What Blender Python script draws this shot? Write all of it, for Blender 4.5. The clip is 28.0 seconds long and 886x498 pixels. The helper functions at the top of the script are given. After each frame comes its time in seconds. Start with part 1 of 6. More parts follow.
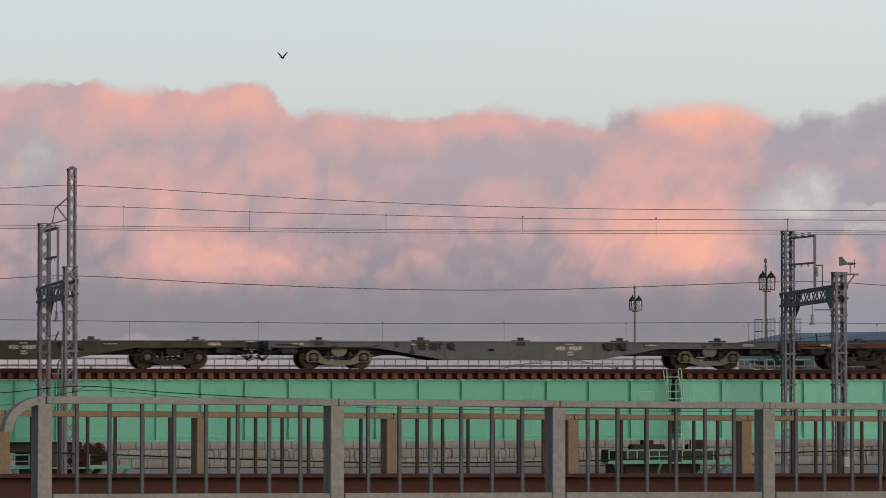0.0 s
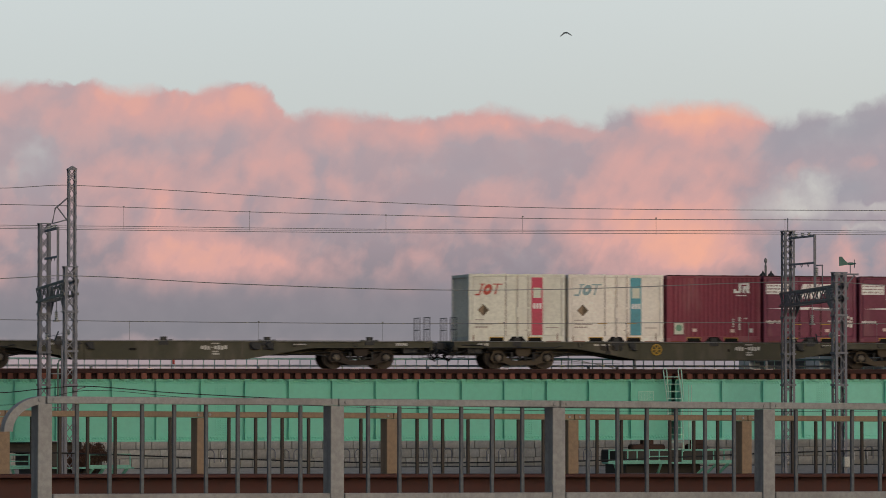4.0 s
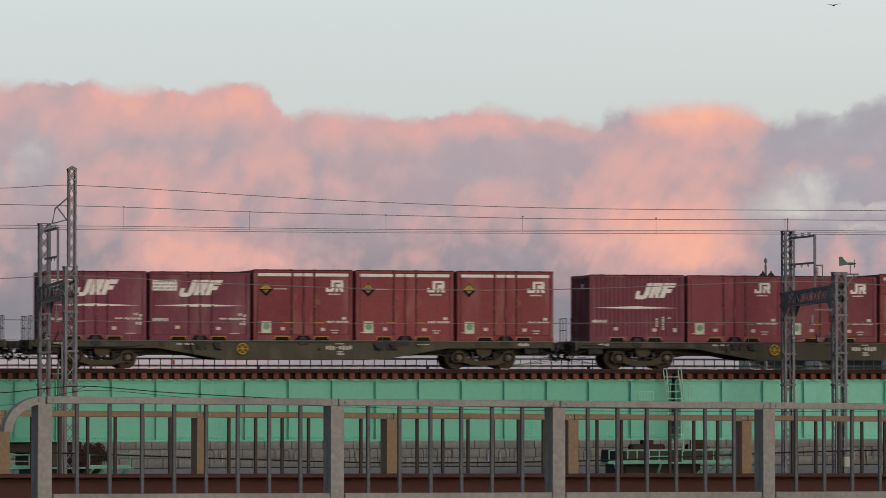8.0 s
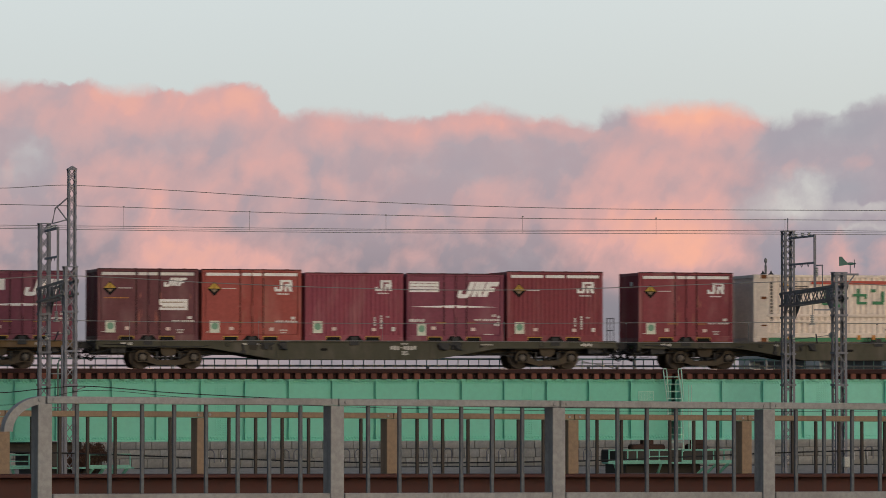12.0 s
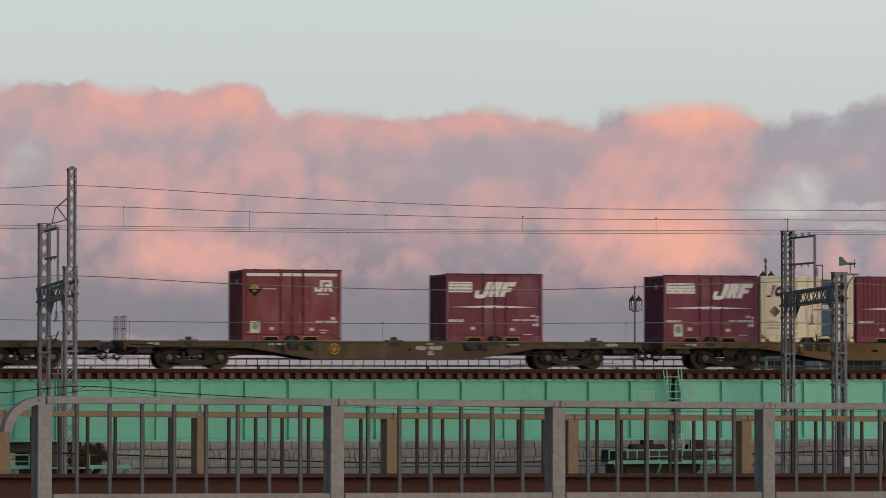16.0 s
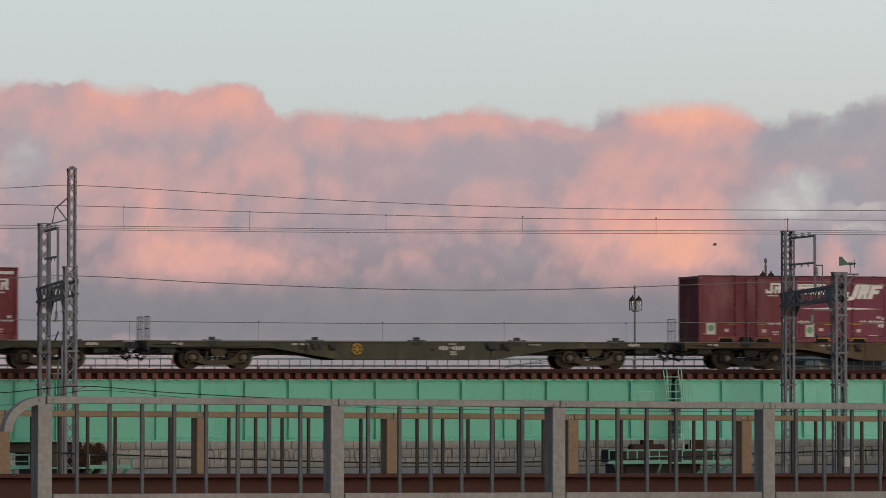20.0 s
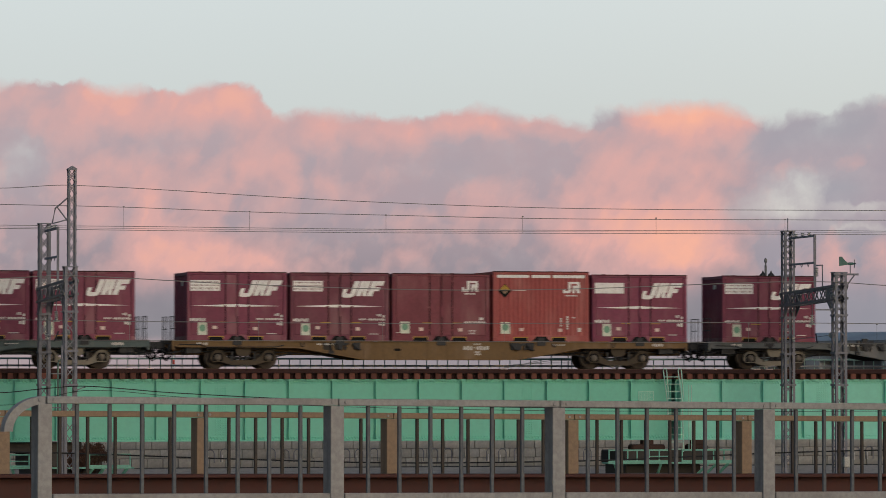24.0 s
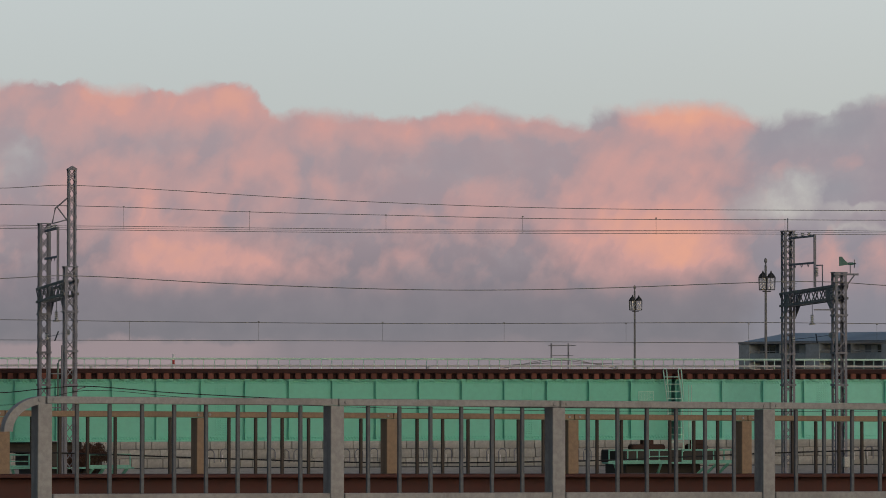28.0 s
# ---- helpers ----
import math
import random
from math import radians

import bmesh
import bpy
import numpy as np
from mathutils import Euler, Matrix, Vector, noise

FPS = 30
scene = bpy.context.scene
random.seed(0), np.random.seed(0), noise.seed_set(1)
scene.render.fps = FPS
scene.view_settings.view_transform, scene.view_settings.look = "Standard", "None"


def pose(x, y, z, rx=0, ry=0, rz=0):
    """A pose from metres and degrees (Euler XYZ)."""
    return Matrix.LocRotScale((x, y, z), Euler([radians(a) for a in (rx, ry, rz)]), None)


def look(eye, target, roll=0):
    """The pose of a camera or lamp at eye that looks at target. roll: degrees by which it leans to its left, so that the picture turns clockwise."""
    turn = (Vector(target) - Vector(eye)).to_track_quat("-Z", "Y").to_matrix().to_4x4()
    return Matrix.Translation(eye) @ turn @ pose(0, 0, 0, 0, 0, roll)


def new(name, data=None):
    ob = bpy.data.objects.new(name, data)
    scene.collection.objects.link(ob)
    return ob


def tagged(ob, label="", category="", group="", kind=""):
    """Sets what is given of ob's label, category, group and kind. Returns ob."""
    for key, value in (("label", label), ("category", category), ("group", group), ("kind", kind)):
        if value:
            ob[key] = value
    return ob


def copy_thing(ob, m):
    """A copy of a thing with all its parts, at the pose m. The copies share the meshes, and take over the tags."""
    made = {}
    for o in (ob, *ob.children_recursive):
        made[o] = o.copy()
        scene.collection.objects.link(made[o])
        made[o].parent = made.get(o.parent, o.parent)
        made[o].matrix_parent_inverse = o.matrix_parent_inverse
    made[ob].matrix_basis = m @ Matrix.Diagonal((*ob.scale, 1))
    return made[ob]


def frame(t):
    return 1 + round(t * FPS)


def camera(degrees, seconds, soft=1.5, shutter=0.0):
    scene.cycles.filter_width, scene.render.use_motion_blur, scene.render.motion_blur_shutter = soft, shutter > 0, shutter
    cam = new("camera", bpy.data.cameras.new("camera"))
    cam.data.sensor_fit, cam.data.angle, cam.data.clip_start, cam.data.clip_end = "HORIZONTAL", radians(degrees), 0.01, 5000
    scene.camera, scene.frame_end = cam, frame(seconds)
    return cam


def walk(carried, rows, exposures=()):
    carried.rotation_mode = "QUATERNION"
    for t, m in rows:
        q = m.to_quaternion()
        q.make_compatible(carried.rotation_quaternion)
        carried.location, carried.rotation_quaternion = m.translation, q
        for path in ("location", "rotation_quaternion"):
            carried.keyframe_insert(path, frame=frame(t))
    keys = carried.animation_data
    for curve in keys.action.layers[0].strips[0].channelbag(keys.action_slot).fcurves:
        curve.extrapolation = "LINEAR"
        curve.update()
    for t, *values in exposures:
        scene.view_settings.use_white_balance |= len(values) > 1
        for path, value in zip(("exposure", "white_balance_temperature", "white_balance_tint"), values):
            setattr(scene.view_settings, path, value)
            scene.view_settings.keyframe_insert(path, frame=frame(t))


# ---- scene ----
# camera: stands still on the near bank, a little below rail height
cam = camera(12.392, 28.0, soft=0.8, shutter=0.2)
EYE = Vector((0.0, 0.0, -0.615))
AIM = Vector((0.25809, 0.96554, 0.03341))
SPOT = look(EYE, EYE + AIM * 100.0)
walk(cam, [(0.0, SPOT), (28.0, SPOT)], exposures=[(0.0, 0.0), (0.6, -0.15), (3.0, -0.17), (4.0, -0.10), (5.5, 0.0), (12.0, 0.0), (14.5, -0.14), (16.0, -0.11), (21.0, -0.11), (23.5, 0.0), (25.0, 0.0), (26.0, -0.10), (27.0, -0.27), (28.0, -0.28)])

# world, sun
world = bpy.data.worlds.new("sky")
scene.world = world
world.use_nodes = True
wn = world.node_tree.nodes
sky = wn.new("ShaderNodeTexSky")
sky.sky_type = "NISHITA"
sky.sun_disc = False
sky.dust_density, sky.ozone_density = 1.8, 1.6
sky.sun_elevation, sky.sun_rotation = radians(14.0), radians(171.0)
wn["Background"].inputs["Strength"].default_value = 0.069
world.node_tree.links.new(sky.outputs["Color"], wn["Background"].inputs["Color"])
sun_data = bpy.data.lights.new("sun", "SUN")
sun_data.energy, sun_data.angle, sun_data.color = 0.52, radians(40.0), (1.0, 0.90, 0.84)
sun = new("sun", sun_data)
sun.matrix_world = look((25.0, -160.0, 55.0), (0.0, 0.0, 0.0))


# ---- material helpers ----
def lin(r, g, b):
    return tuple((c / 255 / 12.92) if c <= 10 else ((c / 255 + 0.055) / 1.055) ** 2.4 for c in (r, g, b)) + (1.0,)


class Nodes:
    """A small wrapper that makes and links shader nodes."""

    def __init__(self, name):
        self.mat = bpy.data.materials.new(name)
        self.mat.use_nodes = True
        self.nt = self.mat.node_tree
        self.nt.nodes.clear()
        self.out = self.nt.nodes.new("ShaderNodeOutputMaterial")

    def add(self, kind, ins=()):
        n = self.nt.nodes.new(kind)
        for k, v in dict(ins).items():
            if isinstance(v, bpy.types.NodeSocket):
                self.nt.links.new(v, n.inputs[k])
            else:
                n.inputs[k].default_value = v
        return n

    def math(self, op, a, b=0.0, clamp=False):
        n = self.add("ShaderNodeMath", {0: a, 1: b})
        n.operation, n.use_clamp = op, clamp
        return n.outputs[0]

    def mix(self, f, a, b, blend="MIX"):
        n = self.nt.nodes.new("ShaderNodeMix")
        n.data_type, n.blend_type = "RGBA", blend
        for k, v in ((0, f), (6, a), (7, b)):
            if isinstance(v, bpy.types.NodeSocket):
                self.nt.links.new(v, n.inputs[k])
            else:
                n.inputs[k].default_value = v
        return n.outputs[2]

    def span(self, v, lo, hi, to0=0.0, to1=1.0, smooth=True):
        n = self.add("ShaderNodeMapRange", {"Value": v, "From Min": lo, "From Max": hi, "To Min": to0, "To Max": to1})
        n.interpolation_type = "SMOOTHSTEP" if smooth else "LINEAR"
        return n.outputs[0]

    def noise(self, vec, scale, detail=4.0, rough=0.55, stretch=(1, 1, 1)):
        m = self.add("ShaderNodeMapping", {"Vector": vec, "Scale": stretch})
        return self.add("ShaderNodeTexNoise", {"Vector": m.outputs[0], "Scale": scale, "Detail": detail, "Roughness": rough}).outputs[0]


def surface(name, colour, rough=0.6, metal=0.0, dirt=(0.05, 0.04, 0.035), amount=0.35, grain=9.0, streak=True, bump=0.15,
            per_object=False, vary=0.0, spec=0.4, tone=0.13, fade=0.0):
    """Painted or raw surface: base colour, a fine grain, larger stains and run-off streaks, fine relief."""
    n = Nodes(name)
    co = n.add("ShaderNodeTexCoord").outputs["Object"]
    base = tuple(colour) + (1.0,) if len(colour) == 3 else colour
    if per_object:
        base = n.add("ShaderNodeObjectInfo").outputs["Color"]
    if per_object:
        shift = n.math("MULTIPLY", n.add("ShaderNodeObjectInfo").outputs["Random"], 41.0)
        moved = n.add("ShaderNodeVectorMath", {0: co, 1: n.add("ShaderNodeCombineXYZ", {0: shift, 1: shift, 2: shift}).outputs[0]})
        moved.operation = "ADD"
        co = moved.outputs[0]
    fine = n.noise(co, grain * 4, 5, 0.65)
    big = n.noise(co, grain * 0.16, 5, 0.6)
    mottle = n.span(fine, 0.3, 0.7, 1 - tone, 1 + tone)
    col = n.mix(1.0, base, n.add("ShaderNodeCombineColor", {0: mottle, 1: mottle, 2: mottle}).outputs[0], "MULTIPLY")
    if vary:
        rnd = n.span(n.add("ShaderNodeObjectInfo").outputs["Random"], 0.0, 1.0, 1 - vary, 1 + vary, False)
        col = n.mix(1.0, col, n.add("ShaderNodeCombineColor", {0: rnd, 1: rnd, 2: rnd}).outputs[0], "MULTIPLY")
    if fade:
        bleach = n.noise(co, grain * 0.5, 4, 0.55, (1.0, 1.0, 0.35))
        col = n.mix(n.span(bleach, 0.48, 0.74, 0.0, fade), col, n.mix(0.16, base, (0.80, 0.62, 0.56, 1.0)))
    stain = n.span(big, 0.45, 0.75, 0.0, amount)
    if streak:
        run = n.noise(co, grain * 0.6, 4, 0.6, (1.6, 1.6, 0.10))
        stain = n.math("MAXIMUM", stain, n.span(run, 0.54, 0.78, 0.0, amount * 0.9))
    grime = tuple(dirt) + (1.0,)
    if per_object:
        grime = n.mix(1.0, base, (0.50, 0.48, 0.47, 1.0), "MULTIPLY")
    col = n.mix(stain, col, grime)
    rg = n.span(fine, 0.3, 0.7, rough - 0.08, min(1.0, rough + 0.1))
    bp = n.add("ShaderNodeBump", {"Strength": bump, "Distance": 0.01, "Height": fine})
    sh = n.add("ShaderNodeBsdfPrincipled", {"Base Color": col, "Roughness": rg, "Metallic": metal, "Normal": bp.outputs[0], "Specular IOR Level": spec})
    n.nt.links.new(sh.outputs[0], n.out.inputs[0])
    return n.mat


def glass(name, tint, rough=0.05):
    n = Nodes(name)
    sh = n.add("ShaderNodeBsdfPrincipled", {"Base Color": tint, "Roughness": rough, "Alpha": 0.26})
    n.nt.links.new(sh.outputs[0], n.out.inputs[0])
    return n.mat


M_GREEN = surface("bridge_green_paint", (0.17, 0.57, 0.44), 0.5, 0, (0.12, 0.34, 0.25), 0.16, 1.1, bump=0.03, tone=0.04)
# paler green, for the third span only
M_GREEN_PALER = surface("paler_bridge_green_paint", (0.25, 0.70, 0.57), 0.5, 0, (0.15, 0.40, 0.30), 0.16, 1.1, bump=0.03, tone=0.04)
M_PLATFORM = surface("platform_green_paint", (0.20, 0.50, 0.40), 0.55, 0, (0.08, 0.16, 0.12), 0.4, 4.0, bump=0.08)
M_TEAL = surface("dark_teal_paint", (0.06, 0.16, 0.14), 0.5, 0, (0.05, 0.08, 0.07), 0.3, 5.0, bump=0.05)
M_TEALGREY = surface("grey_green_conduit", (0.13, 0.21, 0.19), 0.6, 0, (0.07, 0.09, 0.08), 0.4, 5.0, bump=0.08)
M_LADDER = surface("faded_green_paint", (0.46, 0.70, 0.61), 0.5, 0, (0.2, 0.3, 0.25), 0.35, 5.0, bump=0.08)
M_RUST = surface("rusted_steel", (0.046, 0.018, 0.017), 0.85, 0, (0.03, 0.015, 0.014), 0.5, 8.0)
M_TIE = surface("rusty_tie_end", (0.18, 0.066, 0.048), 0.85, 0, (0.08, 0.035, 0.028), 0.5, 9.0, streak=False, vary=0.35)
M_RAIL = surface("rail_steel", (0.10, 0.06, 0.05), 0.55, 0.5, (0.05, 0.03, 0.02), 0.4, 8.0, streak=False)
M_GALV = surface("galvanised_steel", (0.215, 0.222, 0.265), 0.6, 0.05, (0.095, 0.09, 0.098), 0.45, 7.0)
M_BEAM = surface("dark_galvanised_steel", (0.19, 0.195, 0.205), 0.6, 0.05, (0.05, 0.045, 0.04), 0.45, 7.0)
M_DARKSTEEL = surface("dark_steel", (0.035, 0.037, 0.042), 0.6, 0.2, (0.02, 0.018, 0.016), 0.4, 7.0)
M_CABLE = surface("black_cable", (0.02, 0.02, 0.022), 0.6, 0, (0.03, 0.03, 0.03), 0.2, 7.0, streak=False)
M_WIRE = surface("wire", (0.22, 0.22, 0.225), 0.6, 0.0, (0.09, 0.09, 0.09), 0.2, 7.0, streak=False)
M_FENCE = surface("grey_painted_rail", (0.36, 0.355, 0.355), 0.65, 0, (0.16, 0.14, 0.12), 0.45, 6.0, bump=0.2)
M_FENCE_BAR = surface("grey_painted_bar", (0.135, 0.145, 0.16), 0.6, 0, (0.06, 0.055, 0.055), 0.4, 6.0)
# post sides: a little of their shade is put into this darker grey
M_FENCE_WEB = surface("shaded_post_side", (0.34, 0.33, 0.325), 0.7, 0, (0.05, 0.04, 0.04), 0.4, 6.0)
M_TAN = surface("tan_painted_rail", (0.30, 0.207, 0.135), 0.65, 0, (0.15, 0.10, 0.07), 0.45, 6.0, bump=0.2)
M_TAN_WEB = surface("tan_post_side", (0.17, 0.12, 0.085), 0.7, 0, (0.06, 0.045, 0.035), 0.45, 6.0)
M_WALKWAY = surface("walkway_rail_green_paint", (0.48, 0.70, 0.61), 0.55, 0, (0.22, 0.28, 0.25), 0.35, 5.0, bump=0.08)
M_WALKGREY = surface("walkway_grey_steel", (0.46, 0.47, 0.48), 0.6, 0, (0.2, 0.2, 0.2), 0.35, 5.0, bump=0.08)
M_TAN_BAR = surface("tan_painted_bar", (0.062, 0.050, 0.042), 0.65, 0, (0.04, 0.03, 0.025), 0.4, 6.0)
M_BROWN = surface("brown_painted_girder", (0.088, 0.032, 0.026), 0.7, 0, (0.05, 0.025, 0.02), 0.4, 2.5)
M_STONE = surface("wall_block_concrete", (0.51, 0.48, 0.425), 0.9, 0, (0.20, 0.18, 0.15), 0.7, 2.2, bump=0.4, vary=0.10)
M_JOINT = surface("wall_mortar", (0.34, 0.32, 0.285), 0.95, 0, (0.09, 0.085, 0.08), 0.4, 3.0, bump=0.3)
M_CONC = surface("bank_concrete", (0.56, 0.52, 0.46), 0.9, 0, (0.30, 0.27, 0.24), 0.5, 1.0, bump=0.3)
M_KERB = surface("kerb_concrete", (0.40, 0.40, 0.41), 0.9, 0, (0.25, 0.25, 0.25), 0.4, 1.0, bump=0.2)
# near-black tone, far below the other concretes
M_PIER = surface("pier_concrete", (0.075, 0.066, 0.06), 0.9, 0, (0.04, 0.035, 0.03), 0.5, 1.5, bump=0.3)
M_BEARING = surface("rusty_bearing", (0.058, 0.030, 0.024), 0.85, 0, (0.03, 0.02, 0.015), 0.5, 4.0)
M_GROUND = surface("gravel_ground", (0.13, 0.12, 0.10), 0.95, 0, (0.07, 0.08, 0.045), 0.6, 0.5, streak=False, bump=0.5)
M_ASPH = surface("asphalt", (0.055, 0.055, 0.057), 0.9, 0, (0.09, 0.09, 0.085), 0.3, 3.0, streak=False, bump=0.4)
M_WHITE = surface("white_marking_paint", (0.92, 0.90, 0.89), 0.6, 0, (0.55, 0.45, 0.44), 0.25, 6.0)
M_WHITE_DULL = surface("dulled_lettering", (0.80, 0.77, 0.75), 0.7, 0, (0.25, 0.2, 0.19), 0.45, 8.0)
M_WHITE_FAINT = surface("faint_lettering", (0.66, 0.64, 0.61), 0.7, 0, (0.12, 0.11, 0.10), 0.5, 8.0)
M_GRIME = surface("oily_grime", (0.03, 0.026, 0.022), 0.7, 0, (0.05, 0.04, 0.03), 0.5, 6.0)
M_PLUMINK = surface("plum_lettering", (0.27, 0.13, 0.15), 0.7, 0, (0.4, 0.3, 0.3), 0.4, 8.0)
M_YELLOW = surface("yellow_paint", (0.55, 0.34, 0.05), 0.6, 0, (0.2, 0.12, 0.05), 0.35, 6.0)
M_BLACK = surface("black_paint", (0.012, 0.012, 0.013), 0.7, 0, (0.02, 0.018, 0.016), 0.3, 6.0, spec=0.1)
M_PAINT = surface("container_paint", (0.2, 0.03, 0.03), 0.55, 0, (0.085, 0.030, 0.030), 0.42, 2.2, per_object=True, bump=0.08, spec=0.18, tone=0.10, fade=0.85)
M_CARPAINT = surface("wagon_paint", (0.1, 0.1, 0.08), 0.7, 0, (0.04, 0.028, 0.02), 0.6, 2.6, per_object=True, bump=0.15, fade=0.5)
M_BOGIE = surface("dusty_bogie_steel", (0.15, 0.12, 0.09), 0.85, 0, (0.04, 0.03, 0.024), 0.5, 5.0, per_object=True)
M_AXLE = surface("greasy_axle_box", (0.17, 0.145, 0.12), 0.6, 0.1, (0.06, 0.05, 0.04), 0.5, 6.0)
M_WHEEL = surface("wheel_steel", (0.075, 0.062, 0.055), 0.6, 0.4, (0.03, 0.022, 0.018), 0.5, 6.0, streak=False)
M_BLUE = surface("blue_stripe_paint", (0.035, 0.10, 0.22), 0.5, 0, (0.05, 0.05, 0.06), 0.3, 3.0)
M_PINK = surface("pink_stripe_paint", (0.62, 0.06, 0.13), 0.5, 0, (0.2, 0.1, 0.1), 0.3, 3.0)
M_LABELGREEN = surface("label_green", (0.20, 0.40, 0.28), 0.6, 0, (0.2, 0.3, 0.2), 0.3, 8.0, streak=False)
M_TAG = surface("pink_tag", (0.80, 0.62, 0.58), 0.6, 0, (0.4, 0.25, 0.22), 0.3, 8.0, streak=False)
M_WORN = surface("rubbed_red_paint", (0.36, 0.125, 0.10), 0.75, 0, (0.2, 0.06, 0.06), 0.6, 5.0)
M_RUSTRUN = surface("rust_run", (0.24, 0.085, 0.03), 0.9, 0, (0.10, 0.04, 0.02), 0.5, 9.0)
M_AMBER = surface("amber_paint", (0.62, 0.26, 0.05), 0.6, 0, (0.25, 0.1, 0.03), 0.4, 6.0)
M_OLIVE = surface("olive_logo_paint", (0.10, 0.17, 0.07), 0.5, 0, (0.06, 0.08, 0.04), 0.3, 3.0)
M_PALEINK = surface("faded_blue_ink", (0.30, 0.44, 0.48), 0.6, 0, (0.4, 0.5, 0.5), 0.3, 6.0)
M_FAINTINK = surface("faded_brown_ink", (0.42, 0.33, 0.30), 0.6, 0, (0.5, 0.45, 0.42), 0.3, 6.0)
M_UMBER = surface("umber_paint", (0.11, 0.08, 0.05), 0.6, 0, (0.2, 0.15, 0.1), 0.3, 5.0)
M_CYAN = surface("cyan_stripe_paint", (0.10, 0.38, 0.48), 0.5, 0, (0.1, 0.15, 0.16), 0.3, 3.0)
M_LOGOGREEN = surface("green_logo_paint", (0.04, 0.22, 0.10), 0.5, 0, (0.05, 0.08, 0.05), 0.3, 3.0)
M_LOGORED = surface("red_stripe_paint", (0.50, 0.07, 0.05), 0.5, 0, (0.2, 0.1, 0.08), 0.3, 3.0)
M_LABEL = surface("pale_label", (0.72, 0.74, 0.64), 0.6, 0, (0.2, 0.2, 0.16), 0.3, 8.0, streak=False)
M_LAMP_GLASS = glass("lamp_glass", (0.86, 0.86, 0.84, 1.0))
M_HOUSE = surface("apartment_wall", (0.23, 0.26, 0.295), 0.85, 0, (0.3, 0.3, 0.32), 0.35, 0.5)
M_HOUSE_PALE = surface("balcony_panel", (0.38, 0.42, 0.455), 0.8, 0, (0.12, 0.12, 0.13), 0.3, 0.5)
M_BALCONY = surface("balcony_blue_grey_panel", (0.30, 0.36, 0.40), 0.8, 0, (0.12, 0.12, 0.13), 0.3, 0.5)
M_CURTAIN = surface("curtained_pane", (0.55, 0.55, 0.54), 0.4, 0, (0.3, 0.3, 0.3), 0.2, 0.5, streak=False)
M_ROOF = surface("blue_metal_roof", (0.33, 0.40, 0.47), 0.5, 0.0, (0.07, 0.09, 0.12), 0.3, 0.6)
M_WINDOW = surface("window_pane", (0.05, 0.06, 0.07), 0.12, 0.0, (0.04, 0.04, 0.04), 0.1, 0.5, streak=False, spec=0.7)
M_LEAF = surface("dry_leaf", (0.085, 0.042, 0.03), 0.8, 0, (0.03, 0.04, 0.015), 0.6, 3.0, streak=False)
M_FEATHER = surface("dark_feathers", (0.03, 0.03, 0.032), 0.8, 0, (0.06, 0.06, 0.06), 0.3, 9.0, streak=False)
M_PALE_FEATHER = surface("grey_feathers", (0.80, 0.74, 0.72), 0.8, 0, (0.4, 0.4, 0.4), 0.3, 9.0, streak=False)
M_INSUL = surface("porcelain_insulator", (0.45, 0.46, 0.45), 0.3, 0, (0.2, 0.2, 0.2), 0.3, 6.0, streak=False)


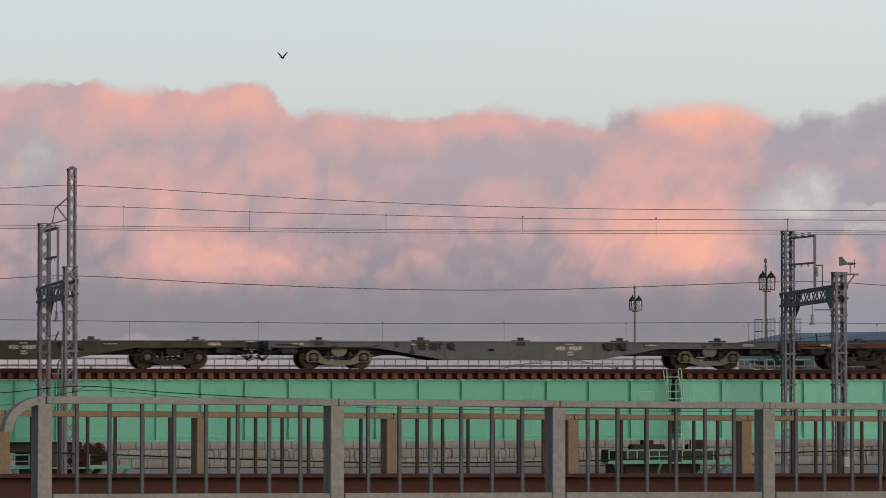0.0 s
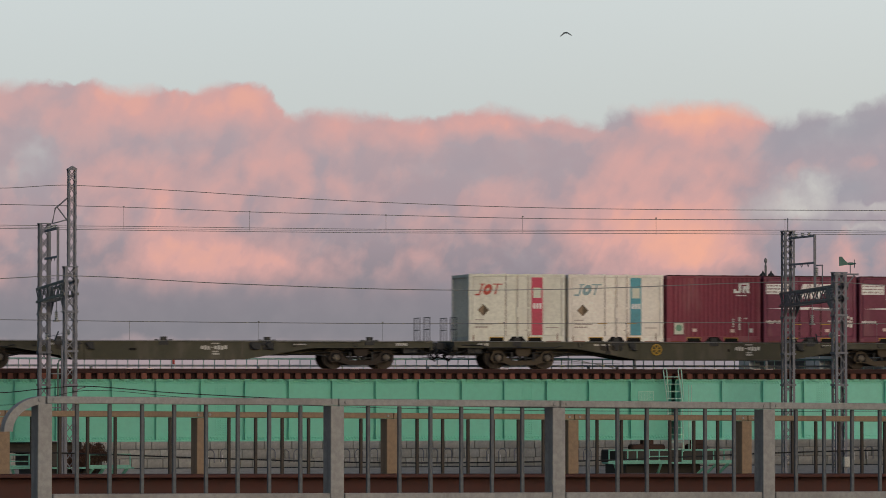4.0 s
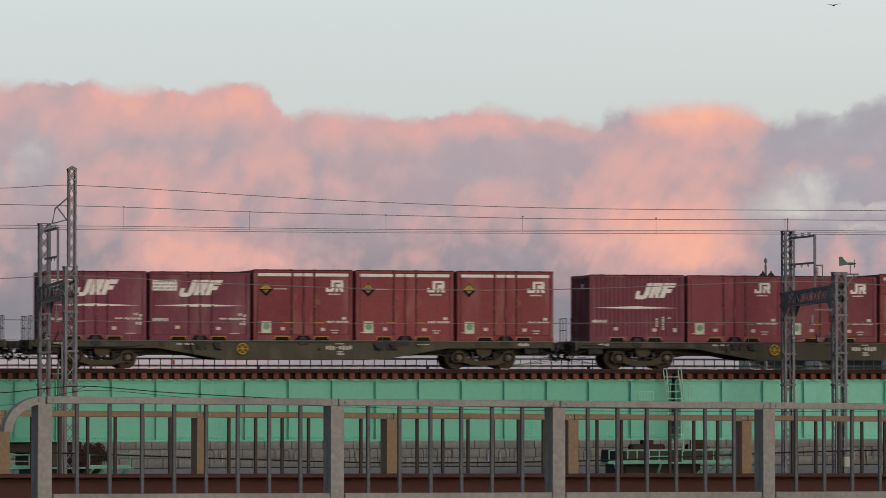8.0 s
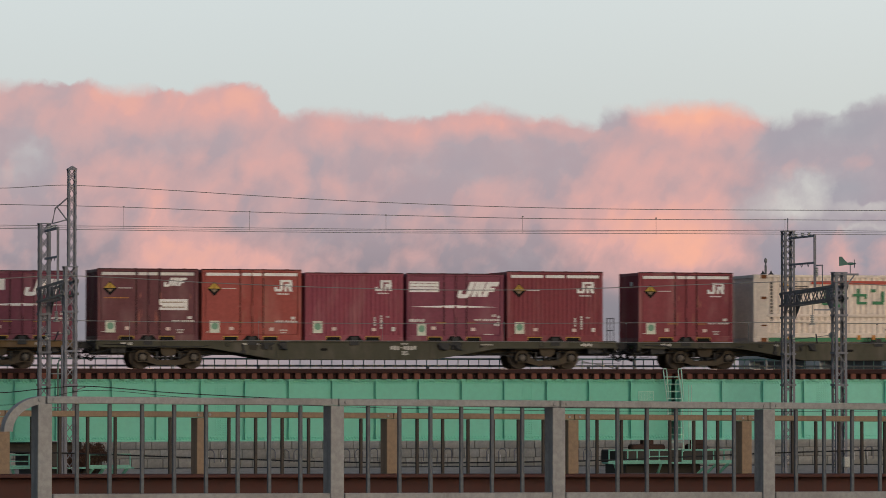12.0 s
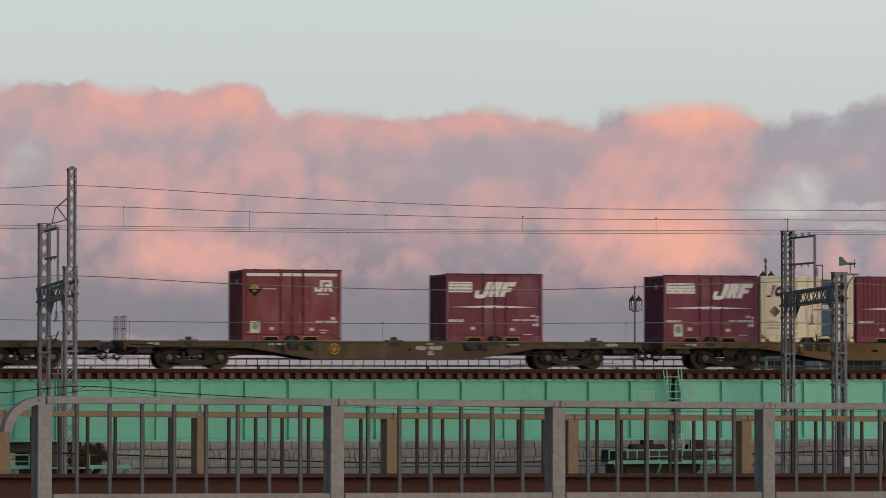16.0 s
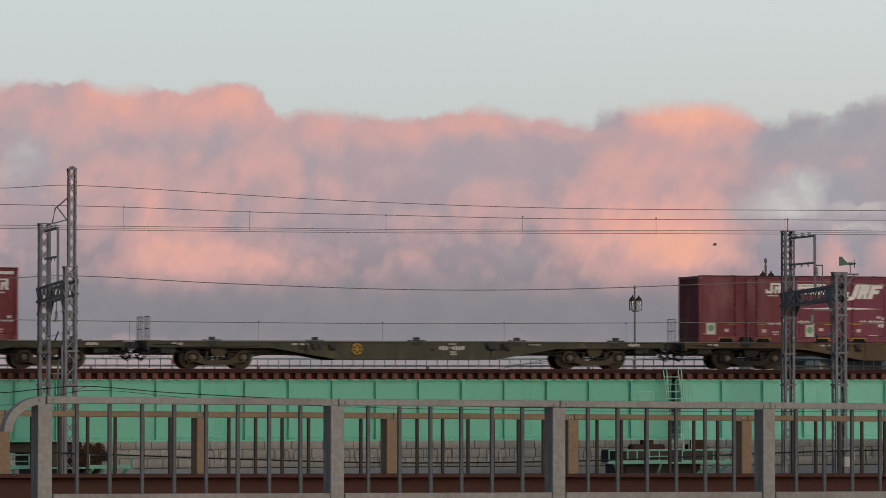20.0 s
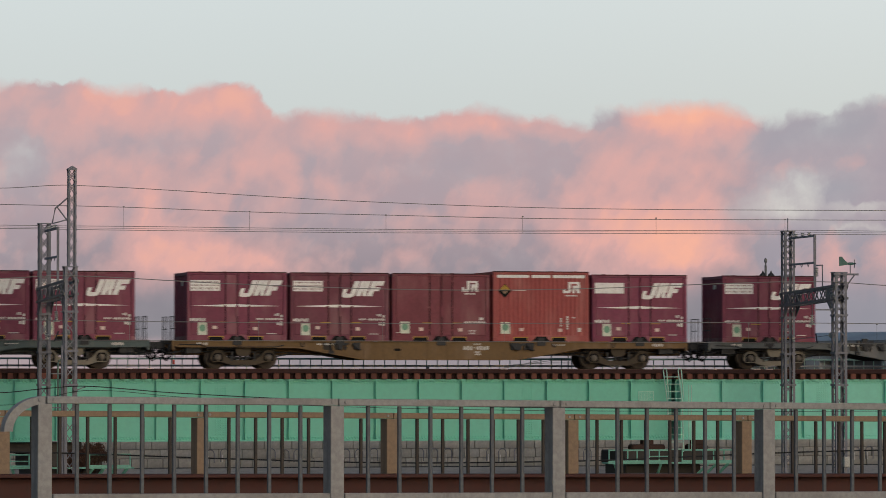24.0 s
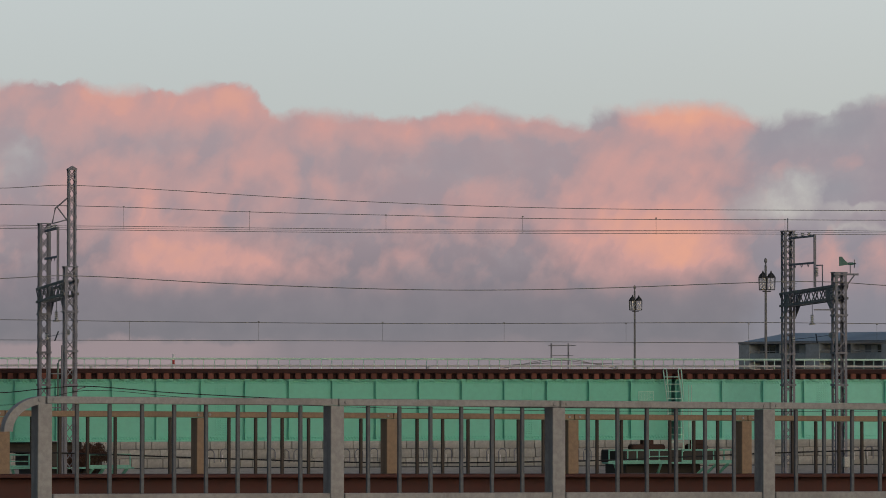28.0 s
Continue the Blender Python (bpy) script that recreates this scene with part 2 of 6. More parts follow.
# ---- mesh helpers ----
class Shape:
    """Collects boxes, tubes and prisms into one mesh."""

    def __init__(self):
        self.v, self.f = [], []

    def put(self, vs, fs):
        k = len(self.v)
        self.v += [tuple(p) for p in vs]
        self.f += [tuple(i + k for i in q) for q in fs]
        return self

    def box(self, x0, x1, y0, y1, z0, z1, m=None):
        vs = [Vector((x, y, z)) for z in (z0, z1) for y in (y0, y1) for x in (x0, x1)]
        if m is not None:
            vs = [m @ p for p in vs]
        return self.put(vs, [(0, 2, 3, 1), (4, 5, 7, 6), (0, 1, 5, 4), (2, 6, 7, 3), (0, 4, 6, 2), (1, 3, 7, 5)])

    def cbox(self, x0, x1, y0, y1, z0, z1, c=0.01):
        """A box with its edges cut off by c."""
        vs, ids = [], {}
        for sx in (0, 1):
            for sy in (0, 1):
                for sz in (0, 1):
                    for ax in range(3):
                        p = [(x0, x1)[sx], (y0, y1)[sy], (z0, z1)[sz]]
                        for o, s in ((0, sx), (1, sy), (2, sz)):
                            if o != ax:
                                p[o] += c if s == 0 else -c
                        ids[sx, sy, sz, ax] = len(vs)
                        vs.append(p)
        fs = []
        for ax in range(3):
            o1, o2 = (ax + 1) % 3, (ax + 2) % 3
            for s in (0, 1):
                q = []
                for a, b in ((0, 0), (1, 0), (1, 1), (0, 1)):
                    k = [0, 0, 0]
                    k[ax], k[o1], k[o2] = s, a, b
                    q.append(ids[k[0], k[1], k[2], ax])
                fs.append(tuple(q if s else q[::-1]))
            for a in (0, 1):
                for b in (0, 1):
                    k0, k1 = [0, 0, 0], [0, 0, 0]
                    k0[o1] = k1[o1] = a
                    k0[o2] = k1[o2] = b
                    k0[ax], k1[ax] = 0, 1
                    q = [ids[(*k0, o1)], ids[(*k1, o1)], ids[(*k1, o2)], ids[(*k0, o2)]]
                    fs.append(tuple(q if a != b else q[::-1]))
        for sx in (0, 1):
            for sy in (0, 1):
                for sz in (0, 1):
                    q = [ids[sx, sy, sz, a] for a in range(3)]
                    fs.append(tuple(q if (sx + sy + sz) % 2 else q[::-1]))
        return self.put(vs, fs)

    def prism(self, outline, y0, y1, m=None):
        """An outline in x and z, drawn counter-clockwise as seen from -y, from y0 to y1."""
        n = len(outline)
        vs = [Vector((x, y0, z)) for x, z in outline] + [Vector((x, y1, z)) for x, z in outline]
        if m is not None:
            vs = [m @ p for p in vs]
        return self.put(vs, [tuple(range(n)), tuple(range(2 * n - 1, n - 1, -1))] + [(i, i + n, (i + 1) % n + n, (i + 1) % n) for i in range(n)])

    def tube(self, pts, r, n=6):
        pts = [Vector(p) for p in pts]
        rings = []
        for i, p in enumerate(pts):
            d = (pts[min(i + 1, len(pts) - 1)] - pts[max(i - 1, 0)]).normalized()
            a = d.cross(Vector((0, 0, 1)) if abs(d.z) < 0.9 else Vector((1, 0, 0))).normalized()
            b = d.cross(a)
            rings.append([p + r * (math.cos(t) * a + math.sin(t) * b) for t in [2 * math.pi * j / n for j in range(n)]])
        fs = [(i * n + j, (i + 1) * n + j, (i + 1) * n + (j + 1) % n, i * n + (j + 1) % n) for i in range(len(pts) - 1) for j in range(n)]
        fs += [tuple(range(n)), tuple(range(len(pts) * n - 1, (len(pts) - 1) * n - 1, -1))]
        return self.put([p for ring in rings for p in ring], fs)

    def lathe(self, prof, n=20, axis="z", at=(0, 0, 0)):
        """A profile of (radius, height) turned round an axis."""
        at = Vector(at)
        vs = []
        for r, h in prof:
            for j in range(n):
                t = 2 * math.pi * j / n
                p = (r * math.cos(t), r * math.sin(t), h)
                vs.append(at + Vector(p if axis == "z" else (p[0], p[2], p[1]) if axis == "y" else (p[2], p[0], p[1])))
        fs = [(i * n + j, i * n + (j + 1) % n, (i + 1) * n + (j + 1) % n, (i + 1) * n + j) for i in range(len(prof) - 1) for j in range(n)]
        fs += [tuple(range(n))[::-1], tuple(range((len(prof) - 1) * n, len(prof) * n))]
        return self.put(vs, fs)

    def bar(self, p, q, w, d=None):
        """A square bar from p to q."""
        p, q = Vector(p), Vector(q)
        d = d or w
        m = Matrix.Translation(p) @ (q - p).to_track_quat("X", "Z").to_matrix().to_4x4()
        return self.box(0, (q - p).length, -d / 2, d / 2, -w / 2, w / 2, m)

    def mesh(self, name, mat, smooth=False):
        me = bpy.data.meshes.new(name)
        me.from_pydata(self.v, [], self.f)
        me.materials.append(mat)
        if smooth:
            me.shade_smooth()
        me.update()
        return me


def part(name, shape, mat, parent, label="", at=None, smooth=False):
    """Links a shape as one mesh object under a thing or a part."""
    me = shape if isinstance(shape, bpy.types.Mesh) else shape.mesh(name, mat, smooth)
    ob = new(name, me)
    ob.parent = parent
    if at is not None:
        ob.matrix_basis = at
    if label:
        ob["label"] = label
    return ob


def thing(name, label, category, group="", kind="", at=None):
    ob = new(name)
    ob.empty_display_size = 0.3
    if at is not None:
        ob.matrix_basis = at
    return tagged(ob, label, category, group, kind)


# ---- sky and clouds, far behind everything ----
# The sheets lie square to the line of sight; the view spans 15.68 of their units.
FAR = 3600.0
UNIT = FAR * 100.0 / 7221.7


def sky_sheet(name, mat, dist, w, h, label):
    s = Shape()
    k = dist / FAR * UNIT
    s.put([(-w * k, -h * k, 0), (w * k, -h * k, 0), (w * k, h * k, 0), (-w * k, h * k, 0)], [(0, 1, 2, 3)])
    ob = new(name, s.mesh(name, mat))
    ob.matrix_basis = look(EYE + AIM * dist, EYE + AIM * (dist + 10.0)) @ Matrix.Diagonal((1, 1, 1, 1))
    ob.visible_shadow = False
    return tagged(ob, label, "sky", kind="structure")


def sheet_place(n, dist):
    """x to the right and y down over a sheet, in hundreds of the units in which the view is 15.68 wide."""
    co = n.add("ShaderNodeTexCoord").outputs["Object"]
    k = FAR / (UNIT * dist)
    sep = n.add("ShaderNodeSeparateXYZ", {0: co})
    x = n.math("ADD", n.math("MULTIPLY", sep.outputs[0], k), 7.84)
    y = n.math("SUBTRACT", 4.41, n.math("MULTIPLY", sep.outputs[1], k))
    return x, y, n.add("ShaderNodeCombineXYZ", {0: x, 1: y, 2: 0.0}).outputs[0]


def ramp(n, v, stops):
    r = n.add("ShaderNodeValToRGB", {0: v})
    el = r.color_ramp.elements
    while len(el) < len(stops):
        el.new(0.5)
    for e, (at, c) in zip(el, stops):
        e.position = at
        e.color = c if not isinstance(c, float) else (c, c, c, 1.0)
    return r.outputs[0]


def glow(n, col, mask=None):
    em = n.add("ShaderNodeEmission", {"Color": col, "Strength": 1.0}).outputs[0]
    if mask is not None:
        tr = n.add("ShaderNodeBsdfTransparent").outputs[0]
        em = n.add("ShaderNodeMixShader", {0: mask, 1: tr, 2: em}).outputs[0]
    n.nt.links.new(em, n.out.inputs[0])
    return n.mat


def clear_sky():
    n = Nodes("evening_sky")
    x, y, v = sheet_place(n, 3900.0)
    col = ramp(n, n.math("DIVIDE", y, 8.82), [(0.0, lin(214, 221, 220)), (0.22, lin(207, 212, 209)), (0.45, lin(206, 200, 196)), (0.75, lin(178, 170, 174))])
    # a faintly cooler cast towards one side
    cool = n.span(x, 6.0, 16.0, 0.35, 0.0)
    col = n.mix(cool, col, n.mix(0.5, col, lin(196, 210, 214)))
    return glow(n, col)


def cloud_bank():
    n = Nodes("sunset_cloud")
    x, y, v = sheet_place(n, FAR)
    warp = n.add("ShaderNodeTexNoise", {"Vector": v, "Scale": 1.0, "Detail": 4.5, "Roughness": 0.58})
    off = n.add("ShaderNodeVectorMath", {0: warp.outputs[1], 1: (0.5, 0.5, 0.5)})
    off.operation = "SUBTRACT"
    sc = n.add("ShaderNodeVectorMath", {0: off.outputs[0], 1: (0.85, 0.65, 0.0)})
    sc.operation = "MULTIPLY"
    vw = n.add("ShaderNodeVectorMath", {0: v, 1: sc.outputs[0]})
    vw.operation = "ADD"
    w = n.add("ShaderNodeSeparateXYZ", {0: vw.outputs[0]})
    xw, yw = w.outputs[0], w.outputs[1]
    curl = n.add("ShaderNodeTexNoise", {"Vector": vw.outputs[0], "Scale": 2.6, "Detail": 6.0, "Roughness": 0.62})
    curls = n.add("ShaderNodeSeparateXYZ", {0: curl.outputs[1]})
    xc = n.math("ADD", xw, n.math("MULTIPLY", n.math("SUBTRACT", curls.outputs[0], 0.5), 0.42))
    yc = n.math("ADD", yw, n.math("MULTIPLY", n.math("SUBTRACT", curls.outputs[1], 0.5), 0.34))
    xe = n.math("ADD", n.math("MULTIPLY", x, 0.35), n.math("MULTIPLY", xc, 0.65))
    ye = n.math("ADD", n.math("MULTIPLY", y, 0.25), n.math("MULTIPLY", yc, 0.75))
    # the height of the bank's upper edge, side to side
    tops = [(0, 1.50), (1.1, 1.48), (1.7, 1.44), (2.0, 1.54), (2.7, 1.54), (3.0, 1.62), (3.35, 1.56), (4.1, 1.47), (4.6, 1.52), (4.88, 1.74), (5.05, 2.02), (5.3, 2.09), (5.85, 1.99), (6.6, 2.09), (7.4, 2.07),
            (8.6, 1.95), (9.2, 1.98), (10.1, 2.12), (10.6, 2.24), (10.8, 2.00), (11.1, 2.02), (11.4, 1.93), (12.2, 1.88), (12.9, 1.87), (13.3, 1.95), (13.68, 2.12), (13.9, 2.14), (14.1, 2.08), (14.25, 1.98), (14.75, 1.98), (15.1, 1.96), (15.6, 1.75)]
    edge = n.math("MULTIPLY", ramp(n, n.math("DIVIDE", xe, 16.0), [(a / 16.0, b / 8.0) for a, b in tops]), 8.0)
    blur = n.span(n.add("ShaderNodeTexNoise", {"Vector": v, "Scale": 0.9, "Detail": 2.0}).outputs[0], 0.35, 0.65, 0.07, 0.24)
    body = n.span(n.math("SUBTRACT", ye, edge), n.math("MULTIPLY", blur, -0.7), blur)
    # rents on the far side through which the sky shows
    holes = 0.0
    for cx, cy, sx, sy, a in ((14.15, 3.52, 0.42, 0.16, 0.8), (14.65, 3.28, 0.42, 0.15, 0.9), (14.0, 3.74, 0.5, 0.12, 0.6), (15.6, 3.62, 0.4, 0.08, 0.8), (15.5, 3.97, 0.45, 0.06, 0.7), (15.4, 3.32, 0.42, 0.15, -1.3),
                              (14.9, 2.0, 0.12, 0.2, 0.6), (0.68, 2.72, 0.2, 0.16, 0.4), (0.35, 3.1, 0.4, 0.10, 0.2)):
        holes = n.math("ADD", holes, blob(n, xc, yc, cx, cy, sx, sy, a))
    holes = n.math("MULTIPLY", holes, 1.0, True)
    fine = n.add("ShaderNodeTexNoise", {"Vector": v, "Scale": 1.9, "Detail": 6.0, "Roughness": 0.52}).outputs[0]
    soft = n.add("ShaderNodeTexNoise", {"Vector": vw.outputs[0], "Scale": 0.95, "Detail": 3.2, "Roughness": 0.5}).outputs[0]
    body = n.math("SUBTRACT", body, n.math("MULTIPLY", holes, n.span(fine, 0.25, 0.6, 0.55, 1.0)), True)
    # sunlit and shaded parts
    warm = n.math("MULTIPLY", n.math("SUBTRACT", soft, 0.33), 0.9)
    lit_near = ((1.3, 1.95, 1.3, 0.35, 0.20), (3.2, 1.85, 1.2, 0.32, 0.30), (4.35, 1.9, 0.45, 0.4, 0.22), (3.3, 2.42, 0.9, 0.24, -0.26), (0.6, 2.7, 0.5, 0.6, -0.25), (4.75, 2.5, 0.25, 0.5, 0.20), (4.4, 2.95, 0.35, 0.3, 0.16),
                (2.75, 3.6, 0.24, 0.7, 0.35), (2.1, 3.3, 0.35, 0.6, 0.14), (3.0, 4.2, 0.5, 0.45, 0.22), (4.0, 4.62, 0.7, 0.28, 0.37), (4.95, 4.8, 0.5, 0.22, 0.24), (5.35, 3.35, 0.18, 0.4, 0.28), (4.85, 3.25, 0.2, 0.3, -0.2),
                (5.95, 3.3, 0.2, 0.4, 0.18), (7.0, 2.3, 1.3, 0.2, 0.2), (7.0, 2.85, 1.0, 0.4, -0.14), (6.2, 4.2, 0.8, 0.5, -0.12), (1.2, 4.3, 0.6, 0.7, -0.26))
    lit_far = ((8.9, 2.18, 1.1, 0.18, 0.30), (9.0, 2.85, 1.0, 0.5, -0.20), (12.6, 2.10, 1.0, 0.24, 0.74), (12.3, 2.7, 1.0, 0.4, 0.26), (11.0, 3.1, 0.7, 0.5, 0.12), (11.4, 4.2, 0.9, 0.45, 0.42), (10.7, 4.4, 0.3, 0.4, 0.18),
               (12.4, 4.3, 0.6, 0.45, 0.40), (13.1, 4.5, 0.3, 0.3, 0.2), (9.2, 4.5, 0.8, 0.5, -0.15), (13.95, 4.5, 0.4, 0.7, -0.22), (14.7, 2.25, 0.9, 0.35, -0.75), (15.0, 2.85, 0.9, 0.2, 0.06), (13.9, 3.2, 0.35, 0.4, -0.2), (10.85, 2.10, 0.3, 0.14, -0.8), (15.5, 3.4, 0.6, 0.4, -0.5))
    for cx, cy, sx, sy, a in lit_near + lit_far:
        warm = n.math("ADD", warm, blob(n, xw, yw, cx, cy, sx, sy, a))
    slope = n.add("ShaderNodeCombineXYZ", {0: n.math("ADD", xw, n.math("MULTIPLY", yw, 0.55)), 1: yw, 2: 3.0}).outputs[0]
    fall = n.noise(slope, 1.7, 5, 0.55, (1.25, 0.55, 1.0))
    warm = n.math("ADD", warm, n.math("MULTIPLY", n.math("MULTIPLY", n.math("SUBTRACT", fall, 0.5), 0.62), n.span(y, 1.8, 3.6, 0.5, 1.0)))
    low = n.span(yw, 4.6, 5.4, 1.0, 0.02)
    warm = n.math("MULTIPLY", n.math("ADD", warm, n.math("MULTIPLY", n.math("SUBTRACT", fine, 0.5), 0.38)), low, True)
    side = n.span(xw, 13.2, 14.0)
    shade = ramp(n, n.math("DIVIDE", y, 8.82), [(0.15, lin(192, 170, 173)), (0.42, lin(179, 157, 162)), (0.57, lin(146, 139, 147)), (0.66, lin(136, 134, 141)), (0.72, lin(144, 139, 145))])
    shade = n.mix(n.math("MULTIPLY", side, 0.45), shade, lin(160, 160, 172))
    grey = 0.0
    for cx, cy, sx, sy, a in ((10.75, 2.05, 0.3, 0.16, 0.7), (14.5, 2.35, 0.9, 0.28, 0.7), (15.4, 2.05, 0.5, 0.3, 0.6), (15.1, 3.35, 0.45, 0.22, 0.9), (0.7, 3.0, 0.5, 0.4, 0.5), (5.9, 2.7, 0.6, 0.25, 0.3), (8.6, 3.0, 0.8, 0.3, 0.35)):
        grey = n.math("ADD", grey, blob(n, xw, yw, cx, cy, sx, sy, a))
    shade = n.mix(n.math("MULTIPLY", grey, 1.0, True), shade, lin(166, 163, 171))
    shade = n.mix(n.math("MULTIPLY", n.span(fine, 0.38, 0.68, 0.0, 0.22), n.span(y, 4.4, 5.4, 1.0, 0.25)), shade, lin(188, 180, 184))
    shade = n.mix(n.math("MULTIPLY", n.span(soft, 0.35, 0.55, 0.22, 0.0), n.span(y, 4.0, 5.2, 1.0, 0.0)), shade, lin(158, 157, 168))
    col = n.mix(n.span(warm, 0.0, 0.55, smooth=False), shade, lin(221, 171, 165))
    col = n.mix(n.span(warm, 0.5, 1.0, smooth=False), col, lin(247, 181, 158))
    # a pale rosy gap low down on one side
    gap = n.math("MULTIPLY", n.span(yw, 5.95, 6.1), n.span(xw, 4.4, 5.6, 1.0, 0.25))
    col = n.mix(n.math("MULTIPLY", gap, 0.55), col, lin(186, 164, 166))
    return glow(n, col, body)


def blob(n, x, y, cx, cy, sx, sy, a):
    dx = n.math("DIVIDE", n.math("SUBTRACT", x, cx), sx)
    dy = n.math("DIVIDE", n.math("SUBTRACT", y, cy), sy)
    q = n.math("ADD", n.math("MULTIPLY", dx, dx), n.math("MULTIPLY", dy, dy))
    return n.math("MULTIPLY", n.math("EXPONENT", n.math("MULTIPLY", q, -0.5)), a)


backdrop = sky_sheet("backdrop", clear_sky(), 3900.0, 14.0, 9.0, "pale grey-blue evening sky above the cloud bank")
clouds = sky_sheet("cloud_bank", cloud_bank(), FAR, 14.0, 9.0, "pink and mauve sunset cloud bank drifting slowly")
clouds["category"] = "cloud"

# ---- ground ----
g = Shape().box(-4000, 4000, -800, 4300, -9.0, -6.5)
ground = tagged(new("ground", g.mesh("ground", M_GROUND)), "flat gravelly river flat below the bridges", "ground", kind="structure")
g = Shape().prism([(-60, -6.49), (60, -6.49), (56, -2.3), (-56, -2.3)], -40, 22)
tagged(new("riverbank", g.mesh("riverbank", M_GROUND)), "raised earth bank on the near side", "bank", kind="structure")

# ---- the near foot and road bridge with its two railings ----
PHI = 11.7
FALL = -0.0091


def at_fence(x0, y0, along, z):
    c, s = math.cos(radians(PHI)), math.sin(radians(PHI))
    return pose(x0 + along * c, y0 + along * s, z + FALL * along, 0, 0, PHI)


def sloped(s, a0, a1, y0, y1, z0, z1, c=0.006):
    """A long bar along a railing that follows the fall of the road."""
    vs = []
    k = len(s.v)
    s.cbox(a0, a1, y0, y1, z0, z1, c)
    for i in range(k, len(s.v)):
        x, y, z = s.v[i]
        s.v[i] = (x, y, z + FALL * x)


def railing(name, label, x0, y0, posts, bars, a0, a1, top, low, mats, lower_rail, group):
    rail_mat, bar_mat, web_mat = mats
    t = thing(name, label, "railing", group, at=pose(x0, y0, 0, 0, 0, PHI))
    edges = [a0] + [p for p in posts if a0 < p < a1] + [a1]
    for a, b in zip(edges, edges[1:]):
        s = Shape()
        sloped(s, a + 0.004, b - 0.004, -0.045, 0.045, top - 0.056, top)
        part("top_rail", s, rail_mat, t)
        if lower_rail:
            s = Shape()
            sloped(s, a + 0.064, b - 0.064, -0.03, 0.03, low - 0.07, low)
            part("bottom_rail", s, rail_mat, t)
    foot = 0.55 if lower_rail else 0.0
    post = Shape().cbox(-0.072, 0.044, -0.05, -0.035, low - foot, top - 0.058, 0.004).mesh("post", rail_mat)
    web = Shape().box(-0.069, -0.057, -0.034, 0.10, low - foot, top - 0.06).box(0.030, 0.042, -0.034, 0.10, low - foot, top - 0.06).mesh("web", web_mat)
    bolt = Shape().lathe([(0.012, -0.010), (0.013, 0.0)], 8, "y").mesh("bolt", M_FENCE_WEB)
    for a in posts:
        z = FALL * a
        o = part("post", post, None, t, at=pose(a, 0, z))
        part("post_web", web, None, o, "post sides behind the front face")
        for dx in (-0.035, 0.035):
            part("bolt", bolt, None, o, at=pose(dx * 1.7, -0.046, top - 0.028))
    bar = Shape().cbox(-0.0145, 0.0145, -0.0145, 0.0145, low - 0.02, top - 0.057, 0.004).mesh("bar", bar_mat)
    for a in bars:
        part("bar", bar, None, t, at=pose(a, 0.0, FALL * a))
    return t


near_bars = [-2.213 + 0.2709 * i for i in range(8)] + [p + 0.2785 * (i + 1) for p in (0, 2, 4, 6) for i in range(6)]
rail_near = railing("railing", "grey painted steel railing with flat top rail and square bars", 7.578, 31.633, [-2.48, 0, 2, 4, 6, 8], near_bars,
                    -2.48, 8.0, -0.7205, -1.471, (M_FENCE, M_FENCE_BAR, M_FENCE_WEB), True, "")
# curved end of the top rail
turn = [i * math.pi / 2 / 14 for i in range(15)]
outer = [(-2.49 - 0.335 * math.sin(a), -0.698 - 0.27 * (1 - math.cos(a))) for a in turn]
inner = [(-2.49 - 0.265 * math.sin(a), -0.758 - 0.21 * (1 - math.cos(a))) for a in turn]
s = Shape()
for i in range(14):
    s.prism([outer[i + 1], inner[i + 1], inner[i], outer[i]], -0.045, 0.045)
part("curved_end", s, M_FENCE, rail_near)
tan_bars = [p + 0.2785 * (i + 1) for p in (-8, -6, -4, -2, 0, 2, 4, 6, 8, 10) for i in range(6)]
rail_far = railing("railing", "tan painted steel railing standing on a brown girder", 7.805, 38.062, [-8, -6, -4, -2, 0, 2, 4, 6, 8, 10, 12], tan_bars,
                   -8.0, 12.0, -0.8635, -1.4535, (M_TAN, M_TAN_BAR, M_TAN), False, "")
# brown edge girder under the tan railing
t = thing("edge_girder", "brown painted steel edge girder of the road bridge", "girder", at=pose(7.805, 38.062, 0, 0, 0, PHI))
s = Shape()
sloped(s, -30, 34, -0.16, 0.16, -1.490, -1.4545)
part("flange", s, M_BROWN, t)
s = Shape()
sloped(s, -30, 34, -0.02, 0.02, -2.40, -1.491)
part("web", s, M_BROWN, t)
s = Shape()
sloped(s, -30, 34, -0.16, 0.16, -2.46, -2.402)
part("flange", s, M_BROWN, t)
s = Shape()
sloped(s, -30, 34, 0.3, 6.62, -2.3, -1.95)
deck = tagged(new("road", s.mesh("road", M_ASPH)), "asphalt deck of the road bridge between its railings", "road", kind="structure")
deck.matrix_basis = pose(7.578 - 0.2, 31.633 - 0.4, 0, 0, 0, PHI)
for a in (-24, 0, 24):
    s = Shape().cbox(-0.7, 0.7, 0.6, 6.0, -6.5, -2.35 + FALL * a, 0.05)
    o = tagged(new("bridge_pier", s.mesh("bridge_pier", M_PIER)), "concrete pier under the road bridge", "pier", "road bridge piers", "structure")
    o.matrix_basis = at_fence(7.578, 31.633, a, 0) @ pose(0, 0, 0)


# ---- the railway girder bridge ----
TRACK = 146.97
FACE = 145.95
SPANS = ((-8.0, 24.62, 23.03), (24.68, 47.88, 24.93), (48.05, 80.0, 48.2))


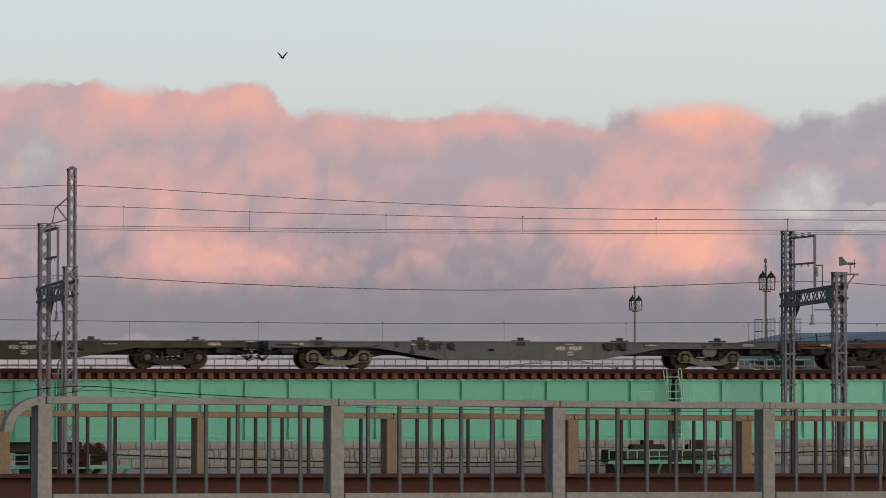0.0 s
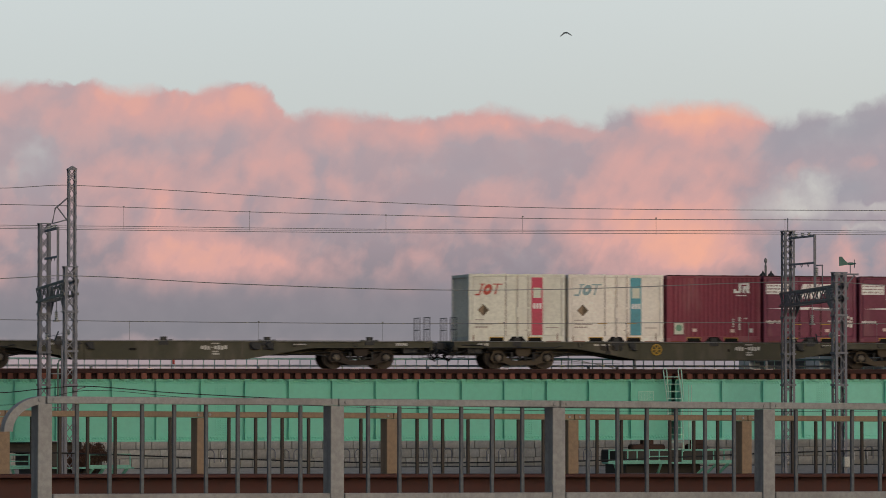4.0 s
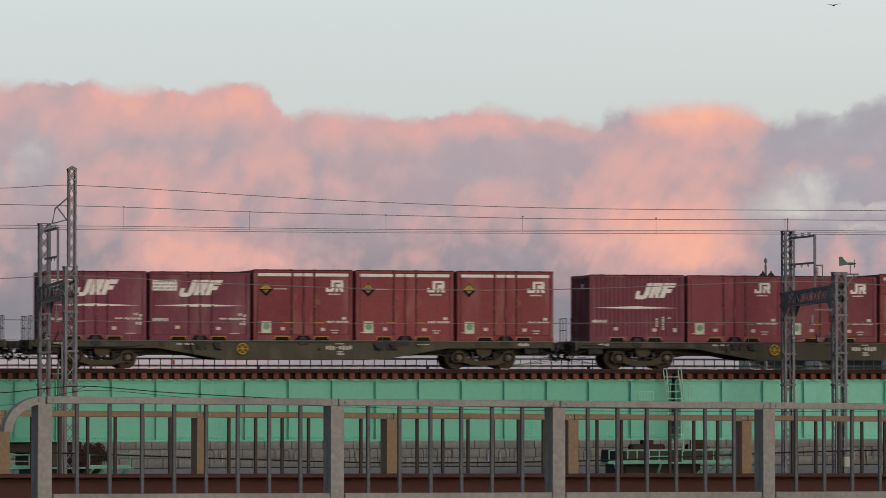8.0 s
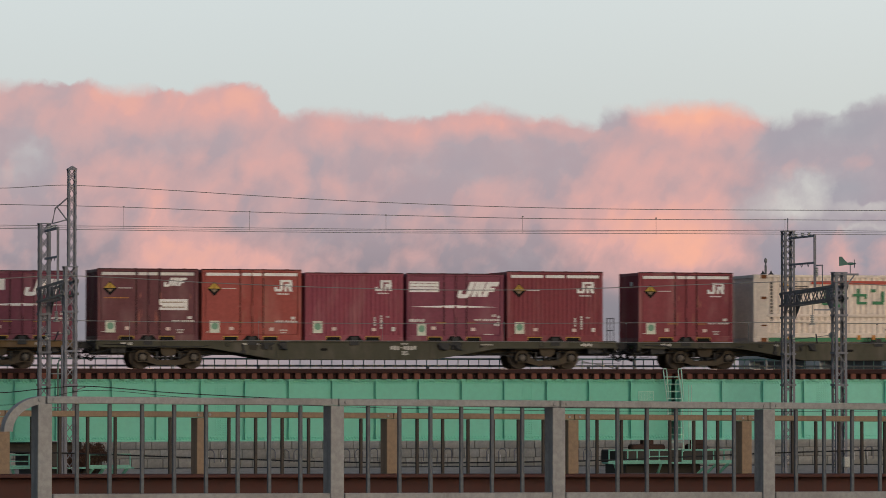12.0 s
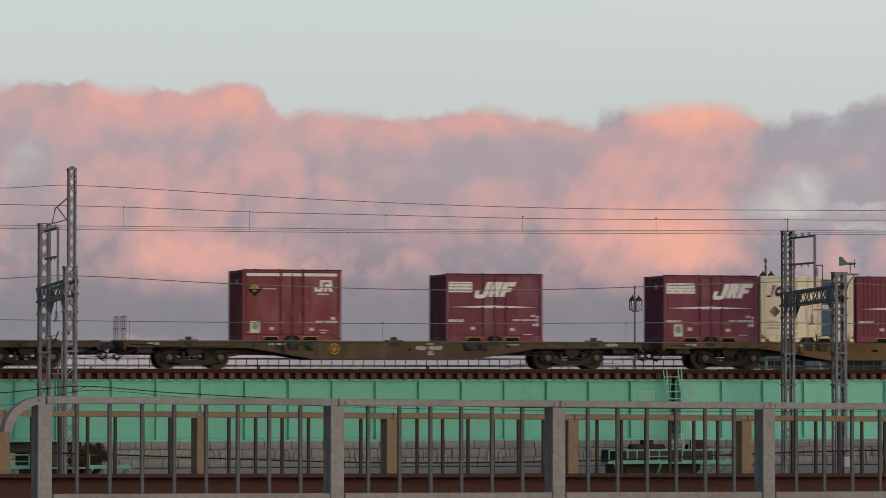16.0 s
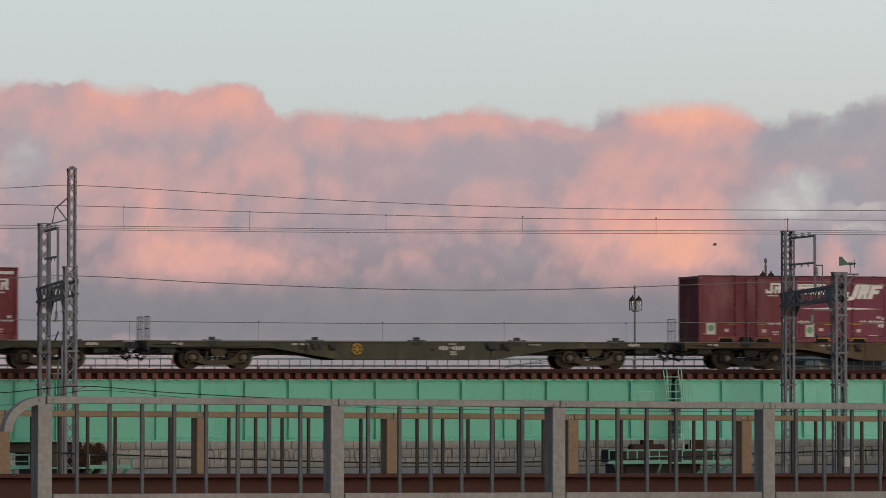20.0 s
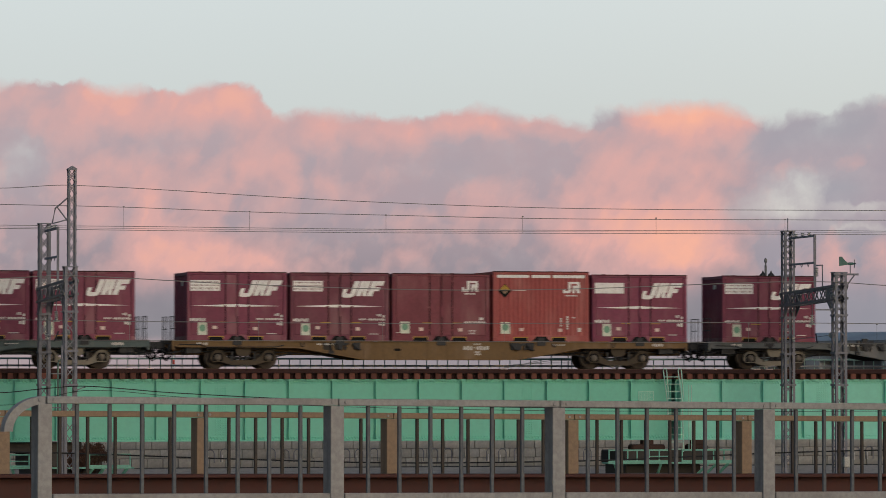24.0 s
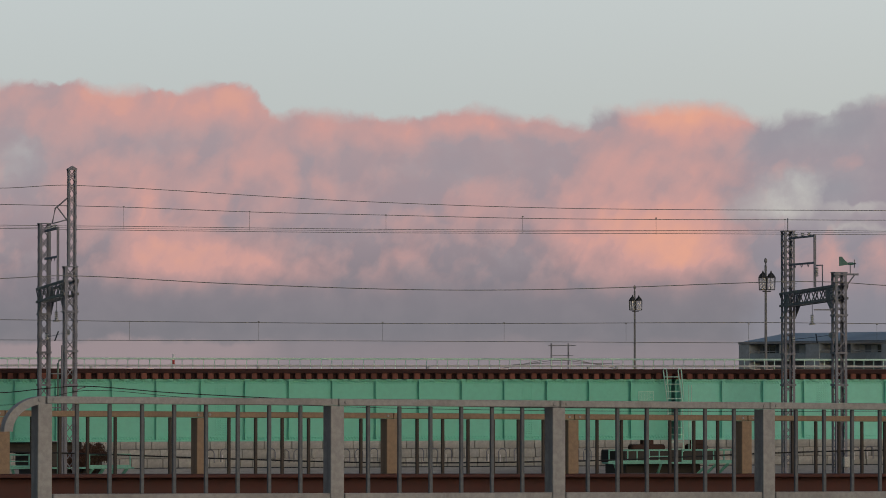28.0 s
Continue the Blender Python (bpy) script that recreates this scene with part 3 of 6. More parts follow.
def girder_span(x0, x1, first, rivets, green):
    t = thing("girder_span", "pale green riveted steel plate girder span carrying the railway", "bridge span", "railway girder spans")
    for y, sgn in ((FACE, -1), (FACE + 2.0, 1)):
        part("web", Shape().box(x0, x1, y - 0.01, y + 0.01, -2.60, -0.44), green, t)
        part("top_flange", Shape().box(x0, x1, y - 0.09, y + 0.2, -0.44, -0.385), green, t)
        part("bottom_flange", Shape().box(x0, x1, y - 0.22, y + 0.2, -2.655, -2.60), green, t)
        part("angle", Shape().box(x0, x1, y - 0.012, y + 0.012, -0.56, -0.442).box(x0, x1, y - 0.012, y + 0.012, -2.598, -2.48), green, t)
    stiff = Shape().box(-0.010, 0.010, -0.18, 0.0, -2.598, -0.442).box(-0.05, 0.05, -0.012, 0.0, -2.598, -0.442).mesh("stiffener", green)
    xs = [first + 1.64 * k for k in range(-20, 22) if x0 + 0.1 < first + 1.64 * k < x1 - 0.1] + [x0 + 0.08, x1 - 0.08]
    near = [x for x in xs if 12 < x < 70]
    for x in near:
        part("stiffener", stiff, None, t, at=pose(x, FACE - 0.014, 0))
    for a in range(int((x1 - x0) / 4)):
        part("cross_beam", Shape().box(x0 + 2 + a * 4 - 0.1, x0 + 2 + a * 4 + 0.1, FACE + 0.02, FACE + 1.98, -2.3, -0.7), green, t)
    if rivets:
        s = Shape()
        def stud(x, z, r=0.024):
            y = FACE - 0.013
            s.put([(x - r, y, z - r), (x + r, y, z - r), (x + r, y, z + r), (x - r, y, z + r), (x, y - 0.03, z)], [(0, 1, 4), (1, 2, 4), (2, 3, 4), (3, 0, 4)])
        for x in np.arange(max(x0, 18) + 0.06, min(x1, 62), 0.115):
            for z in (-0.47, -0.525, -2.51, -2.565):
                stud(x + (0.03 if z in (-0.525, -2.565) else 0), z)
        for x in near:
            for z in np.arange(-2.42, -0.6, 0.115):
                stud(x - 0.035, z)
                stud(x + 0.035, z)
        for xc in (30.63, 42.25, 53.88):
            if x0 < xc < x1:
                for dx in (-0.18, -0.09, 0.0, 0.09, 0.18):
                    for z in np.arange(-2.40, -0.62, 0.085):
                        stud(xc + dx, z, 0.017)
        o = part("rivets", s, green, t)
        o["kind"] = "stuff"
    return t


spans = [girder_span(a, b, c, True, M_GREEN if a < 40 else M_GREEN_PALER) for a, b, c in SPANS]
# lettered plate on the girder: unreadable lines
t = thing("girder_plate", "small painted data panel on the green girder", "sign")
part("field", Shape().box(46.57, 47.19, FACE - 0.05, FACE - 0.014, -1.19, -0.82), M_GREEN, t)
for a, b, c, d in ((46.58, 47.18, -0.845, -0.83), (46.58, 47.18, -1.18, -1.165), (46.58, 46.593, -1.163, -0.847), (47.167, 47.18, -1.163, -0.847)):
    part("border", Shape().box(a, b, FACE - 0.053, FACE - 0.0495, c, d), M_LADDER, t)
for i in range(4):
    marks_at = Shape()
    for j in range(9 - i % 2 * 2):
        marks_at.box(46.62 + j * 0.06, 46.655 + j * 0.06, FACE - 0.053, FACE - 0.0495, -0.915 - i * 0.075, -0.885 - i * 0.075)
    part("text_line", marks_at, M_LADDER, t)

# timbers, guard rail, rails
t = thing("track_deck", "rust-brown open timber track deck on the girders", "track", kind="structure")
tie = Shape().cbox(-0.105, 0.105, -0.02, 2.5, -0.38, -0.17, 0.012).mesh("tie", M_TIE)
TIE0 = 9.8
for i in range(132):
    jx, jz = random.uniform(-0.012, 0.012), random.uniform(-0.004, 0.0)
    part("tie", tie, None, t, at=pose(TIE0 + i * 0.408 + jx, 145.74 + random.uniform(-0.015, 0.03), jz))
part("guard_beam", Shape().cbox(-8, 80, 145.70, 145.86, -0.168, -0.02, 0.01), M_RUST, t, "dark rust-red guard beam along the tie ends")
part("guard_beam", Shape().cbox(-8, 80, 148.10, 148.24, -0.168, -0.02, 0.01), M_RUST, t)
part("stringer", Shape().box(-8, 80, 145.98, 146.16, -0.382, -0.172), M_RUST, t)
for y in (TRACK - 0.5335, TRACK + 0.5335):
    part("rail", Shape().prism([(-0.065, -0.168), (0.065, -0.168), (0.065, -0.155), (0.012, -0.14), (0.012, -0.035), (0.035, -0.028), (0.035, 0.0), (-0.035, 0.0), (-0.035, -0.028), (-0.012, -0.035), (-0.012, -0.14), (-0.065, -0.155)],
                               -80, 8, pose(0, y, 0, 0, 0, 90)), M_RAIL, t)
# far-side walkway rail of the track
t = thing("walkway_rail", "low pale green steel walkway rail beyond the track", "railing")
post = Shape().box(-0.015, 0.015, -0.014, 0.014, -0.35, 0.365).mesh("post", M_WALKWAY)
for i in range(128):
    part("post", post, None, t, at=pose(11.94 + i * 0.4126, 150.5, 0))
part("top_rail", Shape().cbox(-8, 80, 150.455, 150.485, 0.355, 0.425, 0.006), M_WALKWAY, t)
part("toe_board", Shape().cbox(-8, 80, 150.44, 150.47, 0.09, 0.165, 0.005), M_WALKGREY, t, "grey steel toe board")
part("walkway", Shape().box(-8, 80, 149.6, 150.7, -0.42, -0.35), M_RUST, t)
stub = Shape().cbox(-0.05, 0.05, -0.05, 0.05, -0.35, 0.12, 0.008).mesh("stanchion", M_WALKGREY)
for x in (19.45, 26.62, 33.0, 39.6, 46.0, 47.15, 54.4, 61.5):
    part("stanchion", stub, None, t, at=pose(x, 150.4, 0))
# pale boards at some tie ends
for x in (27.17, 27.95, 35.6, 41.3, 46.92, 49.48, 51.21, 51.71, 57.4):
    o = new("packing_board", Shape().cbox(-0.14, 0.14, -0.02, 0.25, -0.012, 0.012, 0.004).mesh("packing_board", M_TAG))
    o.matrix_basis = pose(x, 145.70, -0.007, 0, random.uniform(-2, 2), 0)
    tagged(o, "pale board on the track edge", "board", "packing boards")

# ladder up to the track
t = thing("ladder", "pale green steel ladder fixed to the girder end", "ladder")
for x in (47.38, 47.96):
    part("stile", Shape().tube([(x + 0.19, 145.3, -3.1), (x + 0.17, 145.35, -1.3), (x, 145.35, -0.06), (x + 0.02, 145.36, 0.0), (x + 0.12, 145.40, 0.01), (x + 0.15, 145.42, -0.05), (x + 0.25, 145.45, -1.1)], 0.023, 6), M_LADDER, t)
for i in range(11):
    dx = min(0.17, 0.17 * (1.1 - i * 0.27 + 1.6) / 1.3) if i > 6 else 0.17
    part("rung", Shape().tube([(47.40 + dx, 145.35, -3.0 + i * 0.27), (47.98 + dx, 145.35, -3.0 + i * 0.27)], 0.019, 6), M_LADDER, t)
for x in (48.40, 48.50):
    part("guard_hoop", Shape().tube([(x, 145.4, -3.0), (x, 145.4, -0.6)], 0.016, 6), M_LADDER, t)


def platform(x0, x1, dip, bays, braces, bearings=True):
    """A pier with its bearings and a hung inspection platform."""
    p = thing("bridge_pier", "dark concrete railway bridge pier with rusty bearings", "pier", "railway bridge piers", "structure")
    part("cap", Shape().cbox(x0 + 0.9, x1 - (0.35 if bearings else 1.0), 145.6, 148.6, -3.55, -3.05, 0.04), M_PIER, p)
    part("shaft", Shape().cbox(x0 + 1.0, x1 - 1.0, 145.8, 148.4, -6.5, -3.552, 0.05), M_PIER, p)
    for bx, hw in (((x0 + x1) / 2 - 0.60, 0.66), ((x0 + x1) / 2 + 1.36, 0.38))[:2 if bearings else 0]:
        o = part("bearing", Shape().cbox(bx - hw, bx + hw, FACE - 0.25, FACE + 0.3, -3.048, -2.82, 0.06), M_BEARING, p, "rusty bearing block")
        part("pin", Shape().box(bx - 0.2, bx + 0.2, FACE - 0.2, FACE + 0.2, -2.82, -2.66), M_BEARING, o)
    if not bearings:
        # dark block added to stand for the shade under the girder end
        part("bearing_wall", Shape().cbox(x0 - 0.1, x1 - 1.65, 146.2, 148.5, -3.048, -2.66, 0.03), M_PIER, p)
    w = thing("inspection_platform", "pale green steel inspection platform with railings beside the pier", "platform", "pier platforms")
    zf = -3.5 + dip
    part("floor", Shape().box(x0, x1, 144.75, 145.55, zf - 0.06, zf - 0.01), M_PLATFORM, w)
    post = Shape().cbox(-0.022, 0.022, -0.022, 0.022, 0, 0.42, 0.005).mesh("post", M_PLATFORM)
    for a, b, gap, mid in bays:
        part("top_rail", Shape().cbox(a, b, 144.74, 144.79, zf + 0.42, zf + 0.475, 0.006), M_PLATFORM, w)
        part("toe_rail", Shape().cbox(a, b, 144.735, 144.785, zf - 0.008, zf + 0.07, 0.006), M_PLATFORM, w)
        if mid:
            part("mid_rail", Shape().cbox(a, b, 144.745, 144.785, zf + 0.2, zf + 0.235, 0.006), M_PLATFORM, w)
        n = max(1, round((b - a) / gap))
        for i in range(n + 1):
            part("post", post, None, w, at=pose(a + 0.025 + (b - a - 0.05) * i / n, 144.765, zf))
    for a, b in braces:
        part("brace", Shape().bar((a, 144.8, zf - 0.06), (b, 145.5, zf - 0.72), 0.08), M_PLATFORM, w)
    return w


platform(45.04, 50.0, 0.03, ((45.04, 46.55, 0.38, False), (46.60, 47.45, 0.42, True), (47.9, 50.0, 0.42, False)), ((45.3, 45.75), (45.6, 45.75), (48.95, 48.5), (49.3, 48.8), (49.75, 49.3), (47.1, 47.1)))
platform(22.6, 27.2, -0.04, ((22.68, 23.42, 0.74, True), (25.55, 27.08, 0.76, False)), ((22.8, 23.1), (25.7, 25.35), (26.1, 25.75), (26.5, 26.15), (26.95, 26.6)), False)

# ---- portal masts of the overhead line ----
LINE_X = (-4.2, 23.66, 51.55, 79.4)


def lattice(t, s, x, y, w, z0, z1, pitch, name="leg", zigzag=-9.0):
    """Four angle legs with lacing bars on each side: crossed, or single below the height zigzag."""
    h = w / 2
    leaf = w * 0.22
    for sx in (-1, 1):
        for sy in (-1, 1):
            leg = Shape()
            a, b = x + sx * h, y + sy * h
            leg.box(min(a, a - sx * leaf), max(a, a - sx * leaf), min(b, b - sy * 0.012), max(b, b - sy * 0.012), z0, z1)
            leg.box(min(a, a - sx * 0.012), max(a, a - sx * 0.012), min(b - sy * 0.013, b - sy * leaf), max(b - sy * 0.013, b - sy * leaf), z0, z1)
            part(name, leg, M_GALV, t)
    n = max(1, round((z1 - z0) / pitch))
    d = (z1 - z0) / n
    for side in range(4):
        for i in range(n):
            za, zb = z0 + i * d, z0 + (i + 1) * d
            for fl in (1, -1) if za > zigzag else ((1,) if (i + side) % 2 else (-1,)):
                o = 0.004 * fl
                if side < 2:
                    yy = y + (h + 0.008 + o) * (-1 if side == 0 else 1)
                    s.bar((x - fl * (h - 0.03), yy, za), (x + fl * (h - 0.03), yy, zb), w * 0.082, 0.006)
                else:
                    xx = x + (h + 0.008 + o) * (-1 if side == 2 else 1)
                    s.bar((xx, y - fl * (h - 0.03), za), (xx, y + fl * (h - 0.03), zb), w * 0.082, 0.006)
    part("cap", Shape().box(x - h - 0.02, x + h + 0.02, y - h - 0.02, y + h + 0.02, z1, z1 + 0.03), M_GALV, t)


def insulator(t, x, y, z, n=3):
    prof = []
    for i in range(n):
        prof += [(0.03, i * 0.07), (0.075, i * 0.07 + 0.018), (0.075, i * 0.07 + 0.035), (0.03, i * 0.07 + 0.05)]
    part("insulator", Shape().lathe(prof, 8, "z", (x, y, z)), M_INSUL, t, "pale porcelain insulator")


def clamp_band(t, x, y, w, z):
    h = w / 2 + 0.03
    part("clamp", Shape().box(x - h, x + h, y - h, y + h, z - 0.035, z + 0.035), M_GALV, t)


def portal(x, kind):
    t = thing("catenary_portal", "grey galvanised lattice-steel portal carrying the overhead line", "catenary mast", "overhead line portals")
    ya, yb = 143.2, 137.8
    laced = Shape()
    lattice(t, laced, x, ya, 0.41, -4.6, 5.10, 0.44, zigzag=1.0 if kind == "vane" else 0.4)
    lattice(t, laced, x, yb, 0.44, -4.6, 3.42, 0.47, zigzag=1.3)
    if kind == "vane":
        part("top_pin", Shape().tube([(x, ya, 5.12), (x, ya, 5.60)], 0.018, 6), M_GALV, t)
    if kind == "tall":
        lattice(t, laced, x + 0.05, yb, 0.28, 3.46, 6.74, 0.40, "upper_leg")
        part("roof_cap", Shape().prism([(x - 0.12, 6.775), (x + 0.22, 6.775), (x + 0.05, 6.88)], yb - 0.15, yb + 0.15), M_GALV, t)
        # bracket arm for the feeder
        part("bracket", Shape().tube([(x - 0.08, yb, 5.8), (x - 0.52, yb, 5.42), (x - 0.62, yb, 4.92)], 0.03, 6), M_GALV, t)
        part("bracket", Shape().tube([(x - 0.08, yb, 4.98), (x - 0.45, yb, 5.46)], 0.025, 6), M_GALV, t)
        part("bracket", Shape().tube([(x - 0.08, yb, 5.05), (x - 0.62, yb, 4.9)], 0.025, 6), M_GALV, t)
    part("lacing", laced, M_GALV, t)["kind"] = "stuff"
    # portal beam: two chords each side with zigzag webs, falling a little towards the tall leg
    y0b, y1b = yb - 0.25, ya + 0.22
    def fall(y):
        return -0.16 * (y - yb) / (ya - yb)
    for sx in (-0.24, 0.24):
        for z in (2.50, 2.95):
            part("chord", Shape().bar((x + sx, y0b, z + fall(y0b)), (x + sx, y1b, z + fall(y1b)), 0.085, 0.05), M_BEAM, t)
        for i in range(14):
            a, b = y0b + (y1b - y0b) * i / 14, y0b + (y1b - y0b) * (i + 1) / 14
            part("web_bar", Shape().bar((x + sx, a, fall(a) + (2.52 if i % 2 else 2.93)), (x + sx, b, fall(b) + (2.93 if i % 2 else 2.52)), 0.06, 0.02), M_BEAM, t)
    for i in range(8):
        a = y0b + (y1b - y0b) * (i + 0.5) / 8
        for z in (2.47, 2.98):
            part("batten", Shape().box(x - 0.24, x + 0.24, a - 0.05, a + 0.05, z + fall(a) - 0.012, z + fall(a) + 0.012), M_BEAM, t)
    for yy, sg, dz in ((yb + 0.23, 1, 0.0), (ya - 0.21, -1, -0.15)):
        for sx in (-0.225, 0.225):
            part("gusset", Shape().prism([(0, 2.05 + dz), (0.02, 2.05 + dz), (0.5, 2.47 + dz), (0.5, 2.9 + dz), (0, 2.9 + dz)], sx - 0.008, sx + 0.008, pose(x, yy, 0, 0, 0, 90 * sg)), M_BEAM, t)
    # upright on the beam with two arms back to the tall leg
    part("upright", Shape().box(x - 0.04, x + 0.04, 140.26, 140.34, 2.97, 4.90), M_GALV, t)
    for z in (3.86, 4.84):
        part("arm", Shape().box(x - 0.03, x + 0.03, 140.34, ya - 0.2, z - 0.035, z + 0.035), M_GALV, t)
        for yy in (140.9, 141.6, 142.3):
            if z > 4:
                insulator(t, x, yy, z + 0.035, 2)
            else:
                part("hook", Shape().tube([(x, yy, z - 0.03), (x, yy + 0.1, z - 0.12), (x, yy + 0.2, z - 0.05)], 0.015, 5), M_GALV, t)
    for z in (-0.6, 0.55, 1.9):
        clamp_band(t, x, ya, 0.41, z)
        clamp_band(t, x, yb, 0.44, z)
    # stacked step pins
    for i in range(9):
        part("pin", Shape().box(x - 0.34, x - 0.19, yb - 0.02, yb + 0.02, 1.9 + i * 0.12, 1.915 + i * 0.12), M_GALV, t)
        part("pin", Shape().box(x + 0.21, x + 0.36, ya - 0.02, ya + 0.02, 2.2 + i * 0.12, 2.215 + i * 0.12), M_GALV, t)
    # registration arm and hanger for the lower line
    insulator(t, x, 140.6, 1.70, 4)
    part("bell", Shape().lathe([(0.03, 1.70), (0.12, 1.62), (0.12, 1.60), (0.02, 1.60)], 10, "z", (x, 140.6, 0)), M_INSUL, t, "pale bell-shaped insulator foot")
    part("hanger", Shape().tube([(x, 140.6, 2.4), (x, 140.6, 1.66)], 0.014, 5), M_GALV, t)
    part("steady_arm", Shape().tube([(x, ya - 0.2, 1.08), (x, 140.5, 1.14), (x, yb + 0.22, 1.22)], 0.011, 5), M_GALV, t)
    insulator(t, x, 142.6, 1.0, 3)
    part("pull_off", Shape().tube([(x, 140.2, 1.25), (x - 0.25, 139.4, 0.93)], 0.024, 5), M_DARKSTEEL, t)
    for yy in (138.35, 138.6):
        part("insulator", Shape().lathe([(0.03, -0.05), (0.11, -0.02), (0.11, 0.02), (0.03, 0.05)], 10, "y", (x, yy, 1.2)), M_INSUL, t, "pale porcelain disc insulator")
    insulator(t, x, 138.5, 1.12, 3)
    if kind == "vane":
        part("cross_arm", Shape().box(x - 0.28, x + 0.66, yb - 0.24, yb - 0.18, 3.33, 3.40), M_GALV, t)
        part("strut", Shape().bar((x + 0.2, yb - 0.21, 2.95), (x + 0.5, yb - 0.21, 3.33), 0.04), M_GALV, t)
        part("bracket", Shape().tube([(x - 0.04, 139.4, 2.95), (x - 0.04, 139.4, 3.75), (x - 0.04, 140.0, 3.75)], 0.03, 6), M_GALV, t)
        insulator(t, x - 0.04, 140.0, 3.35, 5)
        part("side_arm", Shape().box(x - 0.95, x - 0.1, yb - 0.03, yb + 0.03, 2.07, 2.12), M_GALV, t)
    return t


# conduits down beside the tall portal
t = thing("conduit", "grey-green steel cable conduits bracketed beside the mast", "pipe")
part("pipe", Shape().tube([(24.32, 143.05, 0.25), (24.25, 143.05, 0.30), (24.17, 143.05, 0.26), (24.14, 143.05, 0.16), (24.14, 143.05, -4.6)], 0.035, 7), M_TEALGREY, t)
part("pipe", Shape().tube([(24.30, 143.05, -0.30), (24.30, 143.05, -4.6)], 0.03, 7), M_TEALGREY, t)
part("pipe", Shape().tube([(23.36, 137.6, 0.75), (23.36, 137.6, -4.6)], 0.04, 7), M_GALV, t)
for z in (-0.2, -1.4, -2.6):
    part("bracket", Shape().box(23.9, 24.36, 143.0, 143.1, z - 0.02, z + 0.02), M_GALV, t)

for lx, kind in zip(LINE_X, ("plain", "tall", "vane", "plain")):
    portal(lx, kind)

# wind sensor on the portal
t = thing("wind_sensor", "green wind vane with small propeller on a mast arm", "wind vane", at=pose(51.9, 137.59, 3.40))
part("stem", Shape().tube([(0, 0, 0), (0, 0, 0.32)], 0.018, 6), M_GALV, t)
part("body", Shape().lathe([(0.02, -0.12), (0.05, -0.05), (0.05, 0.08), (0.03, 0.15)], 10, "x", (0.0, 0, 0.35)), M_TEAL, t)
part("tail_fin", Shape().prism([(-0.1, 0.31), (-0.08, 0.37), (-0.2, 0.46), (-0.32, 0.60), (-0.42, 0.60), (-0.42, 0.26)], -0.012, 0.012), M_TEAL, t, "green tail fin")
part("propeller", Shape().box(0.15, 0.17, -0.02, 0.02, 0.2, 0.5).box(0.15, 0.17, -0.15, 0.15, 0.33, 0.37), M_GALV, t)


# ---- wires ----
def wire(label, y, pts, r=0.012, mat=M_WIRE):
    """A cable through points of x and z at the distance y, smoothed between them."""
    ps = []
    for i in range(len(pts) - 1):
        p0, p1, p2, p3 = (pts[max(0, min(len(pts) - 1, i + k))] for k in (-1, 0, 1, 2))
        for j in range(8):
            u = j / 8
            m1 = (p2[1] - p0[1]) / (p2[0] - p0[0]) * (p2[0] - p1[0]) if i else p2[1] - p1[1]
            m2 = (p3[1] - p1[1]) / (p3[0] - p1[0]) * (p2[0] - p1[0]) if i < len(pts) - 2 else p2[1] - p1[1]
            z = (2 * u**3 - 3 * u * u + 1) * p1[1] + (u**3 - 2 * u * u + u) * m1 + (3 * u * u - 2 * u**3) * p2[1] + (u**3 - u * u) * m2
            ps.append((p1[0] + (p2[0] - p1[0]) * u, y, z))
    ps.append((pts[-1][0], y, pts[-1][1]))
    return tagged(new("overhead_wire", Shape().tube(ps, r, 5).mesh("overhead_wire", mat)), label, "wire", "overhead wires")


UPPER_MESSENGER = [(-4.09, 6.12), (9.74, 5.93), (22.07, 5.78), (26.51, 5.73), (31.09, 5.61), (36.14, 5.55), (41.29, 5.49), (46.41, 5.50), (51.44, 5.54), (55.45, 5.57), (76.96, 5.93)]
wire("thin messenger wire over the railway track", 143.2, UPPER_MESSENGER)
wire("thin contact wire over the railway track", 143.2, [(-4.09, 4.95), (22.08, 4.93), (26.57, 4.91), (36.14, 4.91), (46.41, 4.98), (55.45, 5.02), (76.96, 5.05)], 0.010)
wire("feeder wire beside the railway track", 143.3, [(-4.2, 5.2), (22.28, 5.05), (26.81, 5.05), (36.47, 5.04), (46.83, 5.1), (51.7, 5.16), (55.95, 5.16), (79, 5.2)], 0.010)
wire("second feeder wire beside the railway track", 143.4, [(-4.2, 5.12), (22.3, 4.99), (36.5, 4.985), (46.9, 5.05), (51.7, 5.09), (79, 5.13)], 0.006)
wire("thin sagging earth wire at the portal tops", 137.8, [(-4.2, 5.9), (21.24, 6.09), (23.71, 6.22), (33.09, 5.81), (41.29, 5.63), (53.36, 5.68), (79, 5.8)])
wire("sagging feeder wire hung between the portals", 137.55, [(-4.2, 3.1), (10, 2.7), (21.21, 3.01), (23.59, 3.12), (29.03, 2.89), (35.61, 2.72), (41.2, 2.77), (49.19, 3.08), (51.4, 3.08), (53.23, 2.98), (65, 2.7), (79, 3.1)], 0.015)
LOWER_MESSENGER = [(-4.2, 1.7), (21.68, 1.66), (26.24, 1.62), (35.31, 1.58), (39.82, 1.6), (49.06, 1.67), (54.39, 1.65), (79, 1.7)]
wire("messenger wire of the nearer lower track", 140.5, LOWER_MESSENGER, 0.013)
wire("contact wire of the nearer lower track", 140.5, [(-4.2, 0.97), (21.68, 0.96), (35.81, 0.96), (49.06, 0.93), (54.38, 0.93), (79, 0.93)])
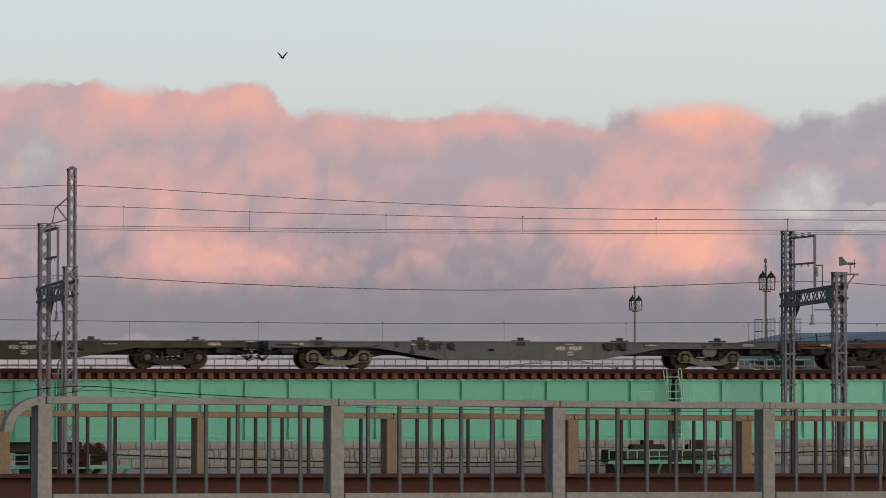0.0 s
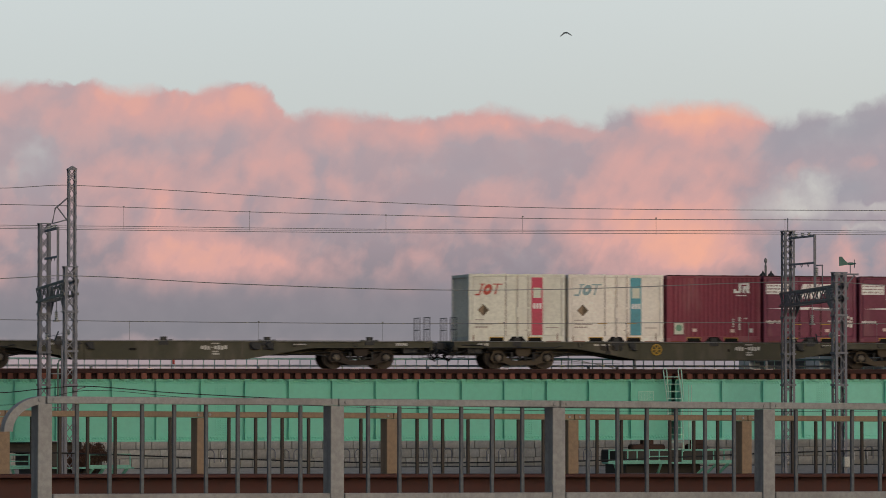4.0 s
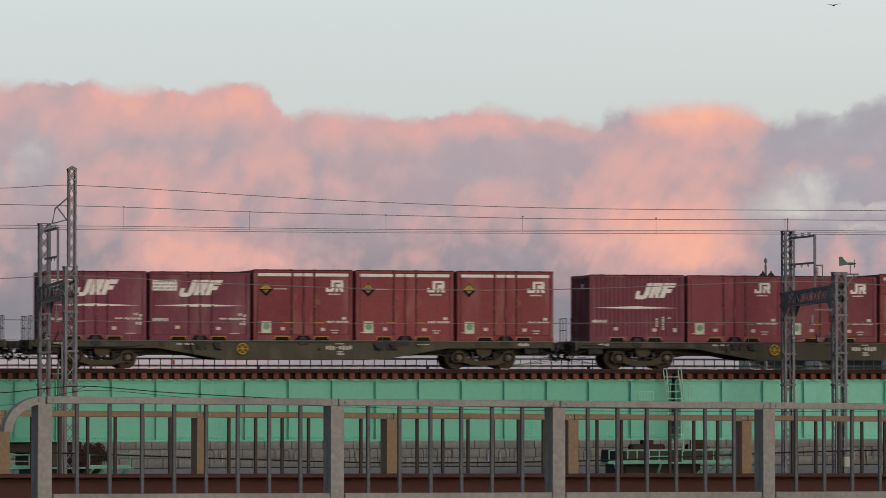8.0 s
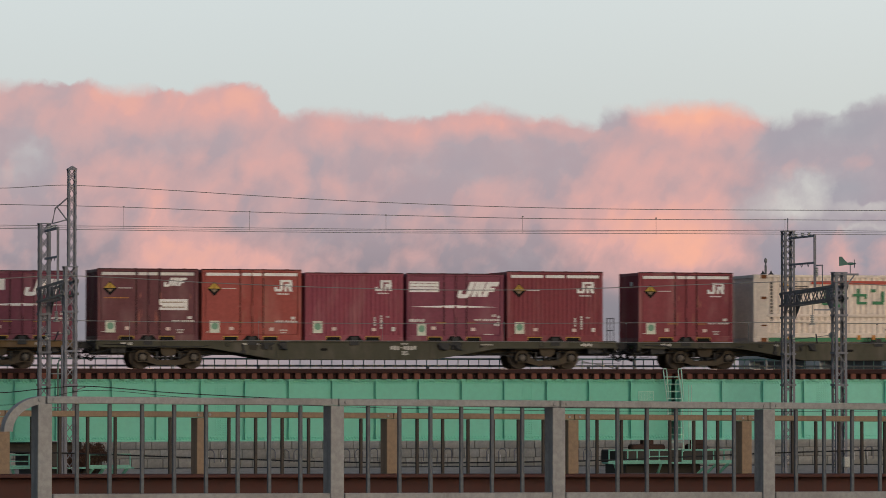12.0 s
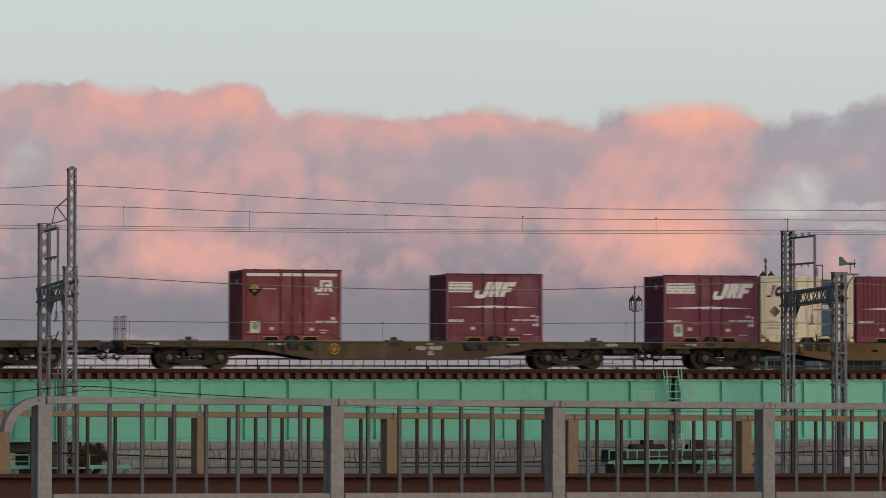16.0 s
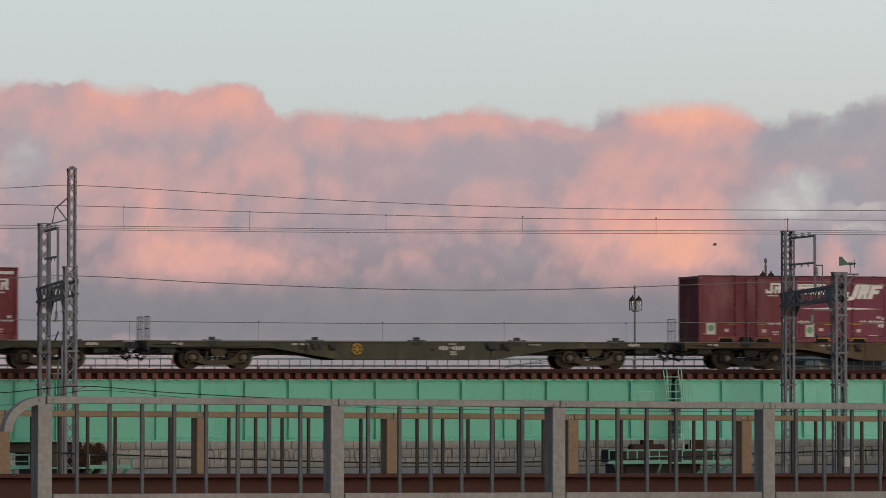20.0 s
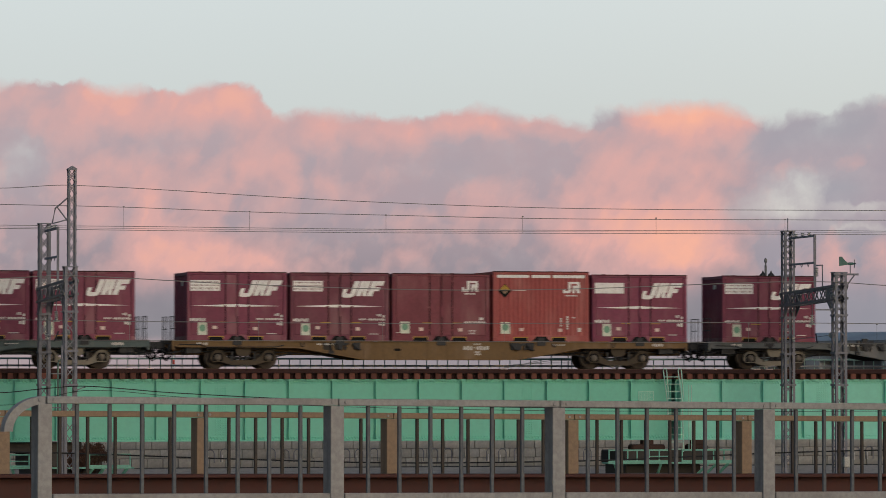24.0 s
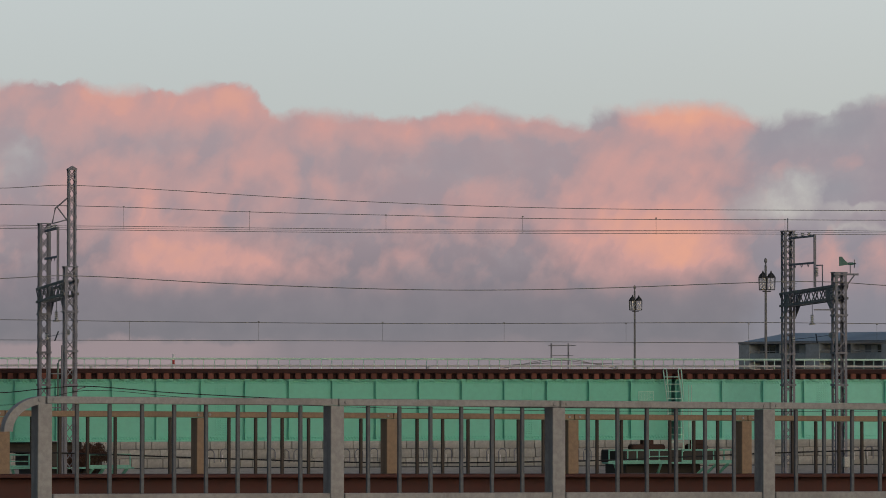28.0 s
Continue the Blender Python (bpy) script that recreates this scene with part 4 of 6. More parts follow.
for y, xs, z0, z1 in ((143.2, (21.72, 26.51, 31.09, 36.14, 41.29, 46.41, 51.44, 56.31), 4.94, 5.55), (140.5, (21.6, 26.22, 30.84, 35.34, 39.82, 44.39, 49.06, 54.03), 0.96, 1.62)):
    for x in xs:
        up = z1 + (0.19 if x < 28 and y > 142 else 0.07 if x < 33 and y > 142 else 0)
        s = Shape().tube([(x, y, z0), (x, y, up)], 0.006, 4).box(x - 0.028, x + 0.028, y - 0.02, y + 0.02, up - 0.022, up + 0.022)
        tagged(new("dropper", s.mesh("dropper", M_WIRE)), "thin vertical dropper between messenger and contact wire", "dropper", "droppers")
wire("black cable slung in front of the green girder", 137.4, [(8.26, -0.91), (21.21, -0.86), (22.75, -0.72), (24.10, -0.64), (27.04, -0.86), (31.00, -1.07), (35.02, -1.27), (40.33, -1.39), (49.59, -1.43), (61.98, -1.32)], 0.016, M_CABLE)
wire("thin black cable slung in front of the green girder", 137.4, [(8.26, -1.32), (21.69, -1.27), (24.10, -0.79), (27.38, -1.01), (30.99, -1.27), (37.19, -1.45), (45.46, -1.53), (61.98, -1.53)], 0.009, M_CABLE)
wire("black cable slung low in front of the bank wall", 137.4, [(8.26, -2.77), (21.21, -2.86), (23.92, -2.93), (29.02, -3.13), (35.02, -3.30), (42.12, -3.26), (46.39, -3.11), (49.57, -3.00), (53.17, -2.93), (61.98, -2.87)], 0.026, M_CABLE)
t = thing("cable_bracket", "short steel bracket holding the slung cables", "bracket")
part("arm", Shape().bar((23.8, 137.5, -0.80), (24.12, 137.4, -0.66), 0.035), M_GALV, t)
part("clip", Shape().box(24.085, 24.125, 137.38, 137.42, -0.69, -0.62), M_DARKSTEEL, t)

# ---- bank wall behind the bridge ----
WALL = 168.0
w = thing("wall_bank", "weathered grey block wall of the far river bank", "wall", kind="structure")
part("core", Shape().box(10, 90, WALL + 0.02, WALL + 0.9, -6.5, -2.25), M_JOINT, w)
block_mesh = [Shape().cbox(-0.32, 0.32, -0.05, 0.05, -0.185, 0.185, 0.018).mesh("block", M_STONE), Shape().cbox(-0.24, 0.24, -0.05, 0.05, -0.185, 0.185, 0.018).mesh("block", M_STONE)]
for row in range(4):
    x = 24.0 + (0.3 if row % 2 else 0.0)
    while x < 67:
        k = random.random() < 0.3
        half = 0.24 if k else 0.32
        part("block", block_mesh[k], None, w, at=pose(x + half + 0.012, WALL - 0.02 + random.uniform(-0.02, 0.02), -2.72 - row * 0.386))
        x += half * 2 + 0.024
part("coping", Shape().cbox(10, 90, WALL - 0.16, WALL + 0.95, -2.50, -2.2, 0.03), M_STONE, w)
# near-black ledge: the shadow line at the wall's foot is painted in
part("ledge", Shape().cbox(10, 90, WALL - 0.35, WALL + 0.0, -4.12, -4.05, 0.02), M_DARKSTEEL, w, "ledge at the wall's foot, its shadow put into the dark colour")
g = Shape().prism([(WALL - 0.2, -4.06), (WALL - 3.0, -4.5), (WALL - 9.0, -6.49), (WALL - 0.2, -6.49)][::-1], -90, -10, pose(0, 0, 0, 0, 0, 90))
tagged(new("bank_apron", g.mesh("bank_apron", M_CONC)), "sloping pale concrete apron below the bank wall", "bank", kind="structure")
# steel hoops on the wall
hoop = thing("wall_hoop", "thin dark steel hoop fixed to the bank wall", "hoop", "hoops on the bank wall", at=pose(40.63, WALL - 0.1, -3.85))
pts = [(-0.17, 0, 0)] + [(-0.17 * math.cos(a), 0, 0.38 + 0.17 * math.sin(a)) for a in [i * math.pi / 8 for i in range(9)]] + [(0.17, 0, 0)]
part("rod", Shape().tube(pts, 0.019, 5), M_GALV, hoop)
part("stain", Shape().box(-0.10, -0.07, -0.004, 0.012, -0.02, 0.30), M_WHITE_DULL, hoop, "pale lime stain on the wall")
for x in (34.78, 35.4, 37.4, 38.0, 38.55, 41.2, 41.85, 43.86, 44.48, 45.1, 46.98, 47.5, 48.2, 50.75, 51.3, 56.6, 57.3, 57.97, 63.58, 64.2):
    copy_thing(hoop, pose(x, WALL - 0.1, -3.85 + random.uniform(-0.04, 0.03)))
# fitting on the wall near the portal
t = thing("wall_box", "small pale equipment box hung on the mast foot", "box", at=pose(51.7, 137.5, -3.35))
part("case", Shape().cbox(-0.12, 0.12, -0.1, 0.1, -0.18, 0.18, 0.02), M_INSUL, t)
part("bracket", Shape().box(-0.05, 0.05, 0.1, 0.3, -0.1, 0.1), M_GALV, t)

# dry shrub by the pier
shrub = thing("shrub", "scrubby dark brown-green bush beside the bridge pier", "bush", at=pose(25.86, 145.62, -3.24))
part("stem", Shape().tube([(0, 0, -2.7), (0.05, 0, -0.4), (0.1, 0, 0.3)], 0.05, 6).tube([(0, 0, -0.8), (-0.35, 0.1, 0.2)], 0.03, 5).tube([(0, 0, -0.6), (0.35, -0.1, 0.2)], 0.03, 5), M_BEARING, shrub)
s = Shape()
for i in range(5200):
    a, r = random.uniform(0, math.pi), math.sqrt(random.random())
    c = Vector((0.56 * r * math.cos(a) + random.gauss(0, 0.05), random.gauss(0, 0.1), 0.72 * r * math.sin(a) * (0.85 + 0.15 * math.sin(7 * a)) - 0.1 + random.gauss(0, 0.03)))
    m = Matrix.Translation(c) @ Euler((random.uniform(0, 6), random.uniform(0, 6), random.uniform(0, 6))).to_matrix().to_4x4()
    l, h = random.uniform(0.02, 0.045), random.uniform(0.010, 0.022)
    s.put([m @ Vector(p) for p in ((-l, 0, 0), (0, -h, 0.01), (l, 0, 0), (0, h, 0.01))], [(0, 1, 2, 3)])
o = part("leaves", s, M_LEAF, shrub)
o["kind"] = "stuff"
copy_thing(shrub, pose(25.25, 145.62, -3.5, 0, 0, 180))

# ---- road bridge behind, its green railing and lamps ----
t = thing("far_road_bridge", "far road bridge deck with grey kerb beyond the railway", "bridge", kind="structure")
part("deck", Shape().box(-40, 160, 210.2, 219.0, -0.6, 0.12), M_KERB, t)
part("kerb", Shape().cbox(-40, 160, 209.8, 210.2, 0.0, 0.21, 0.02), M_KERB, t)
for x in (-20, 10, 40, 70, 100, 130):
    part("pier", Shape().cbox(x - 0.8, x + 0.8, 211, 218, -6.5, -0.6, 0.05), M_CONC, t)


tagged(new("far_bank", Shape().prism([(40, -6.49), (170, -6.49), (165, 0.15), (45, 0.15)], 219.01, 300).mesh("far_bank", M_GROUND)), "raised far bank behind the road bridge", "bank", kind="structure")


def street_lamp(x, y, z0, k):
    t = thing("street_lamp", "dark ornate lamp post with glazed lanterns and finial", "street lamp", "lamps on the far road bridge", at=pose(x, y, z0) @ Matrix.Diagonal((k, k, k, 1)))
    part("post", Shape().lathe([(0.12, 0), (0.12, 0.4), (0.075, 0.55), (0.06, 4.0), (0.06, 5.3), (0.03, 5.4), (0.07, 5.48), (0.085, 5.56), (0.07, 5.64), (0.0, 5.7)], 10), M_BEAM, t)
    lan = Shape().lathe([(0.20, 0.0), (0.20, 0.04), (0.03, 0.04)], 6).lathe([(0.235, 0.62), (0.235, 0.65), (0.14, 0.80), (0.05, 0.88), (0.03, 0.95), (0.0, 1.0)], 6)
    for i in range(6):
        a = i * math.pi / 3
        lan.tube([(0.20 * math.cos(a), 0.20 * math.sin(a), 0.03), (0.23 * math.cos(a), 0.23 * math.sin(a), 0.63)], 0.014, 4)
    lan = lan.mesh("lantern", M_DARKSTEEL)
    pane = Shape().lathe([(0.165, 0.04), (0.205, 0.61)], 6).mesh("pane", M_LAMP_GLASS)
    for i in range(3):
        a = math.radians(100 + 120 * i)
        o = part("lantern", lan, None, t, at=pose(0.27 * math.cos(a), 0.27 * math.sin(a), 4.08))
        part("pane", pane, None, o, "pale lantern glass")
        part("arm", Shape().box(0, 0.27, -0.025, 0.025, 4.0, 4.05, pose(0, 0, 0, 0, 0, 100 + 120 * i)), M_DARKSTEEL, t)
    return t


street_lamp(82.75, 260.0, 0.15, 1.04)
street_lamp(74.67, 211.0, 0.12, 1.095)

t = thing("marker_post", "slim red and white marker post on the far road bridge", "post", at=pose(41.93, 212.0, 0.12))
part("post", Shape().tube([(0, 0, 0), (0, 0, 0.93)], 0.06, 8), M_WHITE, t)
part("band", Shape().tube([(0, 0, 0.38), (0, 0, 0.62)], 0.066, 8), M_LOGORED, t, "red band")

# ---- far things: apartment house, service poles ----
t = thing("apartment_house", "grey low apartment house with recessed balconies and blue roof", "house", at=pose(149.75, 430, -0.1, 0, 0, -70))
part("wall", Shape().box(0, 60, 0.9, 14, -6.5, 4.25), M_HOUSE, t)
part("roof", Shape().prism([(-0.75, 0), (14.2, 0), (5.5, 1.0)], -61, -0.4, pose(0, 0, 4.32, 0, 0, 90)), M_ROOF, t, "blue metal roof")
part("eave", Shape().box(-0.4, 60, -0.7, 0.89, 4.05, 4.31), M_HOUSE, t)
for x0, x1 in ((-0.4, 1.42), (11.1, 13.4), (23.6, 26.0), (36.0, 38.4), (48.0, 50.4)):
    part("pier_wall", Shape().box(x0, x1, -0.6, 0.89, -6.5, 4.04), M_HOUSE_PALE, t, "pale grey projecting wall")
for x0, x1 in ((1.42, 11.1), (13.4, 23.6), (26.0, 36.0), (38.4, 48.0)):
    for z in (2.3, -0.6, -3.5):
        part("balcony", Shape().box(x0 + 0.01, x1 - 0.01, -0.55, -0.45, z - 0.15, z + 0.72), M_BALCONY, t, "blue-grey balcony panel")
        part("balcony_floor", Shape().box(x0 + 0.01, x1 - 0.01, -0.44, 0.89, z - 0.2, z - 0.05), M_HOUSE, t)
        part("handrail", Shape().box(x0 + 0.01, x1 - 0.01, -0.54, -0.48, z + 0.90, z + 0.96), M_HOUSE_PALE, t)
        for j in range(3):
            a = x0 + 0.7 + j * 3.1
            o = part("window", Shape().box(a, a + 2.2, 0.80, 0.91, z, z + 1.62), M_HOUSE_PALE, t)
            for q in (0, 1):
                part("pane", Shape().box(a + 0.1 + q * 1.05, a + 1.05 + q * 1.05, 0.77, 0.795, z + 0.1, z + 1.52), M_CURTAIN if (j + q + int(x0)) % 3 == 0 else M_WINDOW, o)
    for z in (2.3,):
        part("partition", Shape().box(x0 + 5.0, x0 + 5.08, -0.44, 0.89, z - 0.04, z + 1.72), M_HOUSE_PALE, t)
t = thing("utility_pole", "pair of dark utility poles joined by cross bars", "utility pole")
for x in (124.3, 126.2):
    part("pole", Shape().tube([(x, 420, -6.5), (x, 420, 3.9)], 0.09, 8), M_GALV, t)
part("cross_bar", Shape().box(124.0, 127.0, 419.93, 420.07, 3.62, 3.72).box(124.2, 126.7, 419.95, 420.05, 2.55, 2.62), M_GALV, t)
for i in range(3):
    part("cable", Shape().tube([(118 + i, 420, 1.0 + 0.3 * i), (124.2, 420, 2.3 - 0.25 * i), (126.2, 420, 2.3 - 0.25 * i), (132, 420, 1.1 + 0.3 * i)], 0.03, 4), M_WIRE, t)


# ---- the freight train ----
# how far the train has gone at each full second
GONE = [-0.0, 13.44, 26.98, 40.68, 54.54, 68.56, 82.71, 96.99, 111.44, 126.04, 140.78, 155.63, 170.57, 185.59, 200.71, 215.91, 231.16, 246.4, 261.59, 276.74, 291.87, 307.02, 322.18, 337.35, 352.51, 367.71, 382.98, 398.34, 413.75]
FRONT_CAR, PITCH, BOGIES = 411.66, 20.525, 14.34
WHEEL_R = 0.405


def gone(t):
    i = max(0, min(27, int(t)))
    u = t - i
    p1, p2 = GONE[i], GONE[i + 1]
    m1 = (p2 - GONE[i - 1]) / 2 if i else p2 - p1
    m2 = (GONE[i + 2] - p1) / 2 if i < 27 else p2 - p1
    return (2 * u**3 - 3 * u * u + 1) * p1 + (u**3 - 2 * u * u + u) * m1 + (3 * u * u - 2 * u**3) * p2 + (u**3 - u * u) * m2


def marks(t, rows, y, mat, name="text_line"):
    """Rows of short bars in place of small unreadable lettering: x, z, length, height."""
    for x, z, l, h in rows:
        sh = Shape()
        n = max(1, round(l / (h * 0.9))) if l > h * 1.6 and h > 0.035 else 1
        step = l / n
        for i in range(n):
            a = x + i * step
            if n == 1:
                sh.box(a, a + l, y - 0.004, y - 0.001, z, z + h)
            else:
                sh.box(a, a + step * 0.74, y - 0.004, y - 0.001, z + (0.0 if i % 3 else h * 0.12), z + h * (1.0 if i % 2 else 0.88))
        part(name, sh, mat, t)


SILL = [(-9.75, 0.80), (-5.45, 0.78), (-3.0, 0.36), (3.0, 0.36), (5.45, 0.78), (9.75, 0.80), (9.75, 1.0), (-9.75, 1.0)]


def make_wagon(off):
    """off: how far the load and the side sills sit from the bogies' middle; the brake platform is at the other end."""
    t = thing("container_wagon", "empty container flat wagon with deep fish-belly side sill", "freight wagon", "train of container wagons")
    for y0, y1 in ((-1.22, -1.10), (1.10, 1.22)):
        o = part("side_sill", Shape().prism([(x + off * (abs(x) < 6), z) for x, z in SILL], y0, y1), M_CARPAINT, t)
        yo = -1.235 if y0 < 0 else 1.22
        part("sill_flange", Shape().box(-9.75, 9.75, yo - 0.03, yo + 0.045, 0.965, 1.0).prism([(x + off * (abs(x) < 6), z) for x, z in [(-3.0, 0.33), (3.0, 0.33), (5.45, 0.75), (9.7, 0.77), (9.7, 0.80), (5.42, 0.78), (3.0, 0.362), (-3.0, 0.362), (-5.42, 0.78), (-9.7, 0.80), (-9.7, 0.77), (-5.45, 0.75)]], yo - 0.03, yo + 0.045), M_CARPAINT, o)
        if y0 < 0:
            for x in (-2.9 + off, 2.9 + off):
                part("splice_rib", Shape().box(x - 0.03, x + 0.03, -1.245, -1.22, 0.40, 0.96), M_CARPAINT, o)
            part("slot", Shape().prism([(-1.40 + sgn * 0.09 + 0.045 * math.cos(a), 0.70 + 0.045 * math.sin(a)) for sgn, a0 in ((1, -90), (-1, 90)) for a in [radians(a0 + 30 * i) for i in range(7)]], -1.228, -1.221), M_BLACK, o, "dark oval slot")
            for sx in (-4.05, -3.62, 3.08, 3.68):
                part("stain", Shape().prism([(sx - 0.16, 0.70), (sx + 0.12, 0.66), (sx + 0.2, 0.95), (sx - 0.2, 0.95)], -1.2235, -1.2205), M_GRIME, o, "dark oily stain")
            marks(o, [(1.12, 0.69, 0.36, 0.155), (1.50, 0.76, 0.08, 0.03), (1.62, 0.69, 0.50, 0.155), (1.55, 0.50, 0.26, 0.07), (1.55, 0.59, 0.22, 0.06), (1.50, 0.89, 0.30, 0.05)], -1.222, M_WHITE_FAINT)
            marks(o, [(4.55, 0.87, 0.5, 0.04), (-8.95, 0.85, 0.20, 0.10), (-8.70, 0.85, 0.18, 0.10), (8.45, 0.84, 0.45, 0.11)], -1.222, M_WHITE_FAINT)
            marks(o, [(-4.45 + 0.28 * i, 0.86, 0.2, 0.07) for i in range(4)], -1.222, M_WHITE_FAINT)
    part("deck_frame", Shape().box(-9.75, 9.75, -1.098, 1.098, 0.84, 0.93), M_CARPAINT, t)
    part("centre_sill", Shape().box(-9.9, 9.9, -0.2, 0.2, 0.50, 0.838), M_CARPAINT, t)
    for x in (-9.85, 9.85):
        part("end_beam", Shape().cbox(min(x, x * 0.99), max(x, x * 0.99), -1.2, 1.2, 0.68, 1.02, 0.01), M_CARPAINT, t)
    lock = Shape().prism([(-0.17, 0.86), (0.17, 0.86), (0.17, 1.04), (0.11, 1.05), (0.11, 1.16), (-0.11, 1.16), (-0.11, 1.05), (-0.17, 1.04)], -1.27, -1.12)
    lock = lock.box(-0.33, -0.2, -1.26, -1.13, 0.98, 1.06).box(0.2, 0.33, -1.26, -1.13, 0.98, 1.06).mesh("lock_stand", M_DARKSTEEL)
    for k in range(-2, 3):
        part("lock_stand", lock, None, t, at=pose(k * 3.85 + off, 0, 0))
    bracket = Shape().prism([(-0.10, 0.72), (0.02, 0.70), (0.06, 0.94), (-0.14, 0.94)], -1.30, -1.238).box(0.06, 0.24, -1.29, -1.238, 0.86, 0.95).box(0.14, 0.19, -1.28, -1.238, 0.68, 0.859)
    bracket = bracket.tube([(-0.3, -1.27, 0.90), (0.3, -1.27, 0.91)], 0.022, 5).lathe([(0.05, -0.03), (0.05, 0.0)], 8, "y", (0.165, -1.29, 0.76)).mesh("side_lock", M_DARKSTEEL)
    for x in (-3.55, 3.3):
        part("side_lock", bracket, None, t, at=pose(x, 0, 0))
    cluster = Shape().cbox(-0.13, 0.13, -1.30, -1.24, 0.70, 0.96, 0.02).tube([(-0.18, -1.32, 0.92), (0.0, -1.33, 0.72), (0.14, -1.32, 0.70)], 0.03, 6).lathe([(0.06, -0.03), (0.06, 0.0)], 8, "y", (0.04, -1.31, 0.80)).mesh("lever_box", M_DARKSTEEL)
    for x in (-2.95, 3.08, 3.68):
        part("lever_box", cluster, None, t, at=pose(x, 0, 0))
    for x in (-7.4, -5.0, 4.6, 6.9):
        part("lashing_ring", Shape().tube([(x - 0.07, -1.26, 0.95), (x - 0.05, -1.27, 0.82), (x + 0.05, -1.27, 0.82), (x + 0.07, -1.26, 0.95)], 0.018, 5), M_DARKSTEEL, t)
    part("air_pipe", Shape().tube([(-9.6, -1.26, 0.88), (-8.8, -1.27, 0.87), (-8.6, -1.27, 0.78), (-6.0, -1.27, 0.79), (-5.7, -1.25, 0.86)], 0.018, 5), M_DARKSTEEL, t)
    part("foot_lever", Shape().tube([(-4.2 + off, -1.26, 0.88), (-4.15 + off, -1.28, 0.60), (-4.28 + off, -1.28, 0.55)], 0.03, 5).box(-4.26 + off, -4.08 + off, -1.30, -1.24, 0.55, 0.66), M_DARKSTEEL, t)
    # brake gear along the underside
    part("air_tank", Shape().lathe([(0.05, -0.8), (0.2, -0.7), (0.2, 0.7), (0.05, 0.8)], 12, "x", (0.4, 0.55, 0.62)), M_DARKSTEEL, t)
    part("brake_pipe", Shape().tube([(-9.7, -0.7, 0.62), (-5.6, -0.75, 0.6), (-4.4, -0.85, 0.5), (4.4, -0.85, 0.5), (5.6, -0.75, 0.6), (9.7, -0.7, 0.62)], 0.025, 6), M_DARKSTEEL, t)
    for sx in (-1, 1):
        o = part("coupler", Shape().cbox(min(sx * 9.9, sx * 10.26), max(sx * 9.9, sx * 10.26), -0.14, 0.14, 0.72, 0.99, 0.02), M_DARKSTEEL, t)
        part("uncoupling_lever", Shape().tube([(sx * 9.93, -1.15, 0.9), (sx * 9.93, -0.4, 0.9), (sx * 10.02, -0.2, 0.98)], 0.016, 5).tube([(sx * 9.93, -1.15, 0.9), (sx * 9.98, -1.2, 0.62)], 0.016, 5), M_DARKSTEEL, t)
        part("air_hose", Shape().tube([(sx * 9.9, -0.45, 0.72), (sx * 9.97, -0.47, 0.52), (sx * 10.12, -0.46, 0.38), (sx * 10.24, -0.45, 0.44)], 0.032, 6), M_BLACK, t)
        part("air_hose", Shape().tube([(sx * 9.8, -0.75, 0.72), (sx * 9.78, -0.77, 0.45), (sx * 9.95, -0.76, 0.33), (sx * 10.2, -0.72, 0.5)], 0.028, 6), M_BLACK, t)
        part("step", Shape().tube([(sx * 9.45, -1.19, 0.82), (sx * 9.45, -1.21, 0.42), (sx * 9.75, -1.21, 0.42), (sx * 9.75, -1.19, 0.82)], 0.018, 5), M_DARKSTEEL, t)
        part("coupler_clutter", Shape().tube([(sx * 9.9, -0.95, 0.80), (sx * 10.05, -0.98, 0.55), (sx * 10.15, -0.95, 0.36), (sx * 10.0, -0.93, 0.28), (sx * 9.86, -0.95, 0.45)], 0.03, 6)
             .tube([(sx * 9.9, -0.3, 0.6), (sx * 10.1, -0.33, 0.62), (sx * 10.24, -0.3, 0.55)], 0.05, 6).box(min(sx * 9.9, sx * 10.12), max(sx * 9.9, sx * 10.12), -0.35, 0.35, 0.56, 0.70), M_BLACK, t)
        part("hose_loop", Shape().tube([(sx * (10.0 + 0.13 * math.sin(a)), -0.62 + 0.05 * math.cos(2 * a), 0.55 - 0.22 * math.cos(a)) for a in [i * math.pi / 6 for i in range(-6, 6)]], 0.024, 6), M_BLACK, t)
        part("cut_lever", Shape().tube([(sx * 9.86, -1.24, 0.95), (sx * 9.98, -1.25, 0.72), (sx * 9.90, -1.25, 0.50), (sx * 10.04, -1.24, 0.46)], 0.018, 5), M_DARKSTEEL, t)
        part("end_ladder", Shape().tube([(sx * 9.05, -1.24, 0.80), (sx * 9.05, -1.25, 0.36), (sx * 9.33, -1.25, 0.36), (sx * 9.33, -1.24, 0.80)], 0.016, 5).tube([(sx * 9.05, -1.25, 0.58), (sx * 9.33, -1.25, 0.58)], 0.014, 5), M_DARKSTEEL, t)
        part("drain_pipe", Shape().tube([(sx * 9.2, -1.0, 0.75), (sx * 9.6, -1.02, 0.6), (sx * 9.95, -0.9, 0.55), (sx * 10.2, -0.6, 0.7)], 0.03, 6), M_DARKSTEEL, t)
        part("brake_rod", Shape().tube([(sx * 5.3, -0.8, 0.55), (sx * 6.2, -0.9, 0.40), (sx * 6.6, -0.95, 0.5)], 0.03, 6), M_DARKSTEEL, t)
        part("brake_beam", Shape().cbox(sx * 7.17 - 0.5, sx * 7.17 + 0.5, -0.9, -0.8, 0.36, 0.43, 0.02), M_DARKSTEEL, t)
        # dark plate added for the shade between sill and bogie
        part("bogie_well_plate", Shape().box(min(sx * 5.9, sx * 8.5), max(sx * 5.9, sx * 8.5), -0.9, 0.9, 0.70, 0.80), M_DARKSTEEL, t)
